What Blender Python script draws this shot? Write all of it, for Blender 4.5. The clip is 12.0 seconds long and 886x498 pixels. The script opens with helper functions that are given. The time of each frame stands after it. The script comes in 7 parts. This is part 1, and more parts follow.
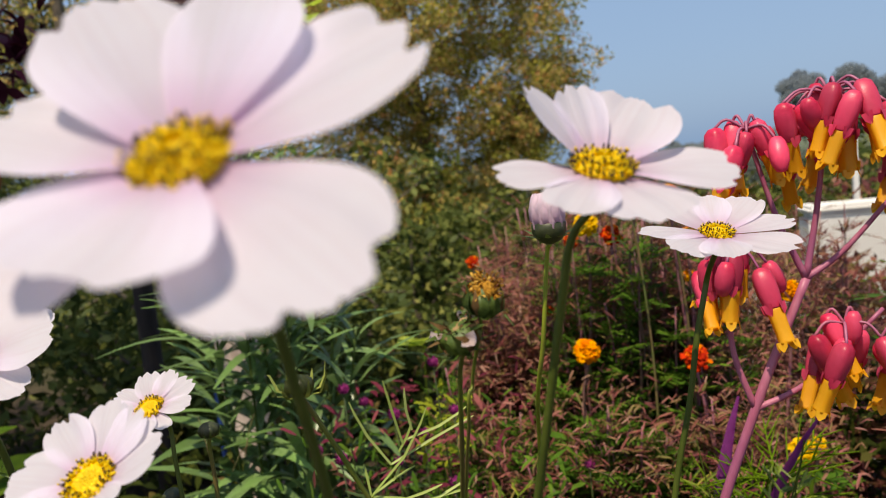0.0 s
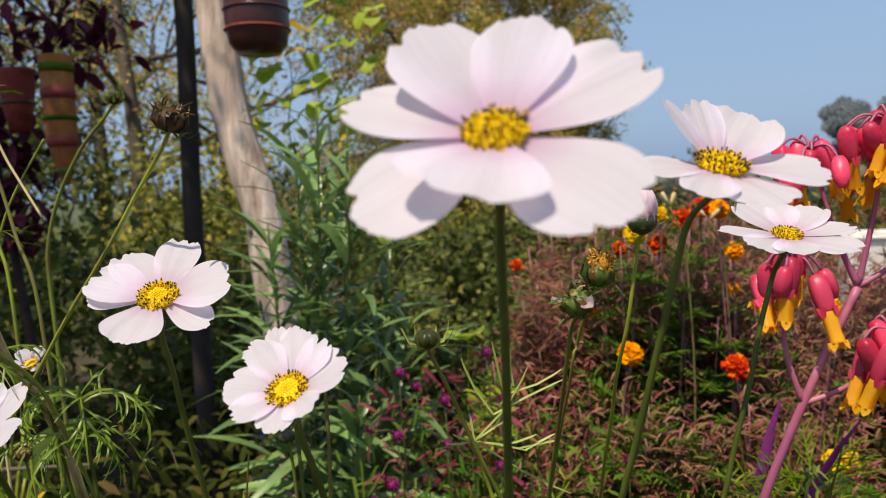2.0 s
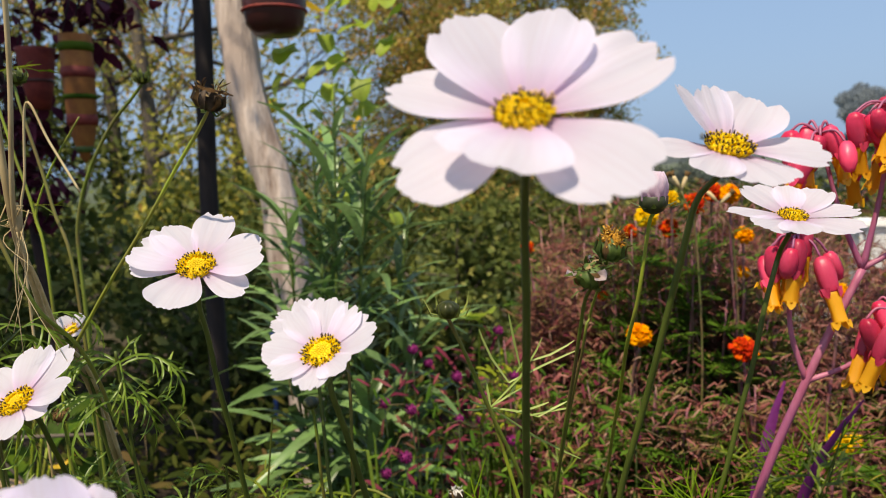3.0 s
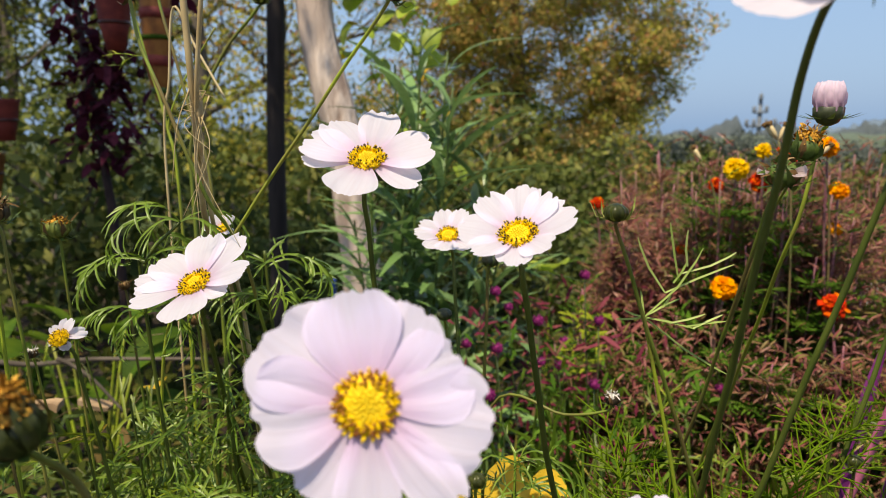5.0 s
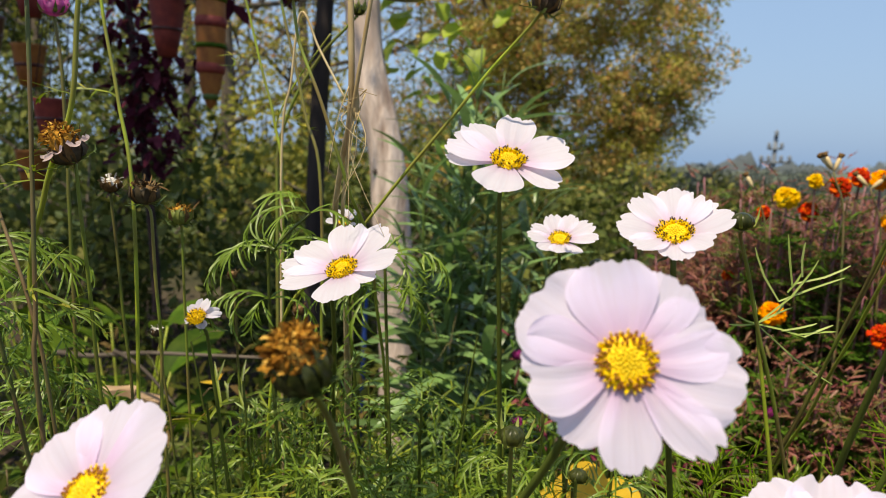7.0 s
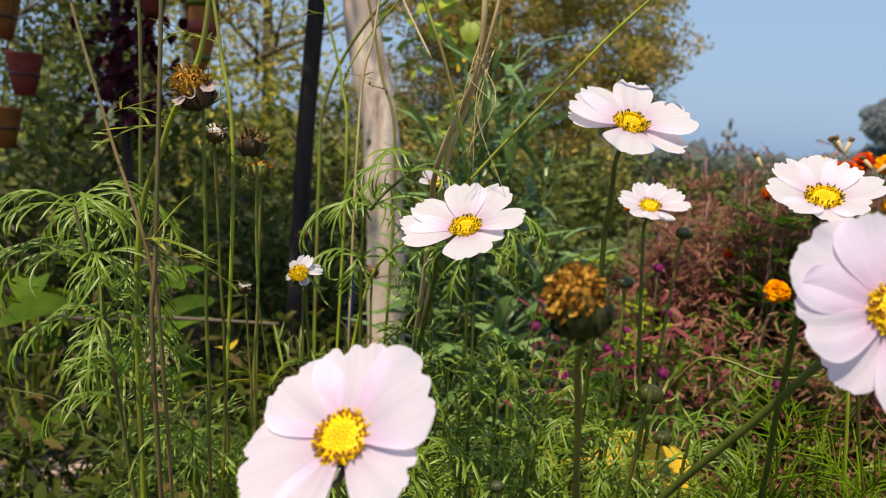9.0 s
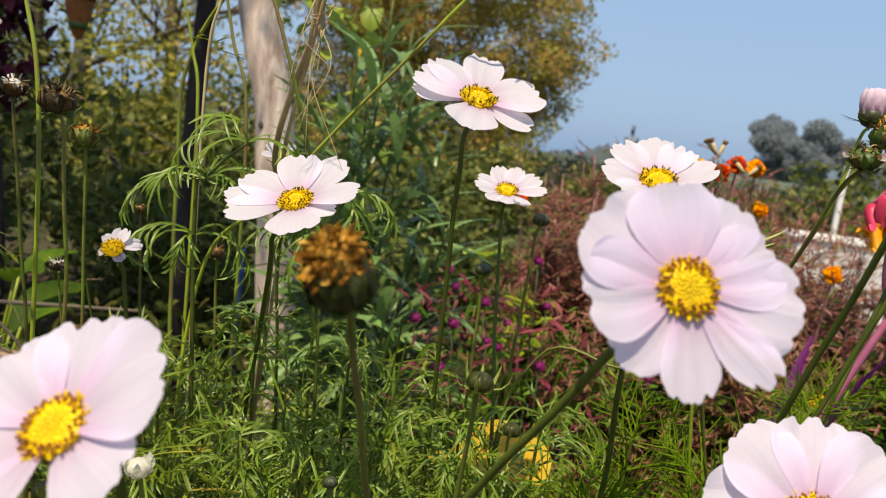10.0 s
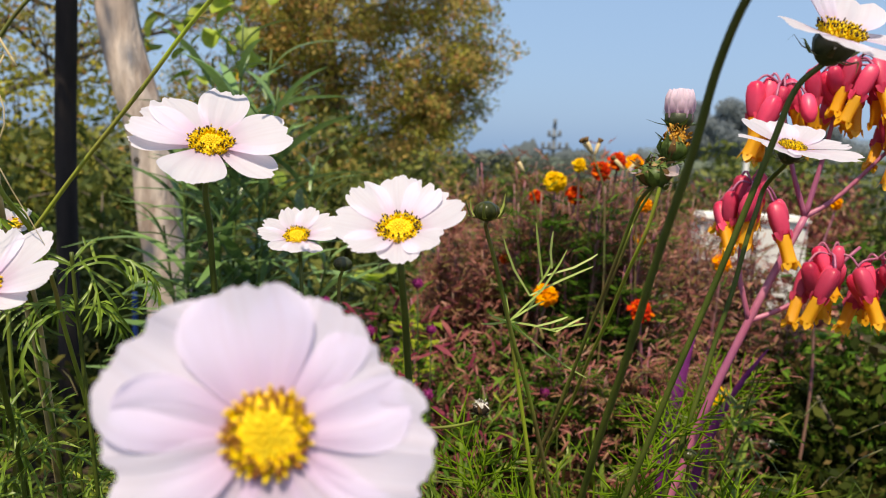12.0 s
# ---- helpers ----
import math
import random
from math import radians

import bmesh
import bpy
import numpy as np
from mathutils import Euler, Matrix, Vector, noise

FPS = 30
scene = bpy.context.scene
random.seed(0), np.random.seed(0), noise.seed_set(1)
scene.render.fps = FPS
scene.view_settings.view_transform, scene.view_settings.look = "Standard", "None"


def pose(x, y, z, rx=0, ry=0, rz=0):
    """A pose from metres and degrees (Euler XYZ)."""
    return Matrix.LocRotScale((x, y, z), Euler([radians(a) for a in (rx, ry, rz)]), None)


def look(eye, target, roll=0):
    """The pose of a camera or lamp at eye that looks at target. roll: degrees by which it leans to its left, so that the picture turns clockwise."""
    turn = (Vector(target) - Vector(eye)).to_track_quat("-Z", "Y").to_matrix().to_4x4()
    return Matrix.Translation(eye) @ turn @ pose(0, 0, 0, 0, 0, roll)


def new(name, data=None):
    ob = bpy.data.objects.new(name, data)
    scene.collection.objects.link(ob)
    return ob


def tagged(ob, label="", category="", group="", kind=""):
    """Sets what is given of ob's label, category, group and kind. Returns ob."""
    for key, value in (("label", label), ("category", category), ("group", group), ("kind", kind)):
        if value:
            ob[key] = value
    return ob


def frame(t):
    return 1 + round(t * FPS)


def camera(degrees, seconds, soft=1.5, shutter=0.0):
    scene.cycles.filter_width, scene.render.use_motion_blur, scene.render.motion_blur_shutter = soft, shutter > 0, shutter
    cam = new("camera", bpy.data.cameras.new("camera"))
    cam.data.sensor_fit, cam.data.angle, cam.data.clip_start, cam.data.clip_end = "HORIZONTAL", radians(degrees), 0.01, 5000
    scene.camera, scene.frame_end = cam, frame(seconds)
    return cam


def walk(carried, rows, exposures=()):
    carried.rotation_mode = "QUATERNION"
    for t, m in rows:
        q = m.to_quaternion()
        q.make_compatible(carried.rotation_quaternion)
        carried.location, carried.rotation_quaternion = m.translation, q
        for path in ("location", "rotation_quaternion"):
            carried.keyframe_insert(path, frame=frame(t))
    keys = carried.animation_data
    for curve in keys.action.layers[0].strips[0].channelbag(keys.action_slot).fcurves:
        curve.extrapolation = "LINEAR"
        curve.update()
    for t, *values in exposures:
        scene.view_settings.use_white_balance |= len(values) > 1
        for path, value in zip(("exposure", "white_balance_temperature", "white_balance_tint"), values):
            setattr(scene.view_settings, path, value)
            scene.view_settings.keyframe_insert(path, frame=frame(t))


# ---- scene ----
cam = camera(64.8, 12.0, 1.0)
PATH = [
    (0, (0.054, 0.016, 0.811), (-0.389, 1.955, 0.604), -6.0),
    (0.5, (0.049, 0.011, 0.805), (-0.383, 1.95, 0.574), -5.3),
    (1, (0.037, -0.007, 0.803), (-0.422, 1.929, 0.602), -4.1),
    (1.5, (0.03, -0.02, 0.809), (-0.462, 1.911, 0.636), -3.4),
    (2, (0.027, -0.043, 0.807), (-0.49, 1.88, 0.622), -2.6),
    (2.5, (0.028, -0.065, 0.805), (-0.5, 1.854, 0.606), -2.5),
    (2.7, (0.028, -0.061, 0.806), (-0.503, 1.855, 0.591), -2.2),
    (4.3, (-0.011, -0.08, 0.789), (-0.625, 1.806, 0.531), -0.7),
    (4.5, (-0.02, -0.081, 0.785), (-0.646, 1.801, 0.526), -0.3),
    (5, (-0.033, -0.085, 0.774), (-0.676, 1.782, 0.451), -0.1),
    (5.5, (-0.048, -0.096, 0.77), (-0.709, 1.768, 0.471), 0.6),
    (6, (-0.063, -0.105, 0.766), (-0.699, 1.774, 0.511), 1.2),
    (6.5, (-0.071, -0.113, 0.763), (-0.731, 1.757, 0.501), 1.9),
    (7, (-0.086, -0.126, 0.763), (-0.754, 1.741, 0.499), 2.6),
    (7.5, (-0.106, -0.136, 0.751), (-0.791, 1.718, 0.445), 3.6),
    (7.7, (-0.109, -0.138, 0.755), (-0.758, 1.732, 0.466), 3.4),
    (9.3, (-0.17, -0.154, 0.744), (-0.641, 1.762, 0.414), 6.3),
    (9.5, (-0.158, -0.141, 0.735), (-0.54, 1.795, 0.409), 8.3),
    (10, (-0.134, -0.122, 0.741), (-0.424, 1.832, 0.433), 7.5),
    (10.5, (-0.106, -0.105, 0.754), (-0.326, 1.867, 0.499), 5.9),
    (11, (-0.084, -0.09, 0.764), (-0.253, 1.889, 0.525), 4.2),
    (11.5, (-0.074, -0.076, 0.762), (-0.216, 1.903, 0.511), 3.5),
    (12, (-0.063, -0.061, 0.763), (-0.182, 1.917, 0.487), 2.4),
]
walk(cam, [(t, look(eye, target, roll)) for t, eye, target, roll in PATH], [(0.0, 0.15, 7800, 12), (2.7, 0.25, 7700, 12), (4.3, 0.39, 7750, 11), (10.0, 0.35, 7900, 11), (12.0, 0.38, 7700, 11)])

cam.data.dof.use_dof = True
cam.data.dof.focus_distance = 0.34
cam.data.dof.aperture_fstop = 15.0

# ---- light ----
SUN_EL, SUN_AZ = radians(64), radians(193)   # high sun behind the camera, a little to its left
sky_world = bpy.data.worlds.new("sky")
scene.world = sky_world
sky_world.use_nodes = True
wn = sky_world.node_tree.nodes
sky_tex = wn.new("ShaderNodeTexSky")
sky_tex.sky_type = "NISHITA"
sky_tex.sun_disc = False
sky_tex.sun_elevation, sky_tex.sun_rotation = SUN_EL, SUN_AZ
sky_tex.air_density, sky_tex.dust_density, sky_tex.ozone_density = 1.0, 3.0, 2.0
haze = wn.new("ShaderNodeMix")           # even dry-season haze over the clear sky
haze.data_type = "RGBA"
haze.inputs[0].default_value = 0.60
haze.inputs[7].default_value = (2.75, 4.95, 8.9, 1)
sky_world.node_tree.links.new(sky_tex.outputs[0], haze.inputs[6])
sky_world.node_tree.links.new(haze.outputs[2], wn["Background"].inputs[0])
wn["Background"].inputs[1].default_value = 0.1
sun_data = bpy.data.lights.new("sun", "SUN")
sun_data.energy, sun_data.angle, sun_data.color = 4.4, radians(0.6), (1.0, 0.955, 0.83)
sun = new("sun", sun_data)
sun_dir = Vector((math.sin(SUN_AZ) * math.cos(SUN_EL), math.cos(SUN_AZ) * math.cos(SUN_EL), math.sin(SUN_EL)))
sun.rotation_mode = "QUATERNION"
sun.rotation_quaternion = sun_dir.to_track_quat("Z", "Y")


# ---- materials ----
def node_mat(name):
    m = bpy.data.materials.new(name)
    m.use_nodes = True
    nt = m.node_tree
    nt.nodes.clear()
    return m, nt


def add(nt, kind, **ins):
    n = nt.nodes.new(kind)
    for k, v in ins.items():
        n.inputs[k.replace("_", " ")].default_value = v
    return n


def ramp(nt, fac, stops):
    r = nt.nodes.new("ShaderNodeValToRGB")
    els = r.color_ramp.elements
    while len(els) < len(stops):
        els.new(0.5)
    for e, (p, c) in zip(els, stops):
        e.position, e.color = p, (*c, 1)
    nt.links.new(fac, r.inputs[0])
    return r.outputs[0]


def mix(nt, fac, a, b, blend="MIX"):
    n = nt.nodes.new("ShaderNodeMix")
    n.data_type, n.blend_type = "RGBA", blend
    for sock, v in ((n.inputs[0], fac), (n.inputs[6], a), (n.inputs[7], b)):
        if isinstance(v, (int, float)):
            sock.default_value = v
        elif isinstance(v, tuple):
            sock.default_value = (*v, 1)
        else:
            nt.links.new(v, sock)
    return n.outputs[2]


def noise_at(nt, scale, detail=4.0, coord="Object", rough=0.6, stretch=None):
    tc = nt.nodes.new("ShaderNodeTexCoord")
    n = add(nt, "ShaderNodeTexNoise", Scale=scale, Detail=detail, Roughness=rough)
    src = tc.outputs[coord]
    if stretch:
        mp = nt.nodes.new("ShaderNodeMapping")
        mp.inputs["Scale"].default_value = stretch
        nt.links.new(src, mp.inputs[0])
        src = mp.outputs[0]
    nt.links.new(src, n.inputs["Vector"])
    return n.outputs["Fac"]


def finish(nt, colour, rough=0.6, translucent=0.0, bump=None, bump_d=0.001, spec=0.4, trans_tint=None):
    out = nt.nodes.new("ShaderNodeOutputMaterial")
    p = add(nt, "ShaderNodeBsdfPrincipled", Roughness=rough)
    p.inputs["Specular IOR Level"].default_value = spec
    nt.links.new(colour, p.inputs["Base Color"])
    if bump is not None:
        b = add(nt, "ShaderNodeBump", Strength=0.6, Distance=bump_d)
        nt.links.new(bump, b.inputs["Height"])
        nt.links.new(b.outputs[0], p.inputs["Normal"])
    res = p.outputs[0]
    if translucent > 0:
        t = nt.nodes.new("ShaderNodeBsdfTranslucent")
        if trans_tint:
            nt.links.new(mix(nt, 1.0, colour, trans_tint, "MULTIPLY"), t.inputs[0])
        else:
            nt.links.new(colour, t.inputs[0])
        ms = nt.nodes.new("ShaderNodeMixShader")
        ms.inputs[0].default_value = translucent
        nt.links.new(res, ms.inputs[1])
        nt.links.new(t.outputs[0], ms.inputs[2])
        res = ms.outputs[0]
    nt.links.new(res, out.inputs[0])


def petal_material(name, blade, base, base_reach=0.34):
    """White blade, pink towards the claw, faint veins along the petal. UV: u across, v along."""
    m, nt = node_mat(name)
    uv = nt.nodes.new("ShaderNodeUVMap")
    sep = nt.nodes.new("ShaderNodeSeparateXYZ")
    nt.links.new(uv.outputs[0], sep.inputs[0])
    body = ramp(nt, sep.outputs[1], [(0.0, base), (base_reach * 0.45, tuple(0.45 * a + 0.55 * b for a, b in zip(base, blade))), (base_reach, tuple(0.10 * a + 0.90 * b for a, b in zip(base, blade))), (0.75, blade)])
    mp = nt.nodes.new("ShaderNodeMapping")
    mp.inputs["Scale"].default_value = (16, 0.9, 1)
    nt.links.new(uv.outputs[0], mp.inputs[0])
    vein = add(nt, "ShaderNodeTexNoise", Scale=1.0, Detail=3.0)
    nt.links.new(mp.outputs[0], vein.inputs["Vector"])
    veined = mix(nt, ramp(nt, vein.outputs["Fac"], [(0.42, (0, 0, 0)), (0.70, (0.30, 0.30, 0.30))]), body, (0.78, 0.66, 0.76))
    blotch = noise_at(nt, 90.0, 3.0)
    col = mix(nt, ramp(nt, blotch, [(0.35, (0, 0, 0)), (0.8, (0.22, 0.22, 0.22))]), veined, (0.80, 0.74, 0.80))
    finish(nt, col, 0.55, 0.55, vein.outputs["Fac"], 0.0005, 0.2)
    return m


def mottled(name, a, b, scale=60.0, rough=0.6, translucent=0.0, bump_d=0.0006, vary=0.0, spec=0.4, c=None, stretch=None, tint=None):
    """Two or three tones mixed by noise at two scales, and from object to object where vary > 0."""
    m, nt = node_mat(name)
    f1 = noise_at(nt, scale, 5.0, stretch=stretch)
    f2 = noise_at(nt, scale * 0.13, 2.0)
    col = mix(nt, ramp(nt, f1, [(0.33, (0, 0, 0)), (0.68, (1, 1, 1))]), a, b)
    if c:
        col = mix(nt, ramp(nt, f2, [(0.42, (0, 0, 0)), (0.62, (1, 1, 1))]), col, c)
    if vary:
        info = nt.nodes.new("ShaderNodeObjectInfo")
        hsv = nt.nodes.new("ShaderNodeHueSaturation")
        mr = nt.nodes.new("ShaderNodeMapRange")
        mr.inputs[3].default_value, mr.inputs[4].default_value = 1 - vary, 1 + vary
        nt.links.new(info.outputs["Random"], mr.inputs[0])
        nt.links.new(mr.outputs[0], hsv.inputs["Value"])
        nt.links.new(col, hsv.inputs["Color"])
        col = hsv.outputs[0]
    finish(nt, col, rough, translucent, f1, bump_d, spec, tint)
    return m


def island_mat(name, stops, rough=0.6, translucent=0.3, scale=40.0, spec=0.03):
    """For masses of leaves: each leaf its own tone from the ramp, with a little noise inside the leaf."""
    m, nt = node_mat(name)
    geo = nt.nodes.new("ShaderNodeNewGeometry")
    col = ramp(nt, geo.outputs["Random Per Island"], stops)
    f = noise_at(nt, scale, 3.0)
    col = mix(nt, ramp(nt, f, [(0.3, (0, 0, 0)), (0.75, (0.55, 0.55, 0.55))]), col, tuple(0.5 * v for v in stops[0][1]))
    finish(nt, col, rough, translucent, None, 0.001, spec)
    return m


M = {}
M["petal"] = petal_material("white_petal", (0.87, 0.83, 0.94), (0.62, 0.21, 0.50), 0.46)
M["petal_lilac"] = petal_material("lilac_white_petal", (0.88, 0.81, 0.965), (0.70, 0.36, 0.60), 0.54)
M["petal_pink"] = petal_material("pink_bud_petal", (0.88, 0.74, 0.82), (0.70, 0.40, 0.55), 0.5)
M["petal_cream"] = petal_material("cream_petal", (0.86, 0.84, 0.70), (0.62, 0.60, 0.36), 0.5)
M["petal_magenta"] = petal_material("magenta_bud_petal", (0.62, 0.10, 0.42), (0.40, 0.04, 0.24), 0.5)
M["petal_dry"] = petal_material("withered_petal", (0.72, 0.56, 0.54), (0.50, 0.28, 0.24), 0.5)
M["disc"] = mottled("yellow_floret", (0.90, 0.60, 0.004), (0.95, 0.72, 0.01), 900, 0.6, 0.3, 0.0002)
M["disc_deep"] = mottled("deep_yellow_disc", (0.82, 0.50, 0.003), (0.90, 0.62, 0.006), 700, 0.65, 0.0, 0.0003)
M["disc_heart"] = mottled("green_yellow_floret", (0.72, 0.52, 0.012), (0.86, 0.64, 0.02), 900, 0.6, 0.2, 0.0002)
M["anther"] = mottled("dark_anther", (0.025, 0.012, 0.008), (0.07, 0.03, 0.012), 900, 0.5)
M["anther_brown"] = mottled("brown_anther", (0.17, 0.05, 0.006), (0.36, 0.13, 0.008), 900, 0.55)
M["stem_mid"] = mottled("olive_green_stem", (0.0525, 0.077, 0.0098), (0.091, 0.119, 0.0154), 180, 0.5, 0.05, 0.0003, 0.1, stretch=(1, 1, 0.12))
M["stem"] = mottled("green_stem", (0.22, 0.30, 0.02), (0.34, 0.41, 0.035), 180, 0.5, 0.05, 0.0003, 0.18, c=(0.20, 0.20, 0.03), stretch=(1, 1, 0.12))
M["stem_olive"] = mottled("olive_brown_stem", (0.11, 0.15, 0.02), (0.20, 0.25, 0.03), 150, 0.5, 0.05, 0.0003, 0.3, c=(0.16, 0.12, 0.035), stretch=(1, 1, 0.12))
M["stem_dark"] = mottled("dark_green_stem", (0.03, 0.048, 0.014), (0.06, 0.085, 0.02), 180, 0.5, 0.0, 0.0003, 0.15, stretch=(1, 1, 0.12))
M["stem_brown"] = mottled("brown_stem", (0.12, 0.075, 0.03), (0.20, 0.14, 0.06), 160, 0.6, 0.0, 0.0004, 0.2, c=(0.10, 0.12, 0.03), stretch=(1, 1, 0.1))
M["straw"] = mottled("dry_straw", (0.52, 0.39, 0.19), (0.72, 0.57, 0.33), 150, 0.7, 0.1, 0.0004, 0.15, c=(0.38, 0.27, 0.12), stretch=(1, 1, 0.08))
M["sepal"] = mottled("green_sepal", (0.05, 0.09, 0.018), (0.11, 0.16, 0.03), 300, 0.5, 0.15, 0.0003, 0.1)
M["sepal_dark"] = mottled("dark_sepal", (0.022, 0.03, 0.012), (0.05, 0.055, 0.02), 300, 0.45, 0.0, 0.0004, 0.2)
M["bud"] = mottled("glossy_green_bud", (0.018, 0.024, 0.006), (0.055, 0.06, 0.014), 350, 0.30, 0.0, 0.0003, 0.15, spec=0.22)
M["husk"] = mottled("dark_brown_husk", (0.018, 0.012, 0.008), (0.085, 0.05, 0.026), 420, 0.7, 0.0, 0.0006, 0.2, c=(0.05, 0.035, 0.014))
M["bud_scale"] = mottled("yellow_green_bud_scale", (0.13, 0.17, 0.03), (0.26, 0.28, 0.06), 400, 0.5, 0.15, 0.0003, 0.2)
M["dead"] = island_mat("dry_brown_seedhead", [(0.0, (0.025, 0.014, 0.008)), (0.45, (0.11, 0.06, 0.025)), (0.8, (0.30, 0.18, 0.08)), (1.0, (0.52, 0.38, 0.20))], 0.8, 0.05, 500.0)
M["dead_gold"] = island_mat("orange_brown_seedhead", [(0.0, (0.10, 0.04, 0.01)), (0.35, (0.34, 0.14, 0.02)), (0.7, (0.66, 0.33, 0.05)), (1.0, (0.80, 0.50, 0.12))], 0.8, 0.15, 450.0)
M["fluff"] = mottled("grey_white_fluff", (0.36, 0.33, 0.28), (0.68, 0.64, 0.58), 700, 0.9)
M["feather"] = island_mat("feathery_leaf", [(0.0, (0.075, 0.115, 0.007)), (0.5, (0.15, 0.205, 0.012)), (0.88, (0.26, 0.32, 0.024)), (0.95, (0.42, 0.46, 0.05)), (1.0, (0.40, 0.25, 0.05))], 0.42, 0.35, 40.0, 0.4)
# darker copy of the leaf above: shade low in the bed put into colour
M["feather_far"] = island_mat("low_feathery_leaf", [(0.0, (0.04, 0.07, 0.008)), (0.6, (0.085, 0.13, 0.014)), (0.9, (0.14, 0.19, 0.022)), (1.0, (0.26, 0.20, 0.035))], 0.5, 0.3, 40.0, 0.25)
# lighter copy of the same leaf, with sunlight painted in
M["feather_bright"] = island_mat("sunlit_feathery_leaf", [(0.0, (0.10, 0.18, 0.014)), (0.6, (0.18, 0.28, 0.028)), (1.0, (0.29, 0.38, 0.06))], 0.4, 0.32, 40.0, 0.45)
M["needle_pale"] = island_mat("pale_needle_leaf", [(0.0, (0.30, 0.40, 0.09)), (0.6, (0.38, 0.48, 0.13)), (1.0, (0.50, 0.58, 0.20))], 0.45, 0.3, 40.0, 0.2)
M["needle"] = island_mat("needle_leaf", [(0.0, (0.12, 0.22, 0.009)), (0.6, (0.17, 0.28, 0.0158)), (1.0, (0.3, 0.4, 0.027))], 0.5, 0.35)
M["grass"] = island_mat("grass_blade", [(0.0, (0.05, 0.10, 0.008)), (0.5, (0.13, 0.22, 0.018)), (0.9, (0.22, 0.31, 0.04)), (1.0, (0.42, 0.34, 0.08))], 0.45, 0.35, 40.0, 0.35)
M["lance"] = mottled("green_lance_leaf", (0.10, 0.175, 0.055), (0.19, 0.285, 0.12), 120, 0.36, 0.26, 0.0004, 0.4, c=(0.14, 0.25, 0.07), spec=0.6)
M["broad"] = mottled("broad_green_leaf", (0.035, 0.085, 0.006), (0.065, 0.13, 0.010), 60, 0.6, 0.35, 0.0008, 0.3, c=(0.11, 0.17, 0.0135), spec=0.12)
M["vine"] = mottled("yellow_green_vine_leaf", (0.30, 0.44, 0.04), (0.44, 0.56, 0.07), 70, 0.5, 0.5, 0.0006, 0.25, c=(0.44, 0.42, 0.07))
M["vine_yellow"] = mottled("yellow_vine_leaf", (0.60, 0.36, 0.02), (0.70, 0.47, 0.05), 90, 0.5, 0.4, 0.0006, 0.1)
M["maroon"] = island_mat("maroon_leaf", [(0.0, (0.05, 0.011, 0.020)), (0.6, (0.11, 0.021, 0.042)), (1.0, (0.20, 0.042, 0.07))], 0.45, 0.25)
M["dusky"] = island_mat("dusky_purple_green_leaf", [(0.0, (0.11, 0.035, 0.035)), (0.25, (0.24, 0.060, 0.058)), (0.48, (0.36, 0.13, 0.09)), (0.62, (0.17, 0.15, 0.04)), (0.74, (0.26, 0.21, 0.05)), (0.88, (0.43, 0.15, 0.13)), (1.0, (0.55, 0.32, 0.22))], 0.5, 0.3, 40.0, 0.2)
M["dusky_stem"] = mottled("purple_stem", (0.17, 0.05, 0.075), (0.32, 0.13, 0.16), 120, 0.5, 0.0, 0.0004, 0.25, c=(0.20, 0.11, 0.08))
M["mari_leaf"] = island_mat("marigold_leaf", [(0.0, (0.0401, 0.0964, 0.0115)), (0.6, (0.0883, 0.185, 0.0216)), (1.0, (0.144, 0.24, 0.0289))], 0.5, 0.25)
M["mari_orange"] = island_mat("orange_marigold_petal", [(0.0, (0.85, 0.18, 0.006)), (0.5, (0.95, 0.32, 0.006)), (1.0, (0.97, 0.50, 0.01))], 0.6, 0.2)
M["mari_red"] = island_mat("red_marigold_petal", [(0.0, (0.42, 0.016, 0.006)), (0.6, (0.75, 0.05, 0.008)), (1.0, (0.92, 0.26, 0.008))], 0.6, 0.2)
M["mari_yellow"] = island_mat("yellow_marigold_petal", [(0.0, (0.80, 0.40, 0.008)), (1.0, (0.90, 0.60, 0.02))], 0.6, 0.2)
M["magenta"] = island_mat("magenta_globe_petal", [(0.0, (0.16, 0.012, 0.085)), (1.0, (0.34, 0.045, 0.20))], 0.6, 0.2)
M["lime"] = island_mat("lime_leaf", [(0.0, (0.16, 0.22, 0.02)), (1.0, (0.40, 0.42, 0.04))], 0.5, 0.35)
M["rose_leaf"] = island_mat("rose_red_leaf", [(0.0, (0.14, 0.02, 0.04)), (0.5, (0.26, 0.05, 0.08)), (0.8, (0.34, 0.12, 0.10)), (1.0, (0.12, 0.10, 0.04))], 0.5, 0.3)
M["bell"] = mottled("crimson_bell_calyx", (0.50, 0.008, 0.05), (0.72, 0.028, 0.10), 160, 0.38, 0.25, 0.0005, 0.3, c=(0.74, 0.07, 0.15))
M["corolla"] = mottled("orange_yellow_corolla", (0.92, 0.52, 0.02), (0.95, 0.66, 0.05), 90, 0.45, 0.4, 0.0003, 0.1, c=(0.92, 0.42, 0.02))
M["kal_stem"] = mottled("rosy_purple_stem", (0.34, 0.07, 0.14), (0.50, 0.17, 0.25), 90, 0.45, 0.05, 0.0004, 0.1, c=(0.30, 0.08, 0.18), stretch=(1, 1, 0.2))
M["purple_leaf"] = mottled("violet_strap_leaf", (0.14, 0.015, 0.12), (0.24, 0.03, 0.20), 90, 0.45, 0.3, 0.0005, 0.2)
M["bark"] = mottled("pale_weathered_wood", (0.26, 0.18, 0.14), (0.76, 0.63, 0.54), 34, 0.85, 0.0, 0.016, 0.0, c=(0.50, 0.39, 0.33), stretch=(1, 1, 0.22))
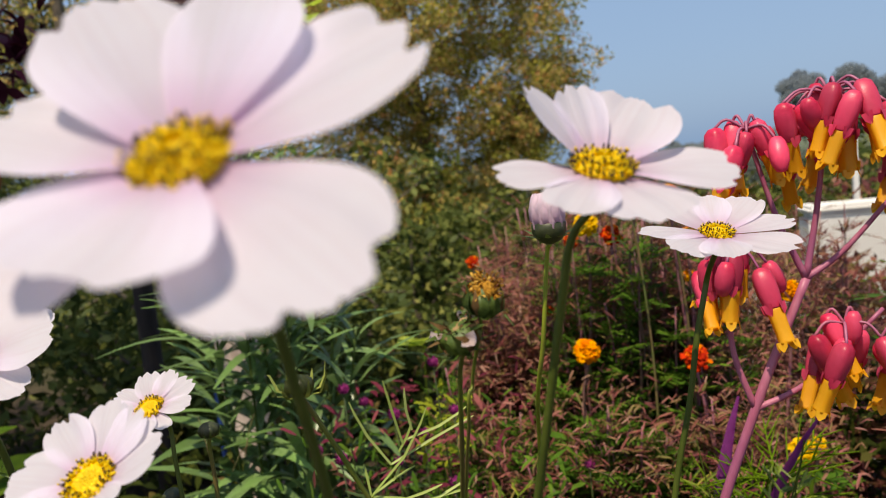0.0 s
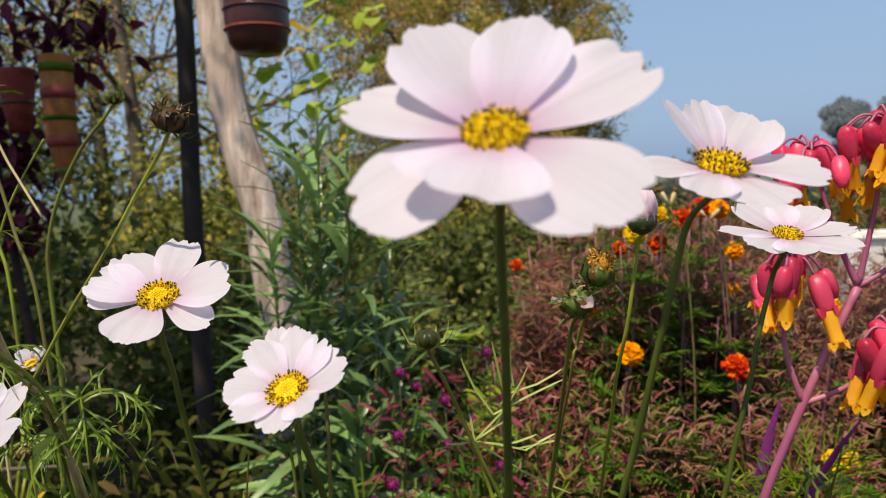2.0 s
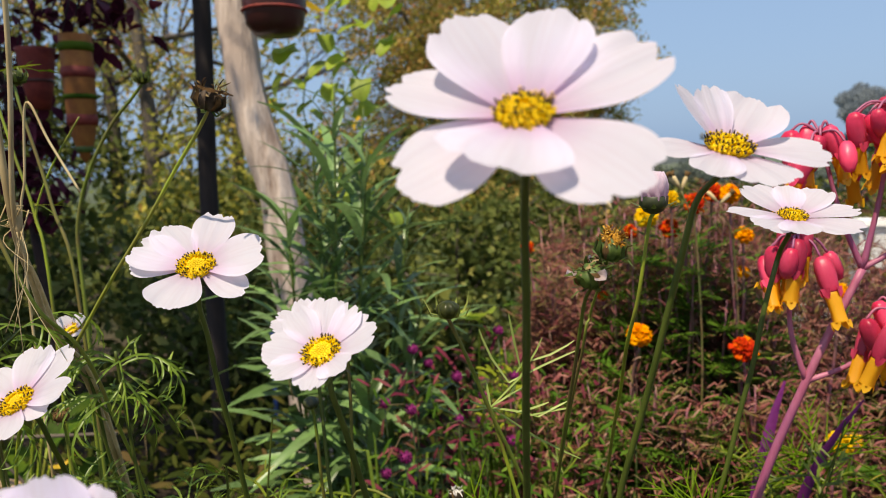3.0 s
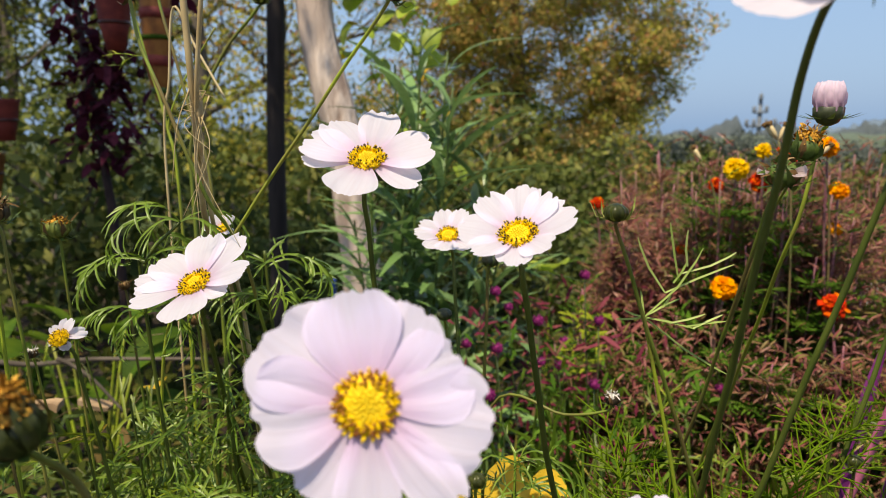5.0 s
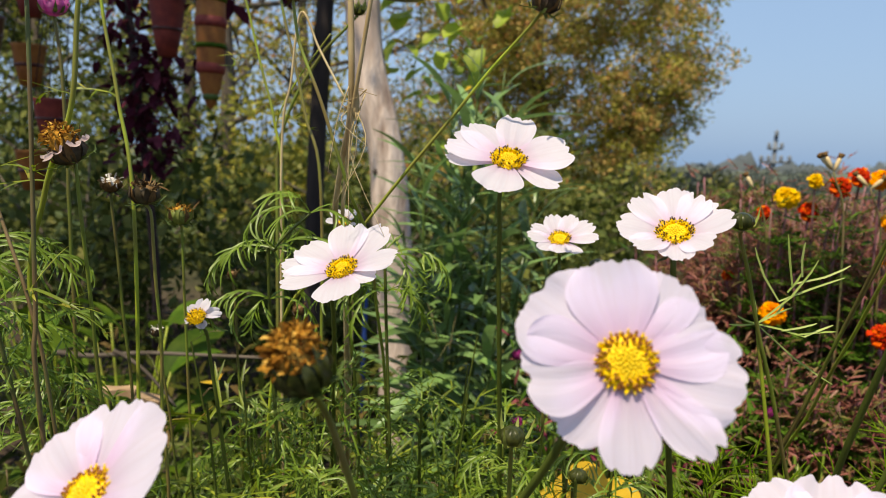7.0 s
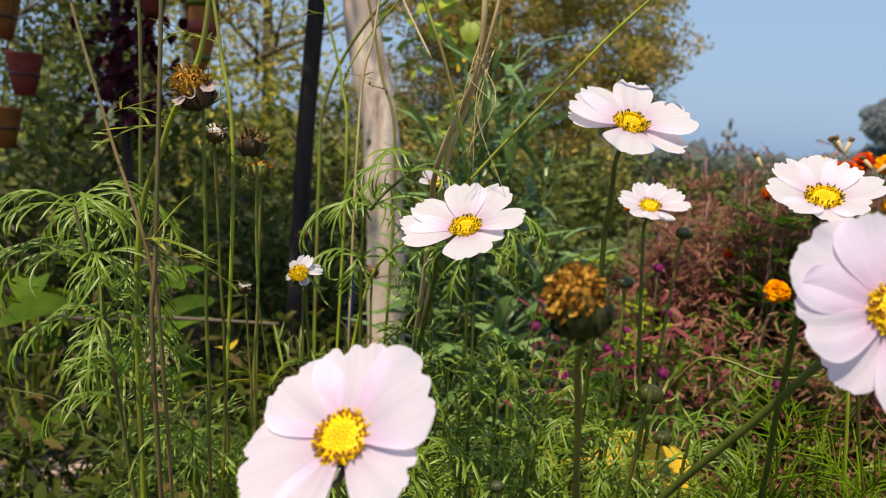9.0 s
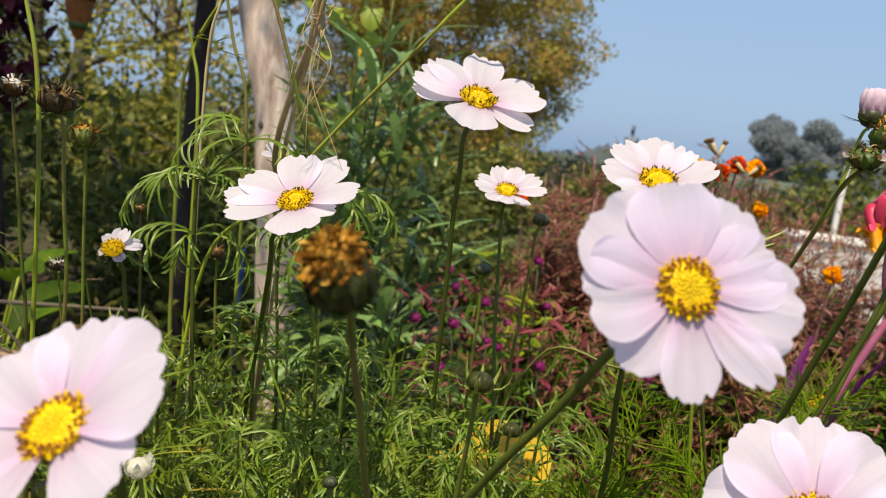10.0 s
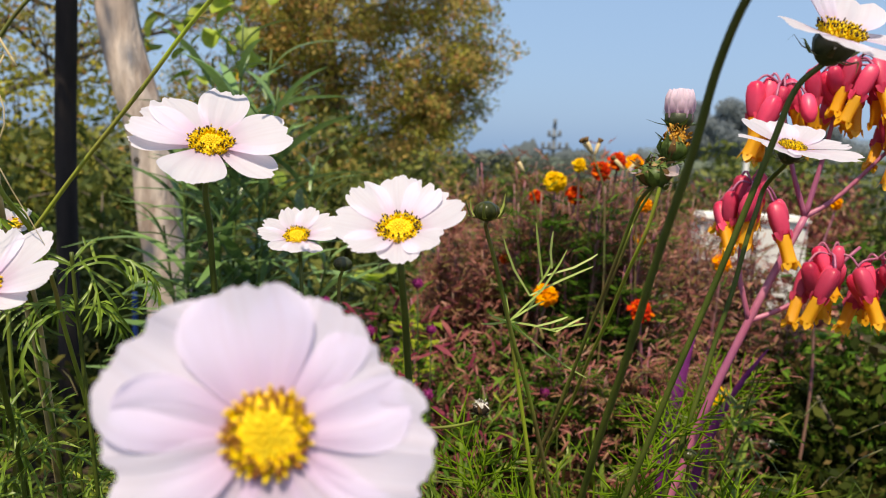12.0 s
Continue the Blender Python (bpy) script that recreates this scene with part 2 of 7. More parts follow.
M["bark_dark"] = mottled("dark_weathered_wood", (0.014, 0.010, 0.010), (0.045, 0.032, 0.028), 30, 0.85, 0.0, 0.004, 0.0, stretch=(1, 1, 0.15))
M["bark_tree"] = mottled("grey_brown_bark", (0.06, 0.045, 0.032), (0.15, 0.12, 0.09), 14, 0.9, 0.0, 0.01, 0.2, stretch=(1, 1, 0.3))
M["maroon_stalk"] = mottled("dark_maroon_stalk", (0.020, 0.010, 0.009), (0.05, 0.024, 0.020), 40, 0.8, 0.0, 0.002)
M["clay_dark"] = mottled("dark_glazed_clay", (0.045, 0.010, 0.009), (0.12, 0.028, 0.022), 30, 0.3, 0.0, 0.001, 0.0, c=(0.06, 0.02, 0.016))
M["clay_red"] = mottled("red_painted_clay", (0.15, 0.020, 0.017), (0.27, 0.040, 0.026), 40, 0.7, 0.0, 0.001, 0.1)
M["clay_orange"] = mottled("orange_painted_clay", (0.22, 0.065, 0.012), (0.33, 0.12, 0.020), 40, 0.7, 0.0, 0.001, 0.1)
M["chip"] = mottled("pale_wood_chip", (0.27, 0.16, 0.08), (0.42, 0.29, 0.17), 50, 0.8, 0.0, 0.002, 0.2, stretch=(0.2, 1, 1))
M["dry_leaf"] = mottled("dry_fallen_leaf", (0.40, 0.16, 0.05), (0.52, 0.30, 0.14), 60, 0.8, 0.2, 0.001, 0.4)
M["stone"] = mottled("white_garden_stone", (0.50, 0.48, 0.46), (0.68, 0.66, 0.64), 22, 0.85, 0.0, 0.004, 0.15, c=(0.50, 0.47, 0.44))
M["pink_stone"] = mottled("pinkish_rubble", (0.40, 0.27, 0.24), (0.60, 0.44, 0.40), 30, 0.9, 0.0, 0.004, 0.2, c=(0.46, 0.40, 0.36))
M["white_wall"] = mottled("white_limewash", (0.74, 0.73, 0.71), (0.84, 0.83, 0.81), 9, 0.9, 0.0, 0.003, 0.0, c=(0.66, 0.64, 0.61))
# the pole's blue-grey has distance haze mixed into it
M["pole_grey"] = mottled("grey_weathered_pole", (0.13, 0.15, 0.175), (0.19, 0.21, 0.235), 15, 0.9, 0.0, 0.003)
M["blue_paint"] = mottled("blue_paint", (0.02, 0.06, 0.25), (0.04, 0.10, 0.34), 60, 0.5)
M["far_leaf"] = island_mat("autumn_tree_leaf", [(0.0, (0.184, 0.196, 0.057)), (0.3, (0.345, 0.333, 0.092)), (0.5, (0.506, 0.425, 0.127)), (0.66, (0.69, 0.437, 0.172)), (0.8, (0.805, 0.644, 0.196)), (0.9, (0.736, 0.322, 0.115)), (1.0, (0.575, 0.253, 0.138))], 0.7, 0.42, 3.0)
M["olive_leaf"] = island_mat("olive_tree_leaf", [(0.0, (0.202, 0.213, 0.045)), (0.4, (0.358, 0.358, 0.067)), (0.75, (0.515, 0.482, 0.09)), (0.92, (0.694, 0.582, 0.123)), (1.0, (0.627, 0.336, 0.112))], 0.7, 0.38, 3.0)
# dark leaf tone; on the two left-hand trees it paints in shade
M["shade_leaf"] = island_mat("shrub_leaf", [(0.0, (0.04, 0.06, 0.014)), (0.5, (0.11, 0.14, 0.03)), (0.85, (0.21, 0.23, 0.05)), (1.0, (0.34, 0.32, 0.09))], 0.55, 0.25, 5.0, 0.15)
# deep shade of the undergrowth is painted into this leaf colour
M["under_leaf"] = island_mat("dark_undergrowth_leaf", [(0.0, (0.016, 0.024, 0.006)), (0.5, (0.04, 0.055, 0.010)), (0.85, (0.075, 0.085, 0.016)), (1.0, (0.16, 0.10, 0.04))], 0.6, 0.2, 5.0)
# aerial haze is painted into the colours of these far leaves and hills
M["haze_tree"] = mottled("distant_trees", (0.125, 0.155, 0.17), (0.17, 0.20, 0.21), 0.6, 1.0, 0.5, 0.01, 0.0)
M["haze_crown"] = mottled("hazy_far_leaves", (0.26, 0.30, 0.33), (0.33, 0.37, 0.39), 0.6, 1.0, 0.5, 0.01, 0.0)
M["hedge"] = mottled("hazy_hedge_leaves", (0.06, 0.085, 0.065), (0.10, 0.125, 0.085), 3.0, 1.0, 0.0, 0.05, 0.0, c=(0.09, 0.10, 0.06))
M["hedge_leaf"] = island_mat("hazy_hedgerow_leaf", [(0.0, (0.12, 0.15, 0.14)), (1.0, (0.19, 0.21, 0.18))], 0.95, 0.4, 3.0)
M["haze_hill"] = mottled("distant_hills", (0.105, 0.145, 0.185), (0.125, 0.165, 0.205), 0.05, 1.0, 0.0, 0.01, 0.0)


# ---- building helpers ----
class Acc:
    """Gathers vertices, faces and uv of one mesh."""

    def __init__(self):
        self.v, self.f, self.uv = [], [], []

    def put(self, verts, faces, uvs=None):
        o = len(self.v)
        self.v += [tuple(p) for p in verts]
        self.f += [tuple(i + o for i in f) for f in faces]
        self.uv += [tuple(u) for u in uvs] if uvs is not None else [(0.5, 0.5)] * len(verts)
        return self

    def tube(self, pts, r0, r1=None, sides=6, cap=True, mid=None):
        r1 = r0 if r1 is None else r1
        pts = [Vector(p) for p in pts]
        n = len(pts)
        verts, faces, uvs = [], [], []
        side = None
        for i, p in enumerate(pts):
            d = (pts[min(i + 1, n - 1)] - pts[max(i - 1, 0)])
            d = d.normalized() if d.length > 1e-9 else Vector((0, 0, 1))
            if side is None:
                side = d.orthogonal().normalized()
            side = (side - d * side.dot(d))
            side = side.normalized() if side.length > 1e-6 else d.orthogonal().normalized()
            up = d.cross(side)
            t = i / (n - 1)
            r = r0 + (r1 - r0) * t
            if mid is not None:
                r += (mid - 0.5 * (r0 + r1)) * 4 * t * (1 - t)
            for k in range(sides):
                a = 2 * math.pi * k / sides
                verts.append(p + (side * math.cos(a) + up * math.sin(a)) * r)
                uvs.append((k / sides, t))
        for i in range(n - 1):
            for k in range(sides):
                a, b = i * sides + k, i * sides + (k + 1) % sides
                faces.append((a, b, b + sides, a + sides))
        if cap:
            faces.append(tuple(range(sides))[::-1])
            faces.append(tuple((n - 1) * sides + k for k in range(sides)))
        return self.put(verts, faces, uvs)

    def ribbon(self, pts, widths, up=(0, 0, 1), fold=0.0):
        """A leaf blade along pts; fold > 0 raises the edges into a shallow V."""
        pts = [Vector(p) for p in pts]
        up = Vector(up)
        n = len(pts)
        verts, faces, uvs = [], [], []
        cols = 3 if fold else 2
        for i, p in enumerate(pts):
            d = (pts[min(i + 1, n - 1)] - pts[max(i - 1, 0)])
            s = d.cross(up)
            s = s.normalized() if s.length > 1e-9 else Vector((1, 0, 0))
            w = widths[i] * 0.5
            lift = s.cross(d).normalized() * (fold * w) if fold else Vector((0, 0, 0))
            row = [p - s * w + lift, p, p + s * w + lift] if fold else [p - s * w, p + s * w]
            verts += row
            uvs += [(k / (cols - 1), i / (n - 1)) for k in range(cols)]
        for i in range(n - 1):
            for k in range(cols - 1):
                a = i * cols + k
                faces.append((a, a + 1, a + 1 + cols, a + cols))
        return self.put(verts, faces, uvs)

    def revolve(self, profile, at, axis=(0, 0, 1), sides=16, wobble=0.0, ribs=0, rib=0.0, seed=0):
        """profile: (radius, height) rows along axis from the point at."""
        q = Vector(axis).normalized().to_track_quat("Z", "Y")
        at = Vector(at)
        verts, faces, uvs = [], [], []
        for i, (r, h) in enumerate(profile):
            for k in range(sides):
                a = 2 * math.pi * k / sides
                rr = r * (1 + rib * math.cos(ribs * a)) * (1 + wobble * noise.noise(Vector((math.cos(a) * 1.3 + seed, math.sin(a) * 1.3, h * 40 + i))))
                verts.append(at + q @ Vector((rr * math.cos(a), rr * math.sin(a), h)))
                uvs.append((k / sides, i / (len(profile) - 1)))
        for i in range(len(profile) - 1):
            for k in range(sides):
                a, b = i * sides + k, i * sides + (k + 1) % sides
                faces.append((a, b, b + sides, a + sides))
        if profile[0][0] > 1e-6:
            faces.append(tuple(range(sides))[::-1])
        if profile[-1][0] > 1e-6:
            faces.append(tuple((len(profile) - 1) * sides + k for k in range(sides)))
        return self.put(verts, faces, uvs)

    def mesh(self, name, material, smooth=True):
        me = bpy.data.meshes.new(name)
        me.from_pydata(self.v, [], self.f)
        uvl = me.uv_layers.new(name="UVMap")
        idx = np.zeros(len(me.loops), dtype=np.int32)
        me.loops.foreach_get("vertex_index", idx)
        uvl.data.foreach_set("uv", np.array(self.uv, dtype=np.float32)[idx].ravel())
        if smooth:
            me.polygons.foreach_set("use_smooth", [True] * len(me.polygons))
        me.materials.append(material)
        me.validate()
        me.update()
        return me


def part(name, acc, material, parent=None, label="", smooth=True):
    """Links one mesh object, under a thing or a part where parent is given."""
    ob = new(name, acc.mesh(name, material, smooth))
    if parent is not None:
        ob.parent = parent
    if label:
        tagged(ob, label)
    return ob


def thing(name, at, label, category, group="", kind=""):
    ob = new(name)
    ob.empty_display_size = 0.02
    ob.location = at
    return tagged(ob, label, category, group, kind)


def under(parent, name, acc, material, label="", smooth=True):
    """Like part, for a mesh that was built in world places."""
    ob = part(name, acc, material, parent, label, smooth)
    ob.matrix_parent_inverse = Matrix.Translation(-Vector(parent.location)) if parent.type == "EMPTY" else parent.matrix_world.inverted()
    return ob


def smooth_line(pts, n=6):
    """Catmull-Rom through pts, n steps a span."""
    p = [Vector(q) for q in pts]
    p = [p[0] * 2 - p[1]] + p + [p[-1] * 2 - p[-2]]
    out = []
    for i in range(1, len(p) - 2):
        for k in range(n):
            t = k / n
            a, b, c, d = p[i - 1:i + 3]
            out.append(0.5 * ((2 * b) + (c - a) * t + (2 * a - 5 * b + 4 * c - d) * t * t + (3 * b - a - 3 * c + d) * t ** 3))
    return out + [p[-2]]


def facing(heading, elevation, lean=0.0):
    """Frame of a flower: z its face's normal, x to the viewer's right. heading 0 looks towards -y."""
    h, e = radians(heading), radians(elevation)
    nrm = Vector((math.sin(h) * math.cos(e), -math.cos(h) * math.cos(e), math.sin(e)))
    x = Vector((0, 0, 1)).cross(nrm)
    x = x.normalized() if x.length > 1e-4 else Vector((1, 0, 0))
    m = Matrix((x, nrm.cross(x), nrm)).transposed()
    return (Matrix.Rotation(radians(lean), 3, Vector((0, -1, 0))) @ m).to_4x4()


# ---- cosmos flowers ----
def petal_acc(length, width, cup, bend, seed, curl=0.0, teeth=0.065):
    """A broad petal, narrow at the claw, pleated lengthwise, with an uneven notched tip."""
    rng = random.Random(seed)
    nu, nv = 27, 15
    ph = [rng.uniform(-1.0, 1.0) for _ in range(4)]
    jag = [rng.uniform(-0.016, 0.016) for _ in range(nu)]
    notches = [(rng.uniform(-0.62, -0.22), rng.uniform(0.35, 1.5)), (rng.uniform(0.15, 0.62), rng.uniform(0.35, 1.5)), (rng.uniform(-0.9, 0.9), rng.uniform(0.0, 0.7))]
    slant = rng.uniform(-0.05, 0.05)
    twist = rng.uniform(-0.14, 0.14)
    widest = rng.uniform(0.72, 0.84)
    verts, uvs, faces = [], [], []
    for j in range(nv):
        v = (j / (nv - 1)) ** 0.9
        if v < widest:
            w = 0.16 + 0.84 * math.sin(0.5 * math.pi * v / widest) ** 1.1
        else:
            w = 1 - 0.12 * ((v - widest) / (1 - widest)) ** 2
        for i in range(nu):
            u = 2 * i / (nu - 1) - 1
            tip = 1 - 0.16 * abs(u) ** 3.4 + slant * u + jag[i] * (1 - abs(u) ** 6)
            for at, deep in notches:
                tip -= teeth * deep * math.exp(-((u - at) / 0.13) ** 2)
            x = u * w * width * 0.5
            y = v * length * (1 + (tip - 1) * v)
            z = cup * width * (u * u) * (0.35 + 0.65 * v) + bend * length * v * v + curl * length * max(0.0, v - 0.55) ** 2 * 4
            z += 0.008 * width * math.cos(3.0 * math.pi * u + ph[2]) * min(1.0, 2.2 * v) + twist * x * v + 0.016 * length * math.sin(4 * v + 3 * u + ph[1] * 3) * v
            verts.append((x, y, z))
            uvs.append((0.5 + 0.5 * u, v))
    for j in range(nv - 1):
        for i in range(nu - 1):
            a = j * nu + i
            faces.append((a, a + 1, a + 1 + nu, a + nu))
    return Acc().put(verts, faces, uvs)


def disc_accs(r, seed, open_share=0.6, height=0.34, smooth_eye=False):
    """Florets of the yellow eye: a heart of shut ones, open ones round it, dark anther tips among those."""
    rng = random.Random(seed)
    base, heart, fl, an = Acc(), Acc(), Acc(), Acc()
    base.revolve([(r * 0.90, -0.10 * r), (r * 0.93, 0.08 * r), (r * 0.78, height * 0.62 * r), (r * 0.45, height * 0.88 * r), (0.0, height * 0.95 * r)], (0, 0, 0), sides=20)
    n = 170
    for i in range(n):
        q = math.sqrt((i + 0.5) / n)
        a = i * 2.39996 + rng.uniform(-0.1, 0.1)
        rr = r * q * 0.97
        z0 = height * 0.90 * r * (1 - q * q) + 0.05 * r
        d = Vector((math.cos(a) * q * 0.8, math.sin(a) * q * 0.8, 1)).normalized()
        p = Vector((rr * math.cos(a), rr * math.sin(a), z0))
        opened = q > 1 - open_share + rng.uniform(-0.05, 0.05)
        w = r * (0.055 if opened else 0.068)
        if not opened:
            heart.revolve([(w, -w), (w, w * 0.2), (w * 0.7, w * 0.7), (0, w * 0.9)], p, d, 6)
            continue
        if smooth_eye:
            h = r * rng.uniform(0.05, 0.11)
            fl.tube([p, p + d * h], w * 0.9, w * 1.2, 5)
            if rng.random() < (0.85 if q < 0.92 else 0.30):
                an.tube([p + d * h * 0.8, p + d * h * 2.1], w * 1.15, w * 0.9, 5)
            else:
                fl.tube([p + d * h, p + d * h * 1.9 + Vector((math.cos(a), math.sin(a), 0)) * w], w * 1.0, w * 0.6, 5)
            continue
        h = r * rng.uniform(0.10, 0.26)
        fl.tube([p, p + d * h * 0.6, p + d * h], w * 0.8, w * 1.35, 5)
        s = d.orthogonal().normalized()
        for k in range(5):
            e = (Matrix.Rotation(2 * math.pi * k / 5 + a, 3, d) @ s)
            fl.tube([p + d * h * 0.95, p + d * h * 1.08 + e * w * 1.7], w * 0.55, w * 0.2, 3, False)
        if rng.random() < 0.52:
            t = r * rng.uniform(0.08, 0.20)
            an.tube([p + d * h, p + d * (h + t * 0.5), p + d * (h + t)], w * 0.85, w * 0.6, 5)
            if rng.random() < 0.45:
                fl.tube([p + d * (h + t), p + d * (h + t * 1.4)], w * 0.9, w * 0.5, 5)
    return base, heart, fl, an


def stem_part(parent, pts, r0, r1, material, sides=8, n=7, name="stem"):
    """A tapering stem along pts with a faint waver and small nodes."""
    line = smooth_line(pts, n)
    k = hash((round(pts[0][0], 3), round(pts[0][1], 3))) % 97
    line = [p + Vector((noise.noise(p * 23 + Vector((k, 0, 0))), noise.noise(p * 23 + Vector((0, k, 0))), 0)) * 0.0012 for p in line]
    line[0] = Vector(pts[0])
    return under(parent, name, Acc().tube(line, r0, r1, sides), material)


def cosmos(centre, radius, face, stem, petals=None, label="", seed=0, petal_mat="petal", disc=0.25, open_share=0.55, stem_r=0.0014, count=8, elev=14.0, cup=0.10, bend=-0.10, width=0.62, first=90.0, stem_mat="stem_mid", group="cosmos flowers", frill=0.065):
    """One flowering stalk. stem: places from just under the head down to the soil. petals: rows of (angle, elevation, length, width, cup, bend)."""
    rng = random.Random(seed)
    root = thing("cosmos_flower", stem[-1], label, "flower", group)
    m = Matrix.Translation(centre) @ face
    inv = Matrix.Translation(-Vector(stem[-1]))
    if petals is None:
        petals = [(first + i * 360 / count + rng.uniform(-7, 7), elev + rng.uniform(-7, 9) + (5 if i % 2 else -4), rng.uniform(0.9, 1.04), width * rng.uniform(0.88, 1.12), cup * rng.uniform(0.5, 1.6), bend * rng.uniform(0.3, 1.7)) for i in range(count)]
    for i, (ang, el, ln, wd, cp, bd) in enumerate(petals):
        ob = part("petal", petal_acc(radius * ln, radius * wd * (1.02 if petal_mat == "petal" else 1.08), cp, bd, seed * 31 + i, 0.0, frill), M[petal_mat], root)
        r0 = disc * radius * 0.45
        loc = Matrix.Rotation(radians(ang - 90), 4, "Z") @ Matrix.Translation((0, r0 * 0.6, 0.0006 * (i % 2) - 0.0008)) @ Matrix.Rotation(radians(el), 4, "X") @ Matrix.Diagonal((1, (radius * ln - r0 * 0.6) / (radius * ln), 1, 1))
        ob.matrix_parent_inverse = inv
        ob.matrix_basis = m @ loc
    base, heart, fl, an = disc_accs(disc * radius, seed, open_share, 0.34 if petal_mat == "petal" else 0.28, petal_mat != "petal")
    for nm, acc, mt in (("disc", base, "disc_deep"), ("heart", heart, "disc_heart"), ("floret_ring", fl, "disc"), ("anther_ring", an, "anther" if petal_mat == "petal" else "anther_brown")):
        if acc.v:
            ob = part(nm, acc, M[mt], root)
            ob.matrix_parent_inverse = inv
            ob.matrix_basis = m
    r = disc * radius
    ob = part("calyx", Acc().revolve([(r * 0.20, -1.35 * r), (r * 0.42, -1.22 * r), (r * 0.74, -0.85 * r), (r * 0.90, -0.42 * r), (r * 0.82, -0.10 * r), (r * 0.5, -0.05 * r)], (0, 0, 0), sides=16, ribs=8, rib=0.06), M["sepal_dark"], root)
    ob.matrix_parent_inverse, ob.matrix_basis = inv, m
    for i in range(8):
        a = radians(i * 45 + 12)
        d = Vector((math.cos(a), math.sin(a), 0))
        ln = r * rng.uniform(1.0, 1.5)
        dr = rng.uniform(-0.25, 0.10)
        hook = rng.uniform(-0.55, 0.2) * r
        pts = [d * r * 0.5 + Vector((0, 0, -1.0 * r)), d * (r * 0.6 + ln * 0.45) + Vector((0, 0, (-0.85 + dr) * r)), d * (r * 0.6 + ln * 0.85) + Vector((0, 0, (-0.46 + dr * 1.5) * r)), d * (r * 0.6 + ln) + Vector((0, 0, (-0.42 + dr * 1.5) * r + hook))]
        ob = part("sepal", Acc().ribbon(pts, [r * 0.36, r * 0.26, r * 0.14, r * 0.02], fold=0.3), M["sepal_dark" if i % 2 else "sepal"], root)
        ob.matrix_parent_inverse, ob.matrix_basis = inv, m
    top = m @ Vector((0, 0, -1.28 * r))
    stem_part(root, [top] + list(stem), stem_r, stem_r * 1.5, M[stem_mat])
    return root


def down(a, b, extra=()):
    """The stem's line through a and b, carried on to the soil."""
    a, b = Vector(a), Vector(b)
    foot = a + (b - a) * (a.z / (a.z - b.z))
    mid = b.lerp(foot, 0.5) + Vector((0.006, 0.004, 0))
    sway = 0.0005 * math.sin(a.x * 310 + a.z * 170)
    return [a, a.lerp(b, 0.07), a.lerp(b, 0.3) + Vector((sway * 0.7, 0, 0)), a.lerp(b, 0.65) - Vector((sway, 0, 0)), b, mid, Vector((foot.x, foot.y, -0.01))]


# ---- ground, distance ----
def fall(y):
    """The field drops gently beyond the garden."""
    return 0.013 * max(0.0, y - 10.0)


def wide_ground():
    m, nt = node_mat("garden_ground")
    geo = nt.nodes.new("ShaderNodeNewGeometry")
    sep = nt.nodes.new("ShaderNodeSeparateXYZ")
    nt.links.new(geo.outputs["Position"], sep.inputs[0])
    fine = noise_at(nt, 38.0, 6.0)
    mid = noise_at(nt, 2.2, 4.0)
    soil = mix(nt, ramp(nt, fine, [(0.35, (0, 0, 0)), (0.7, (1, 1, 1))]), (0.020, 0.014, 0.010), (0.075, 0.052, 0.034))
    soil = mix(nt, ramp(nt, mid, [(0.50, (0, 0, 0)), (0.72, (0.7, 0.7, 0.7))]), soil, (0.085, 0.064, 0.045))
    grass = mix(nt, ramp(nt, noise_at(nt, 1.1, 6.0), [(0.35, (0, 0, 0)), (0.65, (1, 1, 1))]), (0.035, 0.062, 0.018), (0.085, 0.10, 0.038))
    far = nt.nodes.new("ShaderNodeMapRange")
    far.inputs[1].default_value, far.inputs[2].default_value = 2.6, 4.2
    nt.links.new(sep.outputs[1], far.inputs[0])
    finish(nt, mix(nt, far.outputs[0], soil, grass), 0.95, 0.0, fine, 0.012, 0.2)
    a = Acc()
    xs = [-900, -300, -80, -30, -12, -6] + [-4 + 0.16 * i for i in range(44)] + [3.2, 6, 12, 30, 80, 300, 900]
    ys = [-900, -200, -40, -10, -3] + [-1 + 0.16 * i for i in range(40)] + [5.6, 7, 10, 16, 30, 80, 300, 900]
    for y in ys:
        for x in xs:
            near = 1.0 if abs(x) < 4 and -1 < y < 5.4 else 0.0
            a.v.append((x, y, near * 0.03 * noise.noise(Vector((x * 3, y * 3, 0))) - 0.02 - fall(y)))
            a.uv.append((0.5, 0.5))
    w = len(xs)
    for j in range(len(ys) - 1):
        for i in range(w - 1):
            a.f.append((j * w + i, j * w + i + 1, (j + 1) * w + i + 1, (j + 1) * w + i))
    tagged(part("ground", a, m), "dark garden soil running into green field grass", "ground", "", "structure")


wide_ground()


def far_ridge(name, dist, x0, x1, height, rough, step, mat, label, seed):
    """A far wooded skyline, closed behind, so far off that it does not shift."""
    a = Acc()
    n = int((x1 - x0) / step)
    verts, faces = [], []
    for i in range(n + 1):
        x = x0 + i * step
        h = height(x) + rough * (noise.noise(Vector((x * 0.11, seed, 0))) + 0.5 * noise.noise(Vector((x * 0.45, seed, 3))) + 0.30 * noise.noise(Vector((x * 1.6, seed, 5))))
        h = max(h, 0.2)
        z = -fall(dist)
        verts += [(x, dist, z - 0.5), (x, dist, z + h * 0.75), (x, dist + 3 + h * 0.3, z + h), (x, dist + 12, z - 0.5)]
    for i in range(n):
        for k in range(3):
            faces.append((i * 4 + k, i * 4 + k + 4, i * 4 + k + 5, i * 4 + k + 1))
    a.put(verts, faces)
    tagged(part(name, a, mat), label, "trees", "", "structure")


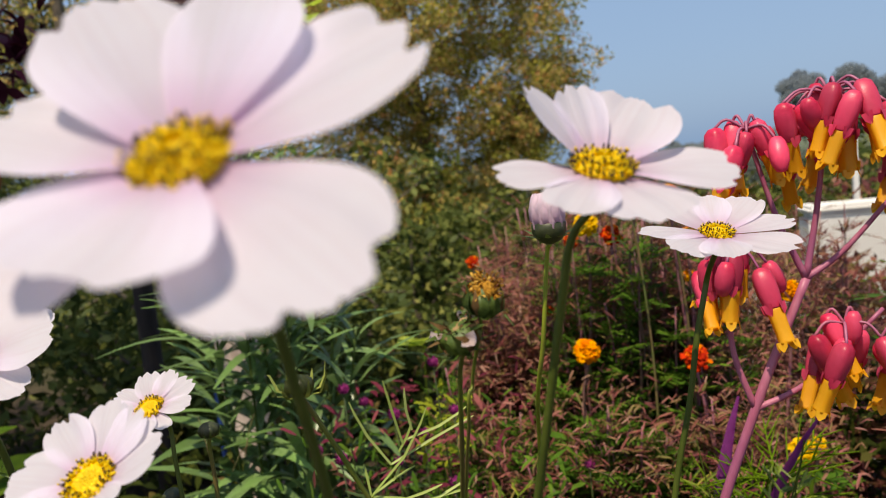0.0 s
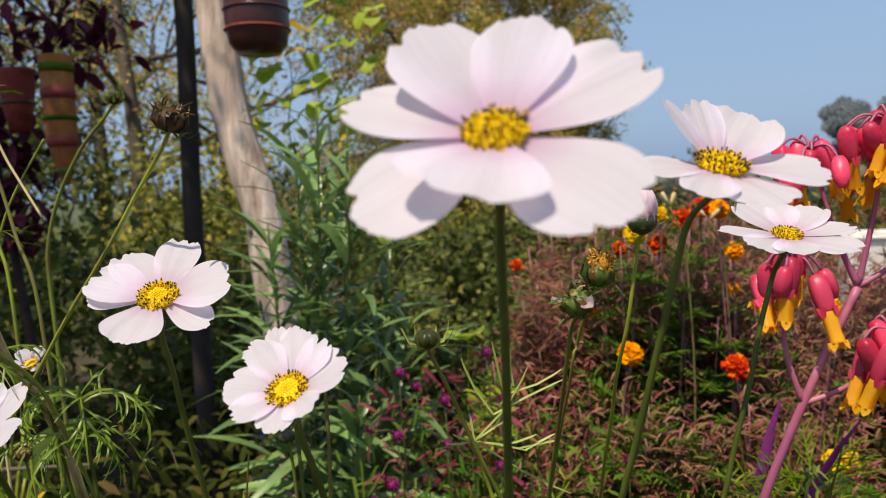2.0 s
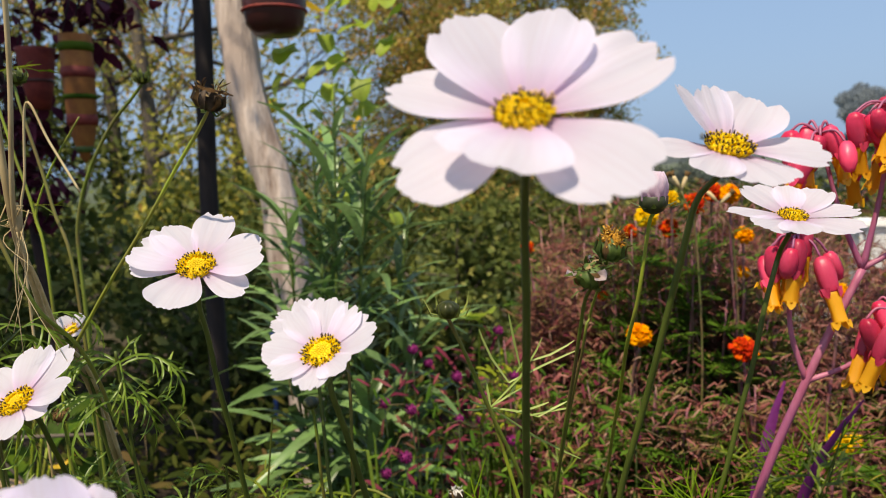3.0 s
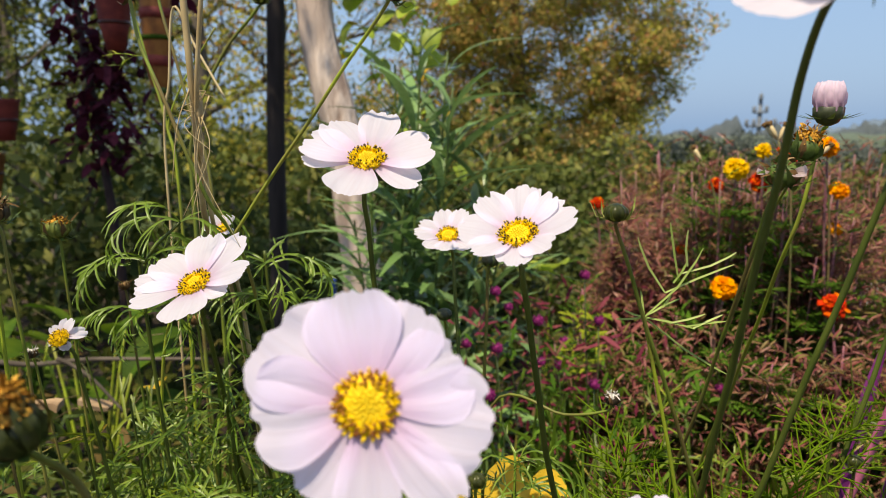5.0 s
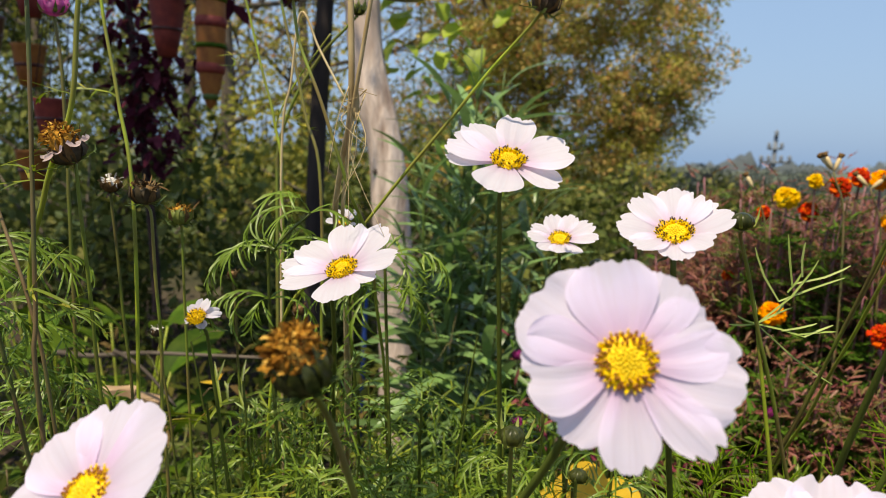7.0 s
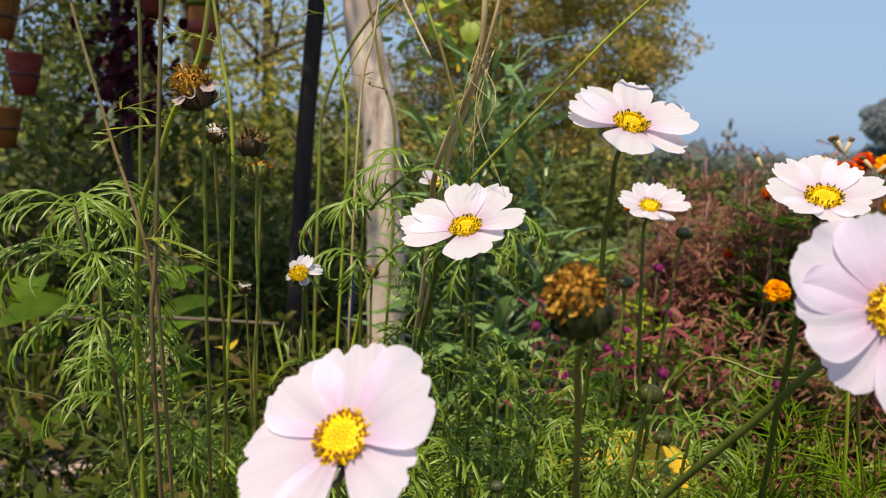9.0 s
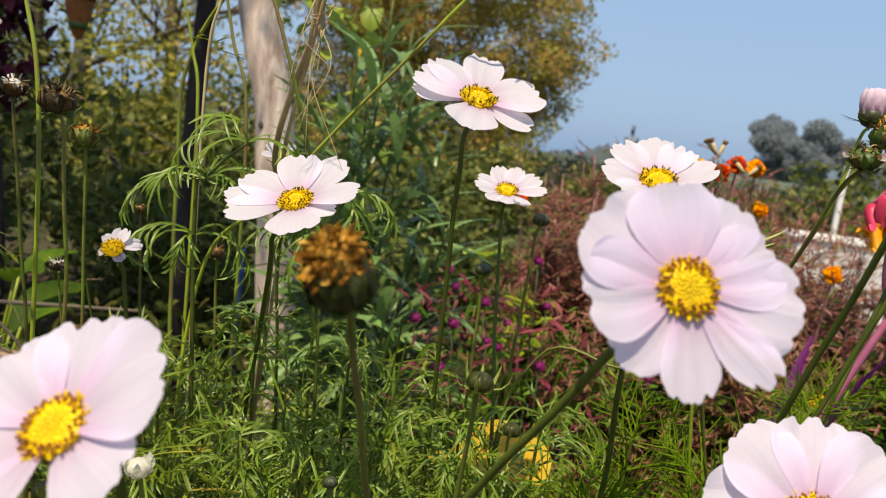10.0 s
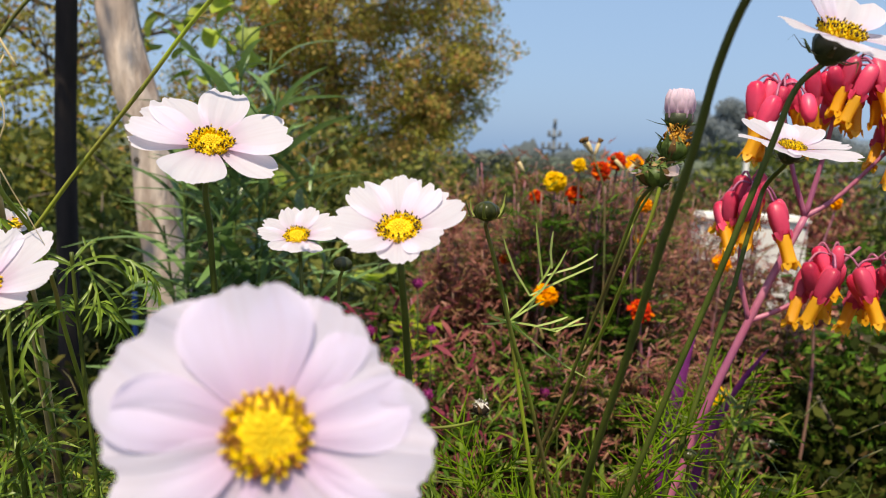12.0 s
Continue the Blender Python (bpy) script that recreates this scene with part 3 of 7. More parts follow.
# skylines whose haze lies in the material colour
far_ridge("backdrop", 260, -260, 420, lambda x: 3.5 + 11 * max(0, min(1, (x - 30) / 60)) * (1 if x < 170 else 0.8), 3.0, 1.5, M["haze_hill"], "far hills above the field, tinted blue-grey for haze", 2)
far_ridge("backdrop", 24, -30, 60, lambda x: 0.92, 0.34, 0.10, M["hedge"], "hedge line across the field, tinted grey-green for haze", 4)
far_ridge("backdrop", 95, -90, 140, lambda x: 2.4 + 1.5 * max(0.0, math.sin(x * 0.31)) ** 6 + 0.8 * max(0.0, math.sin(x * 1.3)) ** 8, 1.9, 0.30, M["haze_tree"], "line of distant trees, tinted grey-green for haze", 9)


def leaf_cloud(acc, centres, radii, count, size, seed, flat=0.8, narrow=0.5):
    """Small folded leaves scattered in uneven clumps."""
    rng = np.random.default_rng(seed)
    for c, r in zip(centres, radii):
        n = max(3, int(count * r * r))
        d = rng.normal(size=(n, 3))
        d /= np.linalg.norm(d, axis=1)[:, None]
        p = np.array(c) + d * (rng.random((n, 1)) ** 0.45) * r * np.array((1, 1, flat))
        a = rng.normal(size=(n, 3))
        a /= np.linalg.norm(a, axis=1)[:, None]
        b = np.cross(a, rng.normal(size=(n, 3)))
        b /= np.linalg.norm(b, axis=1)[:, None] + 1e-9
        s = size * rng.uniform(0.6, 1.4, (n, 1))
        k = np.cross(a, b) * s * 0.12
        q = np.stack([p - a * s, p + b * s * narrow + k, p + a * s, p - b * s * narrow + k], 1)
        o = len(acc.v)
        acc.v += [tuple(v) for v in q.reshape(-1, 3)]
        acc.uv += [(0.5, 0.5)] * (4 * n)
        acc.f += [(o + 4 * i, o + 4 * i + 1, o + 4 * i + 2, o + 4 * i + 3) for i in range(n)]


def branches(acc, at, heading, length, radius, depth, rng, tips, spread=0.7, rise=0.25):
    pts = [Vector(at)]
    d = Vector(heading).normalized()
    n = 5
    for i in range(n):
        d = (d + Vector((rng.uniform(-0.25, 0.25), rng.uniform(-0.25, 0.25), rng.uniform(-0.15, 0.15) + rise * 0.15))).normalized()
        pts.append(pts[-1] + d * length / n)
    acc.tube(pts, radius, radius * 0.5, 6 if depth > 1 else 4)
    tips.append(pts[-1])
    if depth > 0:
        for k in range(3 + (depth > 1)):
            p = pts[2 + k % 4] if k < 3 else pts[-1]
            nd = (d + Vector((rng.uniform(-1, 1), rng.uniform(-1, 1), rng.uniform(-0.5, 0.7))) * spread).normalized()
            branches(acc, p, nd, length * rng.uniform(0.5, 0.75), radius * 0.5, depth - 1, rng, tips, spread, rise)
    else:
        tips.append(pts[3])


def tree(at, height, spread, label, seed, leaf="far_leaf", size=0.055, count=230, crown_r=(0.32, 0.62), limbs=6, low=0.25, extra=()):
    rng = random.Random(seed)
    root = thing("tree", at, label, "tree", "background trees")
    trunk, tips = Acc(), []
    at = Vector(at)
    line = smooth_line([at, at + Vector((0.05, 0, height * 0.3)), at + Vector((-0.08, 0.05, height * 0.62)), at + Vector((0.1, 0, height * 0.9))], 4)
    trunk.tube(line, 0.020 * height, 0.006 * height, 9)
    for i in range(limbs):
        z = low + (0.95 - low) * (i + 0.5) / limbs
        p = line[min(len(line) - 1, int(z * len(line)))]
        a = i * 2.4 + rng.uniform(-0.5, 0.5)
        branches(trunk, p, (math.cos(a), math.sin(a), 0.35), spread * rng.uniform(0.5, 0.75), 0.007 * height, 2, rng, tips)
    under(root, "trunk", trunk, M["bark_tree"])
    crown = Acc()
    cs = [tuple(t) for t in tips] + [tuple(e) for e in extra]
    if leaf == "far_leaf":
        green = Acc()
        tufts = [Vector(c) + Vector((rng.gauss(0, 0.3), rng.gauss(0, 0.3), rng.gauss(-0.05, 0.22))) for c in cs for _ in range(3)]
        grid = np.array([tuple(c) for c in tufts])
        company = (np.linalg.norm(grid[:, None] - grid[None], axis=2) < 0.42).sum(1)
        tufts = [c for c, k in zip(tufts, company) if k > 3]
        radii = [rng.uniform(*crown_r) * 0.55 for _ in tufts]
        cut = [rng.random() < (0.7 if c.z < 1.1 else 0.22) for c in tufts]
        leaf_cloud(crown, [tuple(c) for c, g in zip(tufts, cut) if not g], [r for r, g in zip(radii, cut) if not g], count * 2.7, size * 0.76, seed)
        leaf_cloud(green, [tuple(c) for c, g in zip(tufts, cut) if g], [r for r, g in zip(radii, cut) if g], count * 2.7, size * 0.76, seed + 1)
        under(root, "crown", crown, M[leaf])
        under(root, "crown", green, M["olive_leaf"])
        return root
    leaf_cloud(crown, cs, [rng.uniform(*crown_r) for _ in cs], count, size, seed)
    under(root, "crown", crown, M[leaf])
    return root


rg = random.Random(5)
# drooping outline of the large tree against the sky
edge = []
for i in range(460):
    z = 0.25 + 4.2 * rg.random() ** 1.2
    reach = float(np.interp(z, (0.3, 1.0, 1.4, 1.8, 2.6, 3.4, 4.4), (-0.80, -0.80, -0.55, -0.25, -0.15, -0.45, -1.4)))
    edge.append((reach - 3.4 * rg.random() ** 1.15, 9.2 + rg.uniform(-0.9, 0.9), z))
tree((-2.2, 9.2, -0.02), 5.0, 2.3, "spreading autumn tree with olive, yellow and rust leaves", 11, size=0.034, count=860, crown_r=(0.20, 0.46), limbs=8, low=0.12, extra=edge)
tree((-5.4, 8.6, -0.02), 5.0, 2.7, "leafy autumn tree with sky showing between branches", 12, size=0.034, count=170, crown_r=(0.22, 0.5), limbs=9, low=0.10)
# sunlit otherwise; the darker leaf colour puts shade on this tree
tree((-9.0, 7.4, -0.02), 4.8, 3.0, "dense green tree, leaves coloured dark for part shade", 13, "shade_leaf", 0.042, 560, (0.3, 0.6), 9, 0.10)
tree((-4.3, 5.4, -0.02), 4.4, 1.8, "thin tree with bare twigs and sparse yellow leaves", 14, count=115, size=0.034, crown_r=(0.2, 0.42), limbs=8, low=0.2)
# shade on this crown is likewise in its leaf colour
tree((-7.2, 4.6, -0.02), 4.2, 2.2, "green tree shading the ground beneath, leaves coloured dark as shaded", 17, "shade_leaf", 0.034, 560, (0.22, 0.46), 9, 0.12)
tree((-6.4, 7.4, -0.02), 5.2, 2.6, "dense olive and yellow tree behind the pots", 18, "olive_leaf", 0.042, 135, (0.25, 0.5), 9, 0.10)
tree((14.6, 48.0, -0.51), 4.0, 3.0, "round tree far across the field, tinted for haze", 15, "haze_crown", 0.08, 1900, (0.45, 0.9), 8, 0.12)
tree((23.0, 52.0, -0.56), 2.6, 3.6, "round tree far across the field, tinted for haze", 16, "haze_crown", 0.08, 1900, (0.45, 0.9), 8, 0.12)


def unseen_shade_tree():
    """Unseen tree added to cast shade: its boughs reach over the rail and dapple the pots, the post's upper half and
    the undergrowth.
    """
    root = thing("tree", (-3.1, -0.9, -0.02), "unseen leafy tree added for shade, boughs over the pots", "tree", "background trees")
    rng = random.Random(91)
    wood, crown = Acc(), Acc()
    wood.tube(smooth_line([(-3.1, -0.9, -0.05), (-3.05, -0.85, 0.9), (-3.1, -0.8, 1.8), (-2.9, -0.6, 2.6)], 6), 0.10, 0.06, 10)
    cs = []
    for i in range(60):
        if i % 3 == 0:
            c = Vector((rng.uniform(-1.60, -1.20), rng.uniform(0.82, 1.7), 2.4 + rng.uniform(-0.1, 0.3)))
        else:
            c = Vector((rng.uniform(-2.9, -1.22), rng.uniform(-0.35, 1.7), 2.4 + rng.uniform(-0.1, 0.4)))
        if i % 5 == 0:
            c = Vector((rng.uniform(-1.6, -1.16), rng.uniform(0.25, 0.9), 2.4 + rng.uniform(-0.1, 0.3)))
        elif i % 5 == 1:
            c = Vector((rng.uniform(-1.50, -1.22), rng.uniform(0.70, 1.0), 2.4 + rng.uniform(-0.1, 0.2)))
        cs.append(tuple(c))
        if i % 2 == 0:
            wood.tube(smooth_line([(-2.9, -0.6, 2.55), Vector((-2.9, -0.6, 2.75)).lerp(c, 0.6) + Vector((0, 0, 0.15)), c], 4), 0.022, 0.005, 5)
    for c in ((-1.30, 0.58, 2.40), (-1.48, 0.64, 2.44), (-1.62, 0.52, 2.38), (-1.90, 0.60, 2.42), (-2.10, 0.66, 2.45), (-1.76, 0.72, 2.40), (-1.42, 0.45, 2.36)):
        cs.append(c)
        wood.tube(smooth_line([(-2.9, -0.6, 2.55), Vector((-2.9, -0.6, 2.75)).lerp(Vector(c), 0.6) + Vector((0, 0, 0.15)), c], 4), 0.022, 0.005, 5)
    under(root, "trunk", wood, M["bark_tree"])
    leaf_cloud(crown, cs, [rng.uniform(0.17, 0.30) for _ in cs], 1700, 0.034, 92)
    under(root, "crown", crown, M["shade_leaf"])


unseen_shade_tree()


def shrub(at, w, h, label, seed, leaf="shade_leaf", count=500, size=0.03, n=16, depth=None):
    rng = random.Random(seed)
    root = thing("shrub", at, label, "shrub", "shrubs")
    wood, crown = Acc(), Acc()
    at = Vector(at)
    cs = []
    for i in range(n):
        tip = at + Vector((rng.uniform(-w, w), rng.uniform(-1, 1) * (depth or w * 0.6), h * rng.uniform(0.25, 1.0)))
        wood.tube(smooth_line([at + Vector((rng.uniform(-0.1, 0.1) * w, 0, 0)), at.lerp(tip, 0.5) + Vector((0, 0, 0.1 * h)), tip], 3), 0.012 * h + 0.004, 0.003, 5)
        cs += [tuple(tip), tuple(at.lerp(tip, 0.65))]
    leaf_cloud(crown, cs, [rng.uniform(0.16, 0.34) * h for _ in cs], count / (h * h), size, seed)
    under(root, "branch_frame", wood, M["bark_tree"])
    under(root, "crown", crown, M[leaf])


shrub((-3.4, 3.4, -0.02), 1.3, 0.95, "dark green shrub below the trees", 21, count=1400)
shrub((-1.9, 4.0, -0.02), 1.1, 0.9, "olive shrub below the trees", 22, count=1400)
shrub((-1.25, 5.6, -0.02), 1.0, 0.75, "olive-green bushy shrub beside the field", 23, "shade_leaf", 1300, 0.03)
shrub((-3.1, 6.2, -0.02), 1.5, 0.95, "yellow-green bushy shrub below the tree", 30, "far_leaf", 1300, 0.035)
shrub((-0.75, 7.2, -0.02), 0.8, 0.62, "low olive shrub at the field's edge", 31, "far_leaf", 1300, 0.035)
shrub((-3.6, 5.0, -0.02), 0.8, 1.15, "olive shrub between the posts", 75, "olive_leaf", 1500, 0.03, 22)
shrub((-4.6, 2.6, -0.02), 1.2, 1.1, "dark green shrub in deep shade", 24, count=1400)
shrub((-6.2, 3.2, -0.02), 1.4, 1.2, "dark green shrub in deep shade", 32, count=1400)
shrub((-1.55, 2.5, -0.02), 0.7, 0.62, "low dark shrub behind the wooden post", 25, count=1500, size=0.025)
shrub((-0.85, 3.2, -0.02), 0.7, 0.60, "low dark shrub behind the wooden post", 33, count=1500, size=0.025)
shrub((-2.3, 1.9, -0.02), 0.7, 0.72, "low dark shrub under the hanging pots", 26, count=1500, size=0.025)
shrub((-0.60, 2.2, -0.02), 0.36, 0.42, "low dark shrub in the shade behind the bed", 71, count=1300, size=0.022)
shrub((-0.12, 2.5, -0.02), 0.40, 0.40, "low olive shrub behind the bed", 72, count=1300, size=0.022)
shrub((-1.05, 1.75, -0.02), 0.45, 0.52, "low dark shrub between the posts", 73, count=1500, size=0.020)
shrub((0.70, 1.12, -0.02), 0.12, 0.74, "leafy green marigold bush without flowers", 28, "mari_leaf", 2200, 0.011, 16)
# these dark leaves stand in for deep shade beside the stones
shrub((0.66, 1.02, -0.02), 0.16, 0.46, "low shrub beside the pale stones, coloured dark for shade", 27, "under_leaf", 2300, 0.012, 26)
shrub((0.74, 1.32, -0.02), 0.26, 0.36, "low shrub beside the pale stones, coloured dark for shade", 39, "under_leaf", 1900, 0.014, 26)
shrub((0.52, 0.92, -0.02), 0.13, 0.33, "low shrub beside the pale stones, coloured dark for shade", 40, "under_leaf", 2300, 0.011, 20)
shrub((1.05, 1.75, -0.02), 0.30, 0.34, "low shrub beside the pale stones, coloured dark for shade", 41, "under_leaf", 1500, 0.016, 24)
shrub((0.80, 1.95, -0.02), 0.16, 0.36, "dry dusky shrub among the pale stones", 42, "dusky", 1400, 0.016, 18)
shrub((0.88, 2.45, -0.02), 0.20, 0.40, "dry dusky shrub at the foot of the white wall", 36, "dusky", 1400, 0.018, 18)
shrub((1.9, 3.6, -0.02), 0.9, 0.70, "dry grey-green shrub by the white wall", 29, count=1300, size=0.026, n=24)
shrub((0.75, 4.6, -0.02), 0.8, 0.62, "grey-green shrub at the field's edge", 35, count=1300, size=0.026, n=22)
shrub((1.30, 3.3, -0.02), 0.35, 0.68, "dry dusky bush behind the white wall", 37, "dusky", 1500, 0.018, 22)
shrub((2.7, 3.2, -0.02), 0.8, 0.72, "dark green bush beyond the white wall", 38, count=1500, size=0.026, n=24)


for i, (x, y, w, hh) in enumerate(((0.75, 5.6, 0.55, 0.60), (1.7, 5.2, 0.8, 0.92), (2.9, 5.6, 0.9, 0.94), (4.2, 5.4, 0.9, 0.94), (-0.35, 6.2, 0.6, 0.60), (0.35, 9.0, 0.9, 0.66), (1.9, 9.5, 1.1, 0.70))):
    shrub((x, y, -0.02), w, hh, "grey-green bush at the edge of the field", 60 + i, "shade_leaf", 1100, 0.03)
# hedgerow leaves carry a painted haze tint
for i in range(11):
    shrub((-0.2 + 0.85 * i, 8.6 + 0.9 * math.sin(i * 2.1), -0.02), 0.75, 0.70 + 0.05 * math.sin(i * 1.7), "hedgerow bush across the field, tinted grey-green for haze", 400 + i, "hedge_leaf", 2600, 0.024, 22)


def utility_pole():
    root = thing("utility_pole", (2.62, 30, -0.28), "weathered utility pole with crossarm and insulators, tinted grey for haze", "utility pole")
    under(root, "post", Acc().tube([(2.62, 30, -0.35), (2.62, 30, 2.1)], 0.11, 0.075, 8), M["pole_grey"])
    under(root, "crossarm", Acc().tube([(2.12, 29.9, 1.07), (3.20, 29.9, 1.11)], 0.075, 0.075, 4), M["pole_grey"])
    under(root, "crossarm", Acc().tube([(2.36, 29.9, 1.60), (2.88, 29.9, 1.62)], 0.05, 0.05, 4), M["pole_grey"])
    for x, z in ((2.16, 1.22), (2.42, 1.23), (2.86, 1.24), (3.16, 1.25), (2.40, 1.72), (2.84, 1.73), (2.62, 2.2)):
        under(root, "insulator", Acc().revolve([(0.04, -0.12), (0.095, -0.08), (0.055, -0.02), (0.085, 0.04), (0.04, 0.12), (0.0, 0.14)], (x, 29.9, z), sides=8), M["pole_grey"])


utility_pole()


def plaster_block():
    """A low white garden wall end with a worn coping."""
    root = thing("garden_wall", (0.98, 2.75, -0.02), "short low white limewashed garden wall", "wall")
    bm = bmesh.new()
    bmesh.ops.create_cube(bm, size=1, matrix=Matrix.Translation((0.97, 2.75, 0.25)) @ Matrix.Diagonal((0.40, 0.16, 0.58, 1)))
    bmesh.ops.bevel(bm, geom=bm.edges[:], offset=0.018, segments=2, affect="EDGES")
    a = Acc().put([v.co.copy() for v in bm.verts], [[v.index for v in f.verts] for f in bm.faces])
    bm.free()
    under(root, "wall_body", a, M["white_wall"], smooth=False)
    bm = bmesh.new()
    bmesh.ops.create_cube(bm, size=1, matrix=Matrix.Translation((0.97, 2.75, 0.555)) @ Matrix.Diagonal((0.412, 0.172, 0.03, 1)))
    bmesh.ops.bevel(bm, geom=bm.edges[:], offset=0.012, segments=2, affect="EDGES")
    a = Acc().put([v.co.copy() for v in bm.verts], [[v.index for v in f.verts] for f in bm.faces])
    bm.free()
    under(root, "coping", a, M["white_wall"], smooth=False)
    post = thing("fence_post", (1.06, 3.1, -0.02), "pale weathered concrete fence post", "post")
    under(post, "shaft", Acc().tube([(1.06, 3.1, -0.05), (1.06, 3.1, 0.5), (1.06, 3.1, 0.85)], 0.015, 0.013, 4), M["white_wall"], smooth=False)


plaster_block()


def stone_mesh(seed, mat="stone"):
    rng = random.Random(seed)
    bm = bmesh.new()
    bmesh.ops.create_icosphere(bm, subdivisions=2, radius=1)
    for v in bm.verts:
        k = 1 + 0.28 * noise.noise(v.co * 1.3 + Vector((seed * 7, 0, 0))) + 0.10 * noise.noise(v.co * 3.1)
        v.co = v.co * k
        v.co.z *= 0.62
    me = bpy.data.meshes.new("stone")
    bm.to_mesh(me)
    bm.free()
    me.materials.append(M[mat])
    me.polygons.foreach_set("use_smooth", [True] * len(me.polygons))
    return me


STONES = [stone_mesh(i) for i in range(4)]
rs = random.Random(41)
for i in range(230):
    y = rs.uniform(1.45, 4.0)
    s = rs.uniform(0.012, 0.030) * (0.55 + 0.45 * y)
    ob = new("garden_stone", STONES[i % 4])
    ob.matrix_basis = pose(0.16 + rs.uniform(0.13, 0.42) * (0.55 + 0.62 * y) + rs.uniform(-0.1, 0.1), y, s * 0.35, rs.uniform(-15, 15), rs.uniform(-15, 15), rs.uniform(0, 360)) @ Matrix.Diagonal((s * rs.uniform(0.9, 1.8), s, s * rs.uniform(0.6, 1.0), 1))
    tagged(ob, "pale sunlit stone lying on the soil", "stone", "pale garden stones")


RUBBLE = [stone_mesh(20 + i, "pink_stone") for i in range(3)]
rr = random.Random(43)
for i in range(16):
    s = rr.uniform(0.018, 0.042)
    ob = new("rubble_stone", RUBBLE[i % 3])
    ob.matrix_basis = pose(rr.uniform(-1.34, -1.06), rr.uniform(0.80, 0.94), s * 0.35, rr.uniform(-20, 20), rr.uniform(-20, 20), rr.uniform(0, 360)) @ Matrix.Diagonal((s * rr.uniform(0.9, 1.5), s, s * 0.8, 1))
    tagged(ob, "small pinkish rubble stone lying on the soil", "stone", "pinkish rubble stones")


# ---- posts and hanging pots ----
def wood_post():
    root = thing("wooden_post", (-0.715, 1.39, -0.02), "pale weathered crooked wooden post with knots", "post")
    axis = smooth_line([(-0.715, 1.39, -0.05), (-0.732, 1.39, 0.25), (-0.744, 1.39, 0.46), (-0.763, 1.39, 0.60), (-0.779, 1.39, 0.73), (-0.808, 1.39, 0.86), (-0.840, 1.39, 0.98), (-0.854, 1.39, 1.09), (-0.862, 1.39, 1.22), (-0.872, 1.39, 1.75)], 8)
    a = Acc()
    sides = 28
    verts, faces = [], []
    for i, p in enumerate(axis):
        r0 = 0.044 - 0.004 * min(1, max(0, (p.z - 0.95) / 0.15))
        for k in range(sides):
            an = 2 * math.pi * k / sides
            d = Vector((math.cos(an), math.sin(an), 0))
            r = r0 * (1 + 0.18 * noise.noise(Vector((d.x * 1.5, d.y * 1.5, p.z * 6))) + 0.12 * noise.noise(Vector((d.x * 5, d.y * 5, p.z * 2.5))) + 0.06 * noise.noise(Vector((d.x * 9, d.y * 9, p.z * 14))))
            verts.append(p + d * r)
    for i in range(len(axis) - 1):
        for k in range(sides):
            b, c = i * sides + k, i * sides + (k + 1) % sides
            faces.append((b, c, c + sides, b + sides))
    a.put(verts, faces)
    under(root, "shaft", a, M["bark"])
    for p, s in (((-0.858, 1.352, 1.00), 0.010), ((-0.79, 1.349, 0.72), 0.006)):
        under(root, "knot", Acc().revolve([(s * 1.2, -s * 0.5), (s, 0.1 * s), (s * 0.6, s * 0.3), (0, 0)], p, (0, -1, 0.1), 10, 0.25), M["bark_tree"])
    dark = thing("dark_post", (-1.010, 1.45, -0.02), "slim dark weathered wooden post", "post")
    under(dark, "shaft", Acc().tube(smooth_line([(-1.015, 1.45, -0.05), (-1.008, 1.45, 0.4), (-1.003, 1.45, 0.76), (-0.992, 1.45, 1.02), (-0.984, 1.45, 1.26), (-0.98, 1.45, 1.75)], 5), 0.024, 0.021, 10), M["bark_dark"])
    wire = thing("top_rail", (-0.93, 1.42, 1.74), "dark wooden rail on the posts that carries hanging pots", "rail")
    under(wire, "rail", Acc().tube(smooth_line([(-2.9, 1.36, 1.70), (-1.6, 1.40, 1.75), (-0.4, 1.42, 1.73)], 5), 0.024, 0.020, 8), M["bark_dark"])


wood_post()


def blue_stake():
    root = thing("garden_stake", (-0.86, 1.46, -0.02), "short blue painted garden stake behind the post", "stake")
    under(root, "rod", Acc().tube([(-0.86, 1.46, -0.03), (-0.859, 1.46, 0.2), (-0.857, 1.46, 0.405), (-0.857, 1.46, 0.415)], 0.006, 0.006, 10), M["blue_paint"])


blue_stake()


def hanging_pot(name, at, profile, mat, label, bands=(), rope_top=1.73, sides=20):
    """at: the pot's lowest point. It hangs from the rail by three cords."""
    root = thing(name, at, label, "hanging pot", "hanging pots")
    under(root, "pot", Acc().revolve(profile, at, sides=sides, wobble=0.02), M[mat])
    top_r, top_h = max(profile, key=lambda q: q[1])
    for r, h, w, m in bands:
        under(root, "band", Acc().revolve([(r + 0.001, h), (r + 0.0035, h + w * 0.5), (r + 0.001, h + w)], at, sides=sides), M[m])
    for k in range(3):
        a = k * 2.094 + 0.4
        p = Vector(at) + Vector((math.cos(a) * top_r * 0.95, math.sin(a) * top_r * 0.95, top_h))
        under(root, "cord", Acc().tube([p, (at[0], 1.40, rope_top)], 0.0012, 0.0012, 4), M["bark_dark"])
    return root


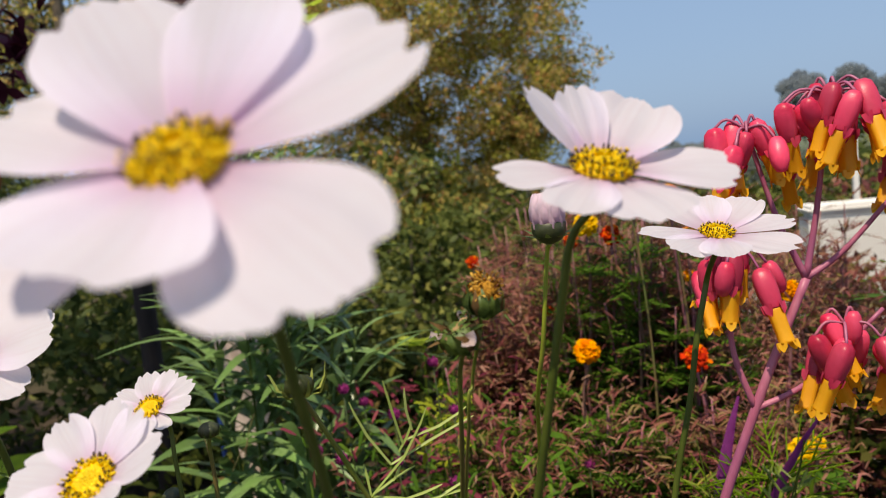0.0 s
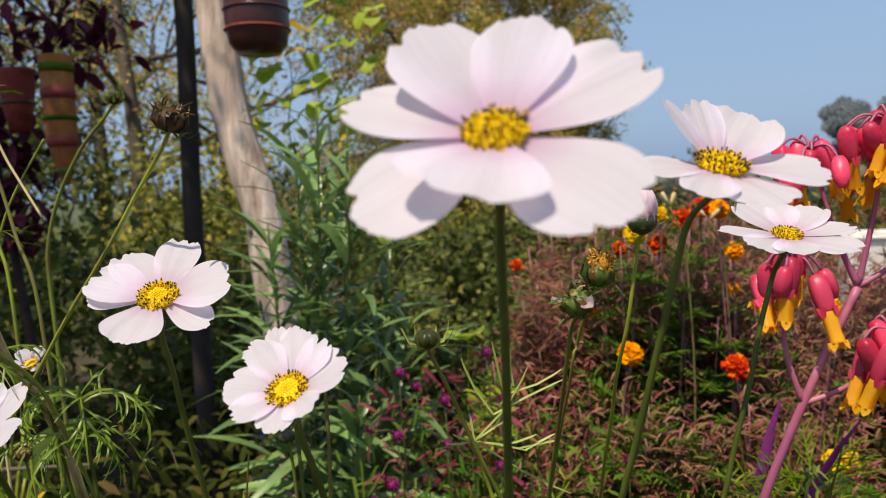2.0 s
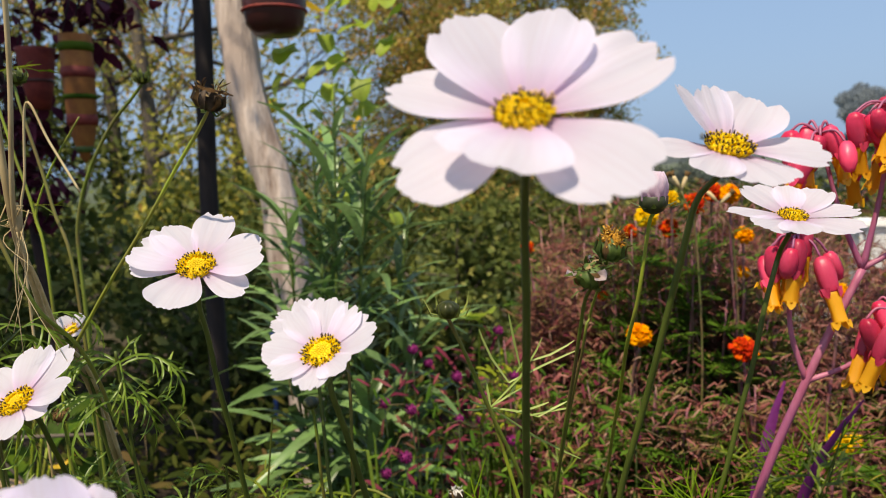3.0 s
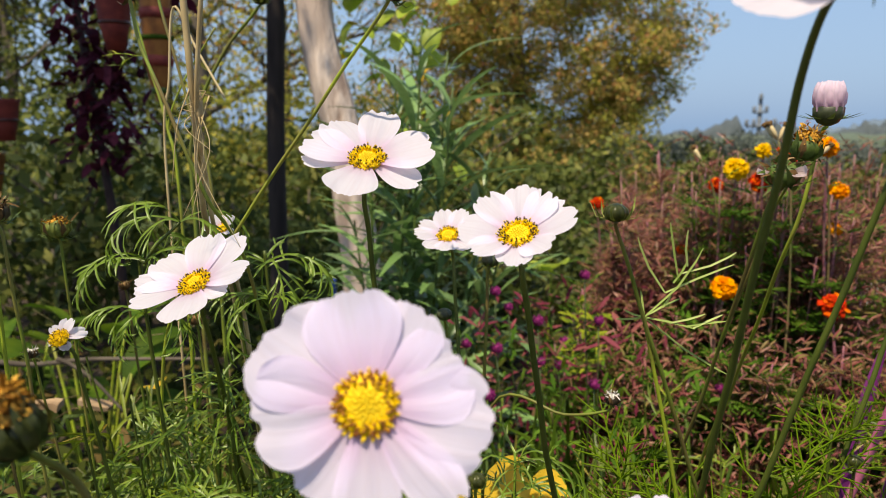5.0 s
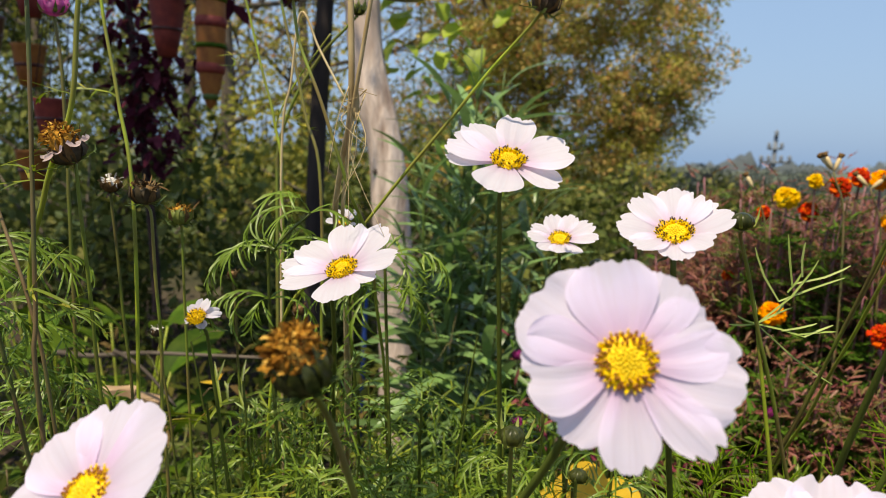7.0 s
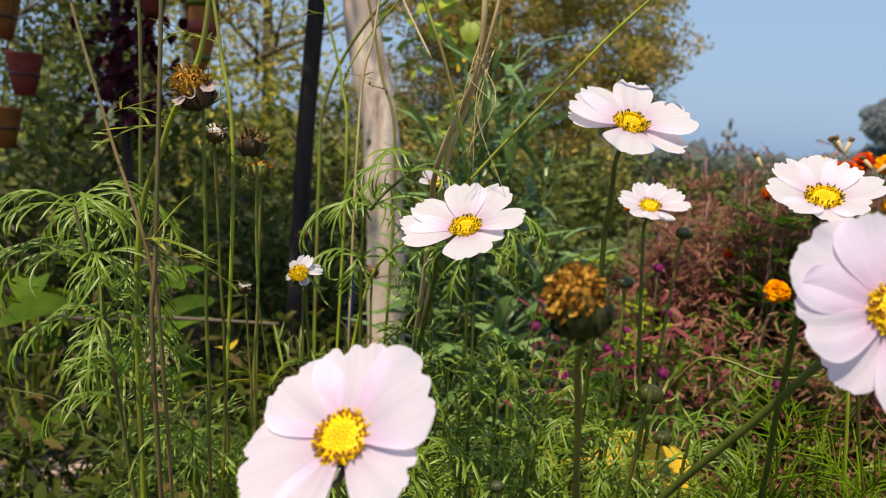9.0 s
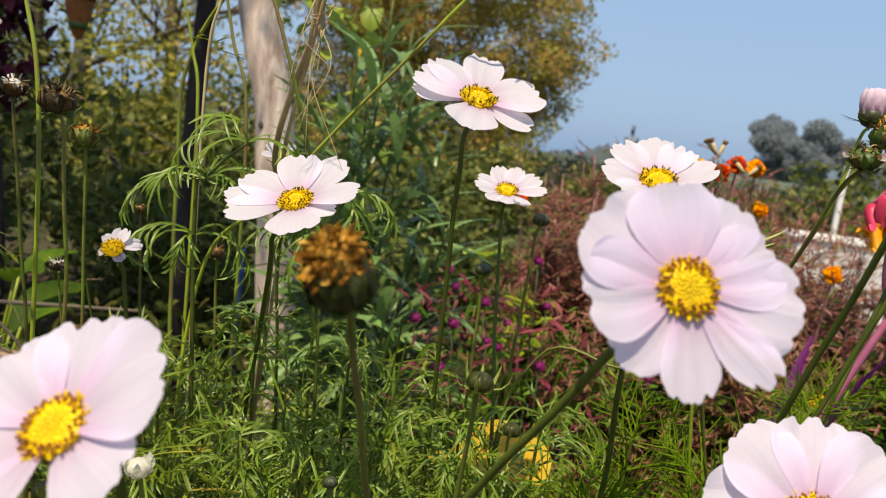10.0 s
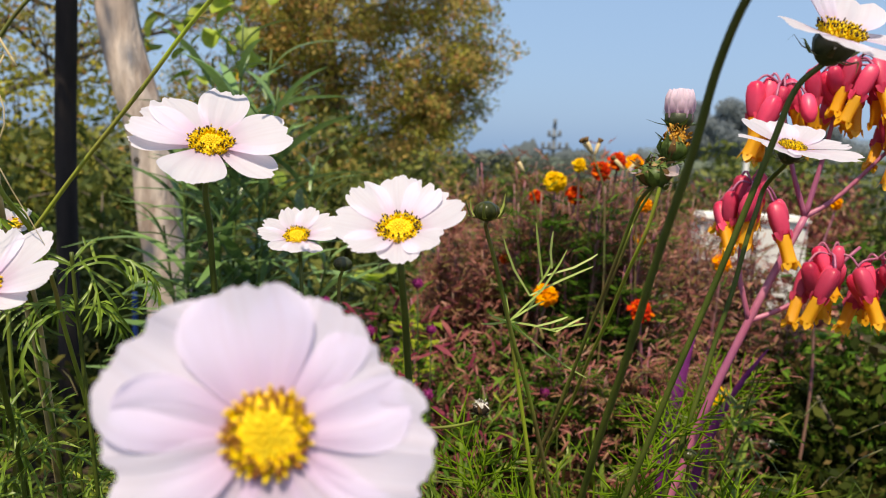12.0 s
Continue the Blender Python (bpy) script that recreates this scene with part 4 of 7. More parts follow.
hanging_pot("hanging_pot", (-0.711, 1.30, 1.094), [(0.0, 0.0), (0.045, 0.0), (0.060, 0.02), (0.067, 0.06), (0.066, 0.11), (0.060, 0.15), (0.063, 0.16), (0.057, 0.16), (0.05, 0.10)], "clay_dark", "dark glazed clay pot with ridges, hung beside the post", [(0.066, 0.045, 0.006, "clay_red"), (0.067, 0.085, 0.006, "clay_dark")])
hanging_pot("hanging_planter", (-1.132, 1.20, 0.842), [(0.0, 0.0), (0.010, 0.01), (0.022, 0.05), (0.030, 0.10), (0.032, 0.17), (0.032, 0.27), (0.028, 0.27), (0.025, 0.16)], "clay_orange", "long tapering hanging planter with red, yellow and green bands", [(0.0285, 0.08, 0.025, "clay_red"), (0.032, 0.135, 0.010, "broad"), (0.032, 0.18, 0.022, "clay_red"), (0.032, 0.235, 0.018, "broad"), (0.015, 0.022, 0.018, "sepal")])
hanging_pot("hanging_pot", (-1.34, 1.30, 0.975), [(0.0, 0.0), (0.022, 0.0), (0.034, 0.06), (0.042, 0.13), (0.045, 0.14), (0.040, 0.14), (0.030, 0.06)], "clay_red", "red painted clay pot hung from the rail", [(0.0345, 0.06, 0.008, "clay_dark")])
for i, (x, z, mt) in enumerate(((-1.79, 1.08, "clay_red"), (-1.80, 0.90, "clay_orange"), (-1.73, 0.76, "clay_red"), (-1.80, 0.62, "clay_orange"), (-1.95, 0.98, "clay_dark"))):
    hanging_pot("hanging_pot", (x, 1.30, z), [(0.0, 0.0), (0.024, 0.0), (0.034, 0.05), (0.042, 0.10), (0.046, 0.108), (0.040, 0.108), (0.030, 0.05)], mt, ("red" if mt == "clay_red" else "orange" if mt == "clay_orange" else "dark") + " painted clay pot in a hanging column", [(0.0345, 0.05, 0.008, "clay_dark")])


def maroon_plant():
    root = thing("maroon_plant", (-1.50, 1.42, -0.02), "tall dark maroon leafy plant on a brown stalk", "plant")
    rng = random.Random(8)
    line = smooth_line([(-1.50, 1.42, -0.03), (-1.48, 1.41, 0.35), (-1.51, 1.40, 0.75), (-1.56, 1.40, 1.15), (-1.58, 1.40, 1.5)], 6)
    under(root, "stalk", Acc().tube(line, 0.014, 0.008, 8), M["maroon_stalk"])
    a = Acc()
    for i in range(560):
        u = rng.random()
        if u < 0.22:
            p = Vector((-1.22 + rng.gauss(0, 0.075), 1.32 + rng.gauss(0, 0.05), 1.20 + rng.gauss(0, 0.05)))
        elif u < 0.62:
            p = Vector((-1.46 + rng.gauss(0, 0.045), 1.38 + rng.gauss(0, 0.04), rng.uniform(0.70, 1.04)))
        else:
            p = Vector(line[rng.randrange(len(line) // 2, len(line))]) + Vector((rng.gauss(0, 0.045), rng.gauss(0, 0.05), rng.gauss(0, 0.05)))
        d = Vector((rng.uniform(-1, 1), rng.uniform(-1, 1), rng.uniform(-0.9, 0.3))).normalized()
        ln = rng.uniform(0.025, 0.055)
        a.ribbon([p, p + d * ln * 0.35, p + d * ln * 0.75 + Vector((0, 0, -0.004)), p + d * ln + Vector((0, 0, -0.01))], [0.004, ln * 0.55, ln * 0.45, 0.002], (rng.uniform(-0.5, 0.5), rng.uniform(-0.5, 0.5), 1), 0.2)
    under(root, "branch", Acc().tube(smooth_line([line[-4], (-1.40, 1.36, 1.32), (-1.22, 1.32, 1.20)], 5), 0.007, 0.003, 6), M["bark_tree"])
    tagged(under(root, "leaves", a, M["maroon"]), kind="stuff")


maroon_plant()


def leaf_mesh(name, length, width, mat, seed, droop=0.25, heart=False, fold=0.25):
    rng = random.Random(seed)
    n = 9
    pts, ws = [], []
    for i in range(n):
        t = i / (n - 1)
        pts.append((0.03 * length * math.sin(3 * t + seed), t * length, 0.10 * length * math.sin(2.2 * t) - droop * length * t * t))
        if heart:
            ws.append(width * math.sqrt(max(0.0, 1 - (1.35 * t - 0.42) ** 2 * (1.0 if t < 0.31 else 1.15))) + 0.0006)
        else:
            ws.append(width * math.sin(math.pi * (t * 0.93 + 0.05)) ** 0.75 + 0.0006)
    return Acc().ribbon(pts, ws, fold=fold).mesh(name, M[mat])


LANCE = [leaf_mesh("lance_leaf", 0.150, 0.0145, "lance", i, 0.18 + 0.16 * i) for i in range(4)]
VINE = [leaf_mesh("vine_leaf", 0.072, 0.066, "vine", i, 0.2, True) for i in range(3)]
VINE_Y = [leaf_mesh("vine_leaf", 0.072, 0.066, "vine_yellow", i, 0.2, True) for i in range(2)]
BROAD = [leaf_mesh("broad_leaf", 0.20, 0.095, "broad", i, 0.35, False, 0.3) for i in range(3)]
PURPLE = [leaf_mesh("strap_leaf", 0.19, 0.016, "purple_leaf", i, 0.05, False, 0.5) for i in range(2)]


def place_leaf(parent, mesh, p, direction, roll=0.0, s=1.0, name=None):
    """A leaf object whose base is at p and whose blade runs along direction."""
    d = Vector(direction).normalized()
    x = d.cross(Vector((0, 0, 1)))
    x = x.normalized() if x.length > 1e-4 else Vector((1, 0, 0))
    m = Matrix((x, d, x.cross(d))).transposed().to_4x4()
    ob = new(name or mesh.name.split(".")[0], mesh)
    ob.parent = parent
    ob.matrix_parent_inverse = Matrix.Translation(-Vector(parent.location))
    ob.matrix_basis = Matrix.Translation(p) @ m @ Matrix.Rotation(roll, 4, "Y") @ Matrix.Scale(s, 4)
    return ob


def lance_plant(at, stalks, label, seed, leaves=34):
    root = thing("lance_leaf_plant", at, label, "plant")
    rng = random.Random(seed)
    for top, base in stalks:
        line = smooth_line([base, Vector(base).lerp(Vector(top), 0.5) + Vector((rng.uniform(-0.02, 0.02), 0, 0)), top], 12)
        under(root, "stalk", Acc().tube(line, 0.0042, 0.0016, 6), M["sepal"])
        for i in range(leaves):
            t = 0.22 + 0.78 * (i + rng.random()) / leaves
            p = line[min(len(line) - 1, int(t * (len(line) - 1)))]
            a = i * 2.4 + rng.uniform(-0.4, 0.4)
            up = 0.30 + 1.9 * max(0, t - 0.45)
            place_leaf(root, LANCE[rng.randrange(4)], p, (math.cos(a), math.sin(a), up + rng.uniform(-0.3, 0.35)), rng.uniform(-0.5, 0.5), rng.uniform(0.55, 1.15) * (1.0 if t < 0.9 else 0.75))


lance_plant((-0.42, 0.90, -0.02), [((-0.405, 0.90, 0.93), (-0.42, 0.90, -0.02)), ((-0.46, 0.93, 0.88), (-0.43, 0.92, -0.02)), ((-0.35, 0.88, 0.84), (-0.41, 0.90, -0.02)), ((-0.31, 0.94, 0.75), (-0.40, 0.91, -0.02)), ((-0.48, 0.87, 0.76), (-0.43, 0.89, -0.02)), ((-0.385, 0.96, 0.90), (-0.41, 0.93, -0.02)), ((-0.28, 0.90, 0.62), (-0.39, 0.90, -0.02)), ((-0.42, 0.86, 0.68), (-0.42, 0.88, -0.02)), ((-0.53, 0.92, 0.64), (-0.45, 0.91, -0.02)), ((-0.44, 0.95, 0.80), (-0.43, 0.92, -0.02)), ((-0.34, 0.84, 0.52), (-0.41, 0.88, -0.02))], "bushy plant with narrow grey-green lance leaves", 3, 44)


def vine():
    root = thing("climbing_vine", (-0.66, 1.62, -0.02), "climbing vine with yellow-green heart leaves", "vine")
    rng = random.Random(17)
    for line in (smooth_line([(-0.66, 1.62, -0.02), (-0.60, 1.60, 0.5), (-0.70, 1.61, 0.95), (-0.60, 1.60, 1.15), (-0.72, 1.60, 1.40)], 8), smooth_line([(-0.66, 1.62, 0.7), (-0.80, 1.6, 0.92), (-0.79, 1.6, 1.1), (-0.83, 1.6, 1.3)], 8)):
        under(root, "runner", Acc().tube(line, 0.0024, 0.0012, 5), M["stem"])
        for i in range(len(line) // 3, len(line)):
            for k in range(2):
                yel = rng.random() < 0.16
                place_leaf(root, rng.choice(VINE_Y if yel else VINE), line[i] + Vector((rng.uniform(-0.08, 0.08), rng.uniform(-0.06, 0.03), rng.uniform(-0.03, 0.03))), (rng.uniform(-1, 1), rng.uniform(-1.0, -0.1), rng.uniform(-0.9, -0.1)), rng.uniform(-0.5, 0.5), rng.uniform(0.45, 0.85))
    place_leaf(root, VINE_Y[0], (-0.745, 1.50, 1.165), (-0.3, -0.8, -0.6), 0.2, 0.9)
    place_leaf(root, VINE_Y[1], (-0.72, 1.50, 1.185), (0.7, -0.6, -0.1), -0.3, 0.8)


vine()


def broad_plant(at, seed, n, label):
    root = thing("broad_leaf_plant", at, label, "plant", "broad-leaved plants")
    rng = random.Random(seed)
    for i in range(n):
        a = rng.uniform(0, 6.28)
        h = rng.uniform(0.16, 0.46)
        tip = Vector(at) + Vector((math.cos(a) * 0.10, math.sin(a) * 0.07, h))
        under(root, "leaf_stalk", Acc().tube(smooth_line([at, Vector(at).lerp(tip, 0.6) + Vector((0, 0, 0.02)), tip], 3), 0.004, 0.0025, 5), M["stem"])
        place_leaf(root, BROAD[i % 3], tip, (math.cos(a), math.sin(a) - 0.5, rng.uniform(-0.1, 0.8)), rng.uniform(-0.5, 0.5), rng.uniform(0.45, 0.8))


def seedling():
    root = thing("seedling", (-0.24, 1.09, -0.02), "young plant with two rounded light green leaves", "plant")
    under(root, "stalk", Acc().tube(smooth_line([(-0.24, 1.09, -0.03), (-0.245, 1.085, 0.3), (-0.24, 1.085, 0.545)], 5), 0.0028, 0.0016, 6), M["stem"])
    place_leaf(root, VINE[0], (-0.24, 1.085, 0.545), (0.5, -0.7, 0.45), 0.2, 0.75)
    place_leaf(root, VINE[1], (-0.24, 1.085, 0.540), (-0.6, -0.6, 0.35), -0.2, 0.65)


seedling()
broad_plant((-1.05, 0.86, -0.02), 31, 15, "dark green broad-leaved plant in shade")
broad_plant((-1.35, 0.95, -0.02), 33, 15, "dark green broad-leaved plant in shade")


# ---- feathery foliage ----
def feather_leaf(acc, p, d, length, rng, w=0.0018, lobes=4, droop=0.5):
    """A twice-divided leaf: an arching midrib with narrow strap lobes in one plane, which fork and curl over."""
    d = Vector(d).normalized()
    p = Vector(p)
    side = d.cross(Vector((rng.uniform(-0.5, 0.5), rng.uniform(-0.7, 0.2), 1)))
    side = side.normalized() if side.length > 1e-4 else Vector((1, 0, 0))
    up = side.cross(d)
    n = 7
    sway = rng.uniform(-0.18, 0.18)
    rib = []
    for i in range(n + 1):
        t = i / n
        rib.append(p + d * length * t + Vector((0, 0, -droop * length * t * t)) + side * sway * length * math.sin(2.4 * t))

    def strap(pts, ww):
        k = len(pts)
        acc.ribbon(pts, [ww * 0.75] + [ww] * (k - 2) + [ww * 0.15], tuple(up + Vector((rng.uniform(-0.3, 0.3), rng.uniform(-0.3, 0.3), 0))), 0.3)

    strap(rib, w * 1.05)
    for k in range(lobes):
        t = 0.22 + 0.66 * k / max(1, lobes - 1) + rng.uniform(-0.05, 0.05)
        b = rib[max(1, min(n - 1, int(t * n + 0.5)))]
        for s in (-1, 1):
            if rng.random() < 0.15:
                continue
            ln = length * (0.66 - 0.34 * t) * rng.uniform(0.65, 1.25)
            e = (side * s * rng.uniform(0.55, 0.9) + d * rng.uniform(0.5, 0.95) + up * rng.uniform(-0.15, 0.3)).normalized()
            curl = d * rng.uniform(0.0, 0.4) - side * s * rng.uniform(-0.15, 0.3) + Vector((0, 0, -droop * rng.uniform(0.2, 1.0)))
            at = lambda u: b + e * ln * u + curl * ln * u * u * 0.7
            strap([b, at(0.25), at(0.5), at(0.75), at(1.0)], w)
            for u, f in ((0.34, s), (0.56, -s)):
                if rng.random() < 0.6:
                    g = at(u)
                    q = (e + (side * f * 0.7 + d * 0.35) * rng.uniform(0.6, 1.2) + up * rng.uniform(-0.2, 0.25)).normalized()
                    lq = ln * rng.uniform(0.28, 0.5)
                    strap([g, g + q * lq * 0.55, g + q * lq + curl * lq * 0.25], w * 0.9)


def curl_leaf(acc, p, d, length, rng, w=0.0014, turn=2.4):
    """A long thread-fine leaf that rises, arches over and hooks back down, its side threads curling with it."""
    d = Vector(d).normalized()
    axis = d.cross(Vector((0, 0, -1)))
    axis = axis.normalized() if axis.length > 1e-4 else Vector((1, 0, 0))

    def hook(p, d, ln, turn, ww, n):
        pts, e = [Vector(p)], Vector(d)
        for i in range(n):
            e = Matrix.Rotation(turn / n * (0.6 + 0.8 * (i + 0.5) / n), 3, axis) @ e
            pts.append(pts[-1] + e * ln / n)
        acc.ribbon(pts, [ww * 0.8] + [ww] * (n - 1) + [ww * 0.2], (rng.uniform(-0.5, 0.5), -0.9, 0.5), 0.3)
        return pts

    rib = hook(p, d, length, turn, w * 1.1, 9)
    for k in (2, 3, 4, 5, 6):
        tangent = (rib[k + 1] - rib[k]).normalized()
        for s in (-1, 1):
            if rng.random() < 0.22:
                continue
            e = (tangent * 0.9 + axis * s * rng.uniform(0.25, 0.7)).normalized()
            ln = length * rng.uniform(0.30, 0.55) * (1 - 0.06 * k)
            side = hook(rib[k], e, ln, turn * rng.uniform(0.35, 0.75), w, 6)
            if rng.random() < 0.45:
                hook(side[2], (e + axis * s * 0.4).normalized(), ln * 0.45, turn * 0.3, w * 0.9, 4)


def needle_leaf(acc, p, d, length, rng, w=0.0012, pairs=4):
    """An open leaf: straight midrib with a few straight, alternate needles rising at a narrow angle."""
    d = Vector(d).normalized()
    p = Vector(p)
    side = d.cross(Vector((rng.uniform(-0.4, 0.4), -1, 0.2)))
    side = side.normalized() if side.length > 1e-4 else Vector((1, 0, 0))
    bow = side * rng.uniform(-0.12, 0.12) * length + Vector((0, 0, -0.05 * length))
    at = lambda t: p + d * length * t + bow * t * t
    acc.tube([at(t) for t in (0, 0.3, 0.6, 0.85, 1.0)], w * 0.5, w * 0.24, 4, False)
    for k in range(pairs * 2):
        t = 0.22 + 0.66 * k / (pairs * 2)
        s = 1 if k % 2 else -1
        ln = length * rng.uniform(0.42, 0.62) * (1.1 - 0.55 * t)
        e = (d * rng.uniform(0.75, 1.0) + side * s * rng.uniform(0.45, 0.75) + Vector((0, rng.uniform(-0.25, 0.25), 0))).normalized()
        b = at(t)
        acc.tube([b, b + e * ln * 0.5, b + e * ln + d * ln * 0.06], w * 0.46, w * 0.2, 4, False)


def feather_bed(name, label, spots, mat, seed, w, per=13, leaf=(0.05, 0.10)):
    """Many leafy cosmos shoots standing close together."""
    rng = random.Random(seed)
    leaves, stalks = Acc(), Acc()
    for x, y, h in spots:
        lean = Vector((rng.uniform(-0.13, 0.13), rng.uniform(-0.08, 0.05), 0))
        line = smooth_line([(x, y, -0.02), Vector((x, y, h * 0.5)) + lean * 0.4, Vector((x, y, h)) + lean], 5)
        stalks.tube(line, 0.0012, 0.0007, 4, False)
        for i in range(per):
            t = 0.45 + 0.55 * (i + rng.random()) / per
            p = line[min(len(line) - 1, int(t * (len(line) - 1)))]
            a = i * 2.4 + rng.uniform(-0.6, 0.6)
            feather_leaf(leaves, p, (math.cos(a), math.sin(a), rng.uniform(0.05, 0.9)), rng.uniform(*leaf), rng, w * rng.uniform(0.75, 1.2), rng.choice((2, 3, 3, 4)), rng.uniform(0.1, 1.1))
    bed = part(name, leaves, M[mat])
    tagged(bed, label, "foliage", "", "stuff")
    tagged(under(bed, "shoots", stalks, M["stem_mid"]), kind="stuff")


rb = random.Random(77)
near_spots = []
clumps = [(rb.uniform(-0.60, 0.26), rb.uniform(0.24, 0.58), rb.uniform(-0.05, 0.02)) for i in range(40)]
for i in range(150):
    cx, cy, dz = clumps[i % 40]
    x, y = cx + rb.gauss(0, 0.03), max(0.22, cy + rb.gauss(0, 0.028))
    if x < -0.34 and rb.random() < 0.6:
        continue
    low = 0.20 * max(0, min(1, (-0.36 - x) / 0.12)) + 0.03 * max(0, min(1, (x + 0.12) / 0.1)) + 0.07 * (-0.32 < x < -0.02 and y > 0.38)
    if x > -0.08 and rb.random() < 0.75:
        continue
    near_spots.append((x, y, 0.505 + 0.05 * (y - 0.22) / 0.38 + dz + rb.uniform(-0.10, 0.02) - low))
for i in range(12):
    x, y = rb.uniform(-0.04, 0.30), rb.uniform(0.30, 0.56)
    near_spots.append((x, y, 0.49 + 0.06 * (y - 0.30) / 0.26 + rb.uniform(-0.08, 0.03)))
rc = random.Random(32)
for i in range(15):
    x, y = rc.uniform(-0.36, -0.25), rc.uniform(0.27, 0.38)
    near_spots.append((x, y, rc.uniform(0.55, 0.635)))
rf = random.Random(31)
for i in range(22):
    x, y = rf.uniform(-0.06, 0.20), rf.uniform(0.40, 0.64)
    near_spots.append((x, y, 0.47 + 0.10 * (y - 0.40) / 0.24 + rf.uniform(-0.09, 0.03)))
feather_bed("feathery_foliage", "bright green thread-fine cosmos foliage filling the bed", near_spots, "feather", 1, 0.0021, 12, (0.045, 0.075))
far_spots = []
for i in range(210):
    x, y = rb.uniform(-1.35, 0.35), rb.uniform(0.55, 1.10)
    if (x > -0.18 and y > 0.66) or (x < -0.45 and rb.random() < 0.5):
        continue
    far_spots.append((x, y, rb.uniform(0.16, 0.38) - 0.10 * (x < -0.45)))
feather_bed("feathery_foliage", "fine green foliage lower in the bed, coloured darker as shaded", far_spots, "feather_far", 2, 0.0030, 10, (0.06, 0.11))


def grass_bed():
    a = Acc()
    rng = random.Random(6)
    for i in range(1250):
        x, y = rng.uniform(-0.75, 0.30), rng.uniform(0.24, 0.85)
        if i % 3 == 0:
            x, y = rng.gauss(-0.20, 0.06), rng.gauss(0.50, 0.06)
        h = rng.uniform(0.18, 0.40) if x > -0.42 else rng.uniform(0.14, 0.28)
        d = Vector((rng.uniform(-1, 1), rng.uniform(-1, 0.6), 0)) * rng.uniform(0.03, 0.14)
        p = Vector((x, y, rng.uniform(0.0, 0.12)))
        a.ribbon([p, p + d * 0.3 + Vector((0, 0, h * 0.6)), p + d * 0.7 + Vector((0, 0, h * 0.95)), p + d * 1.25 + Vector((0, 0, h * rng.uniform(0.75, 1.05)))], [0.0040, 0.0054, 0.0042, 0.0004], (rng.uniform(-1, 1), 1, 0.2), 0.25)
    tagged(part("grass", a, M["grass"]), "narrow arching green grass blades among the plants", "grass", "", "stuff")


grass_bed()


def spray(nodes, label, seed, foot, per=7, stem_mat="stem_mid", length=(0.036, 0.056), w=0.0015, droop=(0.6, 1.6), rise=(0.2, 0.9), lobes=(2, 3, 3, 4), needles=False, curl=0.25):
    """A leafy shoot with arching thread leaves at each node. nodes: from the tip down."""
    root = thing("cosmos_shoot", foot, label, "plant", "cosmos shoots")
    rng = random.Random(seed)
    line = smooth_line([foot, Vector(foot).lerp(Vector(nodes[-1]), 0.55) + Vector((0.008, 0, 0))] + [Vector(n) for n in reversed(nodes)], 8)
    under(root, "stem", Acc().tube(line, 0.0015, 0.0008, 7), M[stem_mat])
    for k, at in enumerate(nodes):
        for i in range(per):
            a = Acc()
            ang = i * 6.283 / per + k * 0.7 + rng.uniform(-0.4, 0.4)
            if needles:
                needle_leaf(a, at, (math.cos(ang), math.sin(ang) * 0.6, rng.uniform(*rise)), rng.uniform(*length), rng, w, rng.choice((1, 2, 3, 4)))
                under(root, "leaf", a, M["needle"])
                continue
            if rng.random() < curl:
                curl_leaf(a, at, (math.cos(ang), math.sin(ang) * 0.7 - 0.1, rng.uniform(0.3, 1.0)), rng.uniform(*length) * 1.25, rng, w * 0.8, rng.uniform(1.8, 3.0))
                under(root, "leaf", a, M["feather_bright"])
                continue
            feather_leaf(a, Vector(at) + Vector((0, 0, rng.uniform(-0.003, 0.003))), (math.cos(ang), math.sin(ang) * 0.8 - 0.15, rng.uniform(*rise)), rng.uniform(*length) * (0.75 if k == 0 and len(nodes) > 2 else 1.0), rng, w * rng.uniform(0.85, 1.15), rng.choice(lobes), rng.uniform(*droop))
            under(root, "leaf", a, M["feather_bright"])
    return root


def shoot(at, foot, label, seed, **kw):
    """Two or three nodes spaced down from the place given."""
    at = Vector(at)
    d = (Vector(foot) - at).normalized()
    spray([at + d * s for s in kw.pop("gaps", (0.0, 0.022))], label, seed, foot, **kw)


spray([(-0.300, 0.236, 0.726), (-0.318, 0.228, 0.704), (-0.325, 0.232, 0.672)], "curling feathery cosmos leaves on a green stem", 3, (-0.34, 0.30, -0.01), 5, curl=1.0)
spray([(-0.432, 0.122, 0.700), (-0.427, 0.126, 0.673), (-0.430, 0.140, 0.640)], "arching feathery cosmos leaves on a brownish stem", 4, (-0.42, 0.24, -0.01), 7, "stem_brown", (0.040, 0.058), 0.0015, (0.8, 1.8), curl=0.9)
spray([(-0.450, 0.177, 0.690), (-0.455, 0.185, 0.650), (-0.46, 0.195, 0.61)], "arching feathery cosmos leaves on a green stem", 14, (-0.46, 0.26, -0.01), 7, "stem_mid", (0.040, 0.060), 0.0015, (0.8, 1.8), curl=0.9)
shoot((-0.262, 0.262, 0.700), (-0.27, 0.33, -0.01), "fine curling feathery cosmos leaves", 5, per=6, curl=0.8)
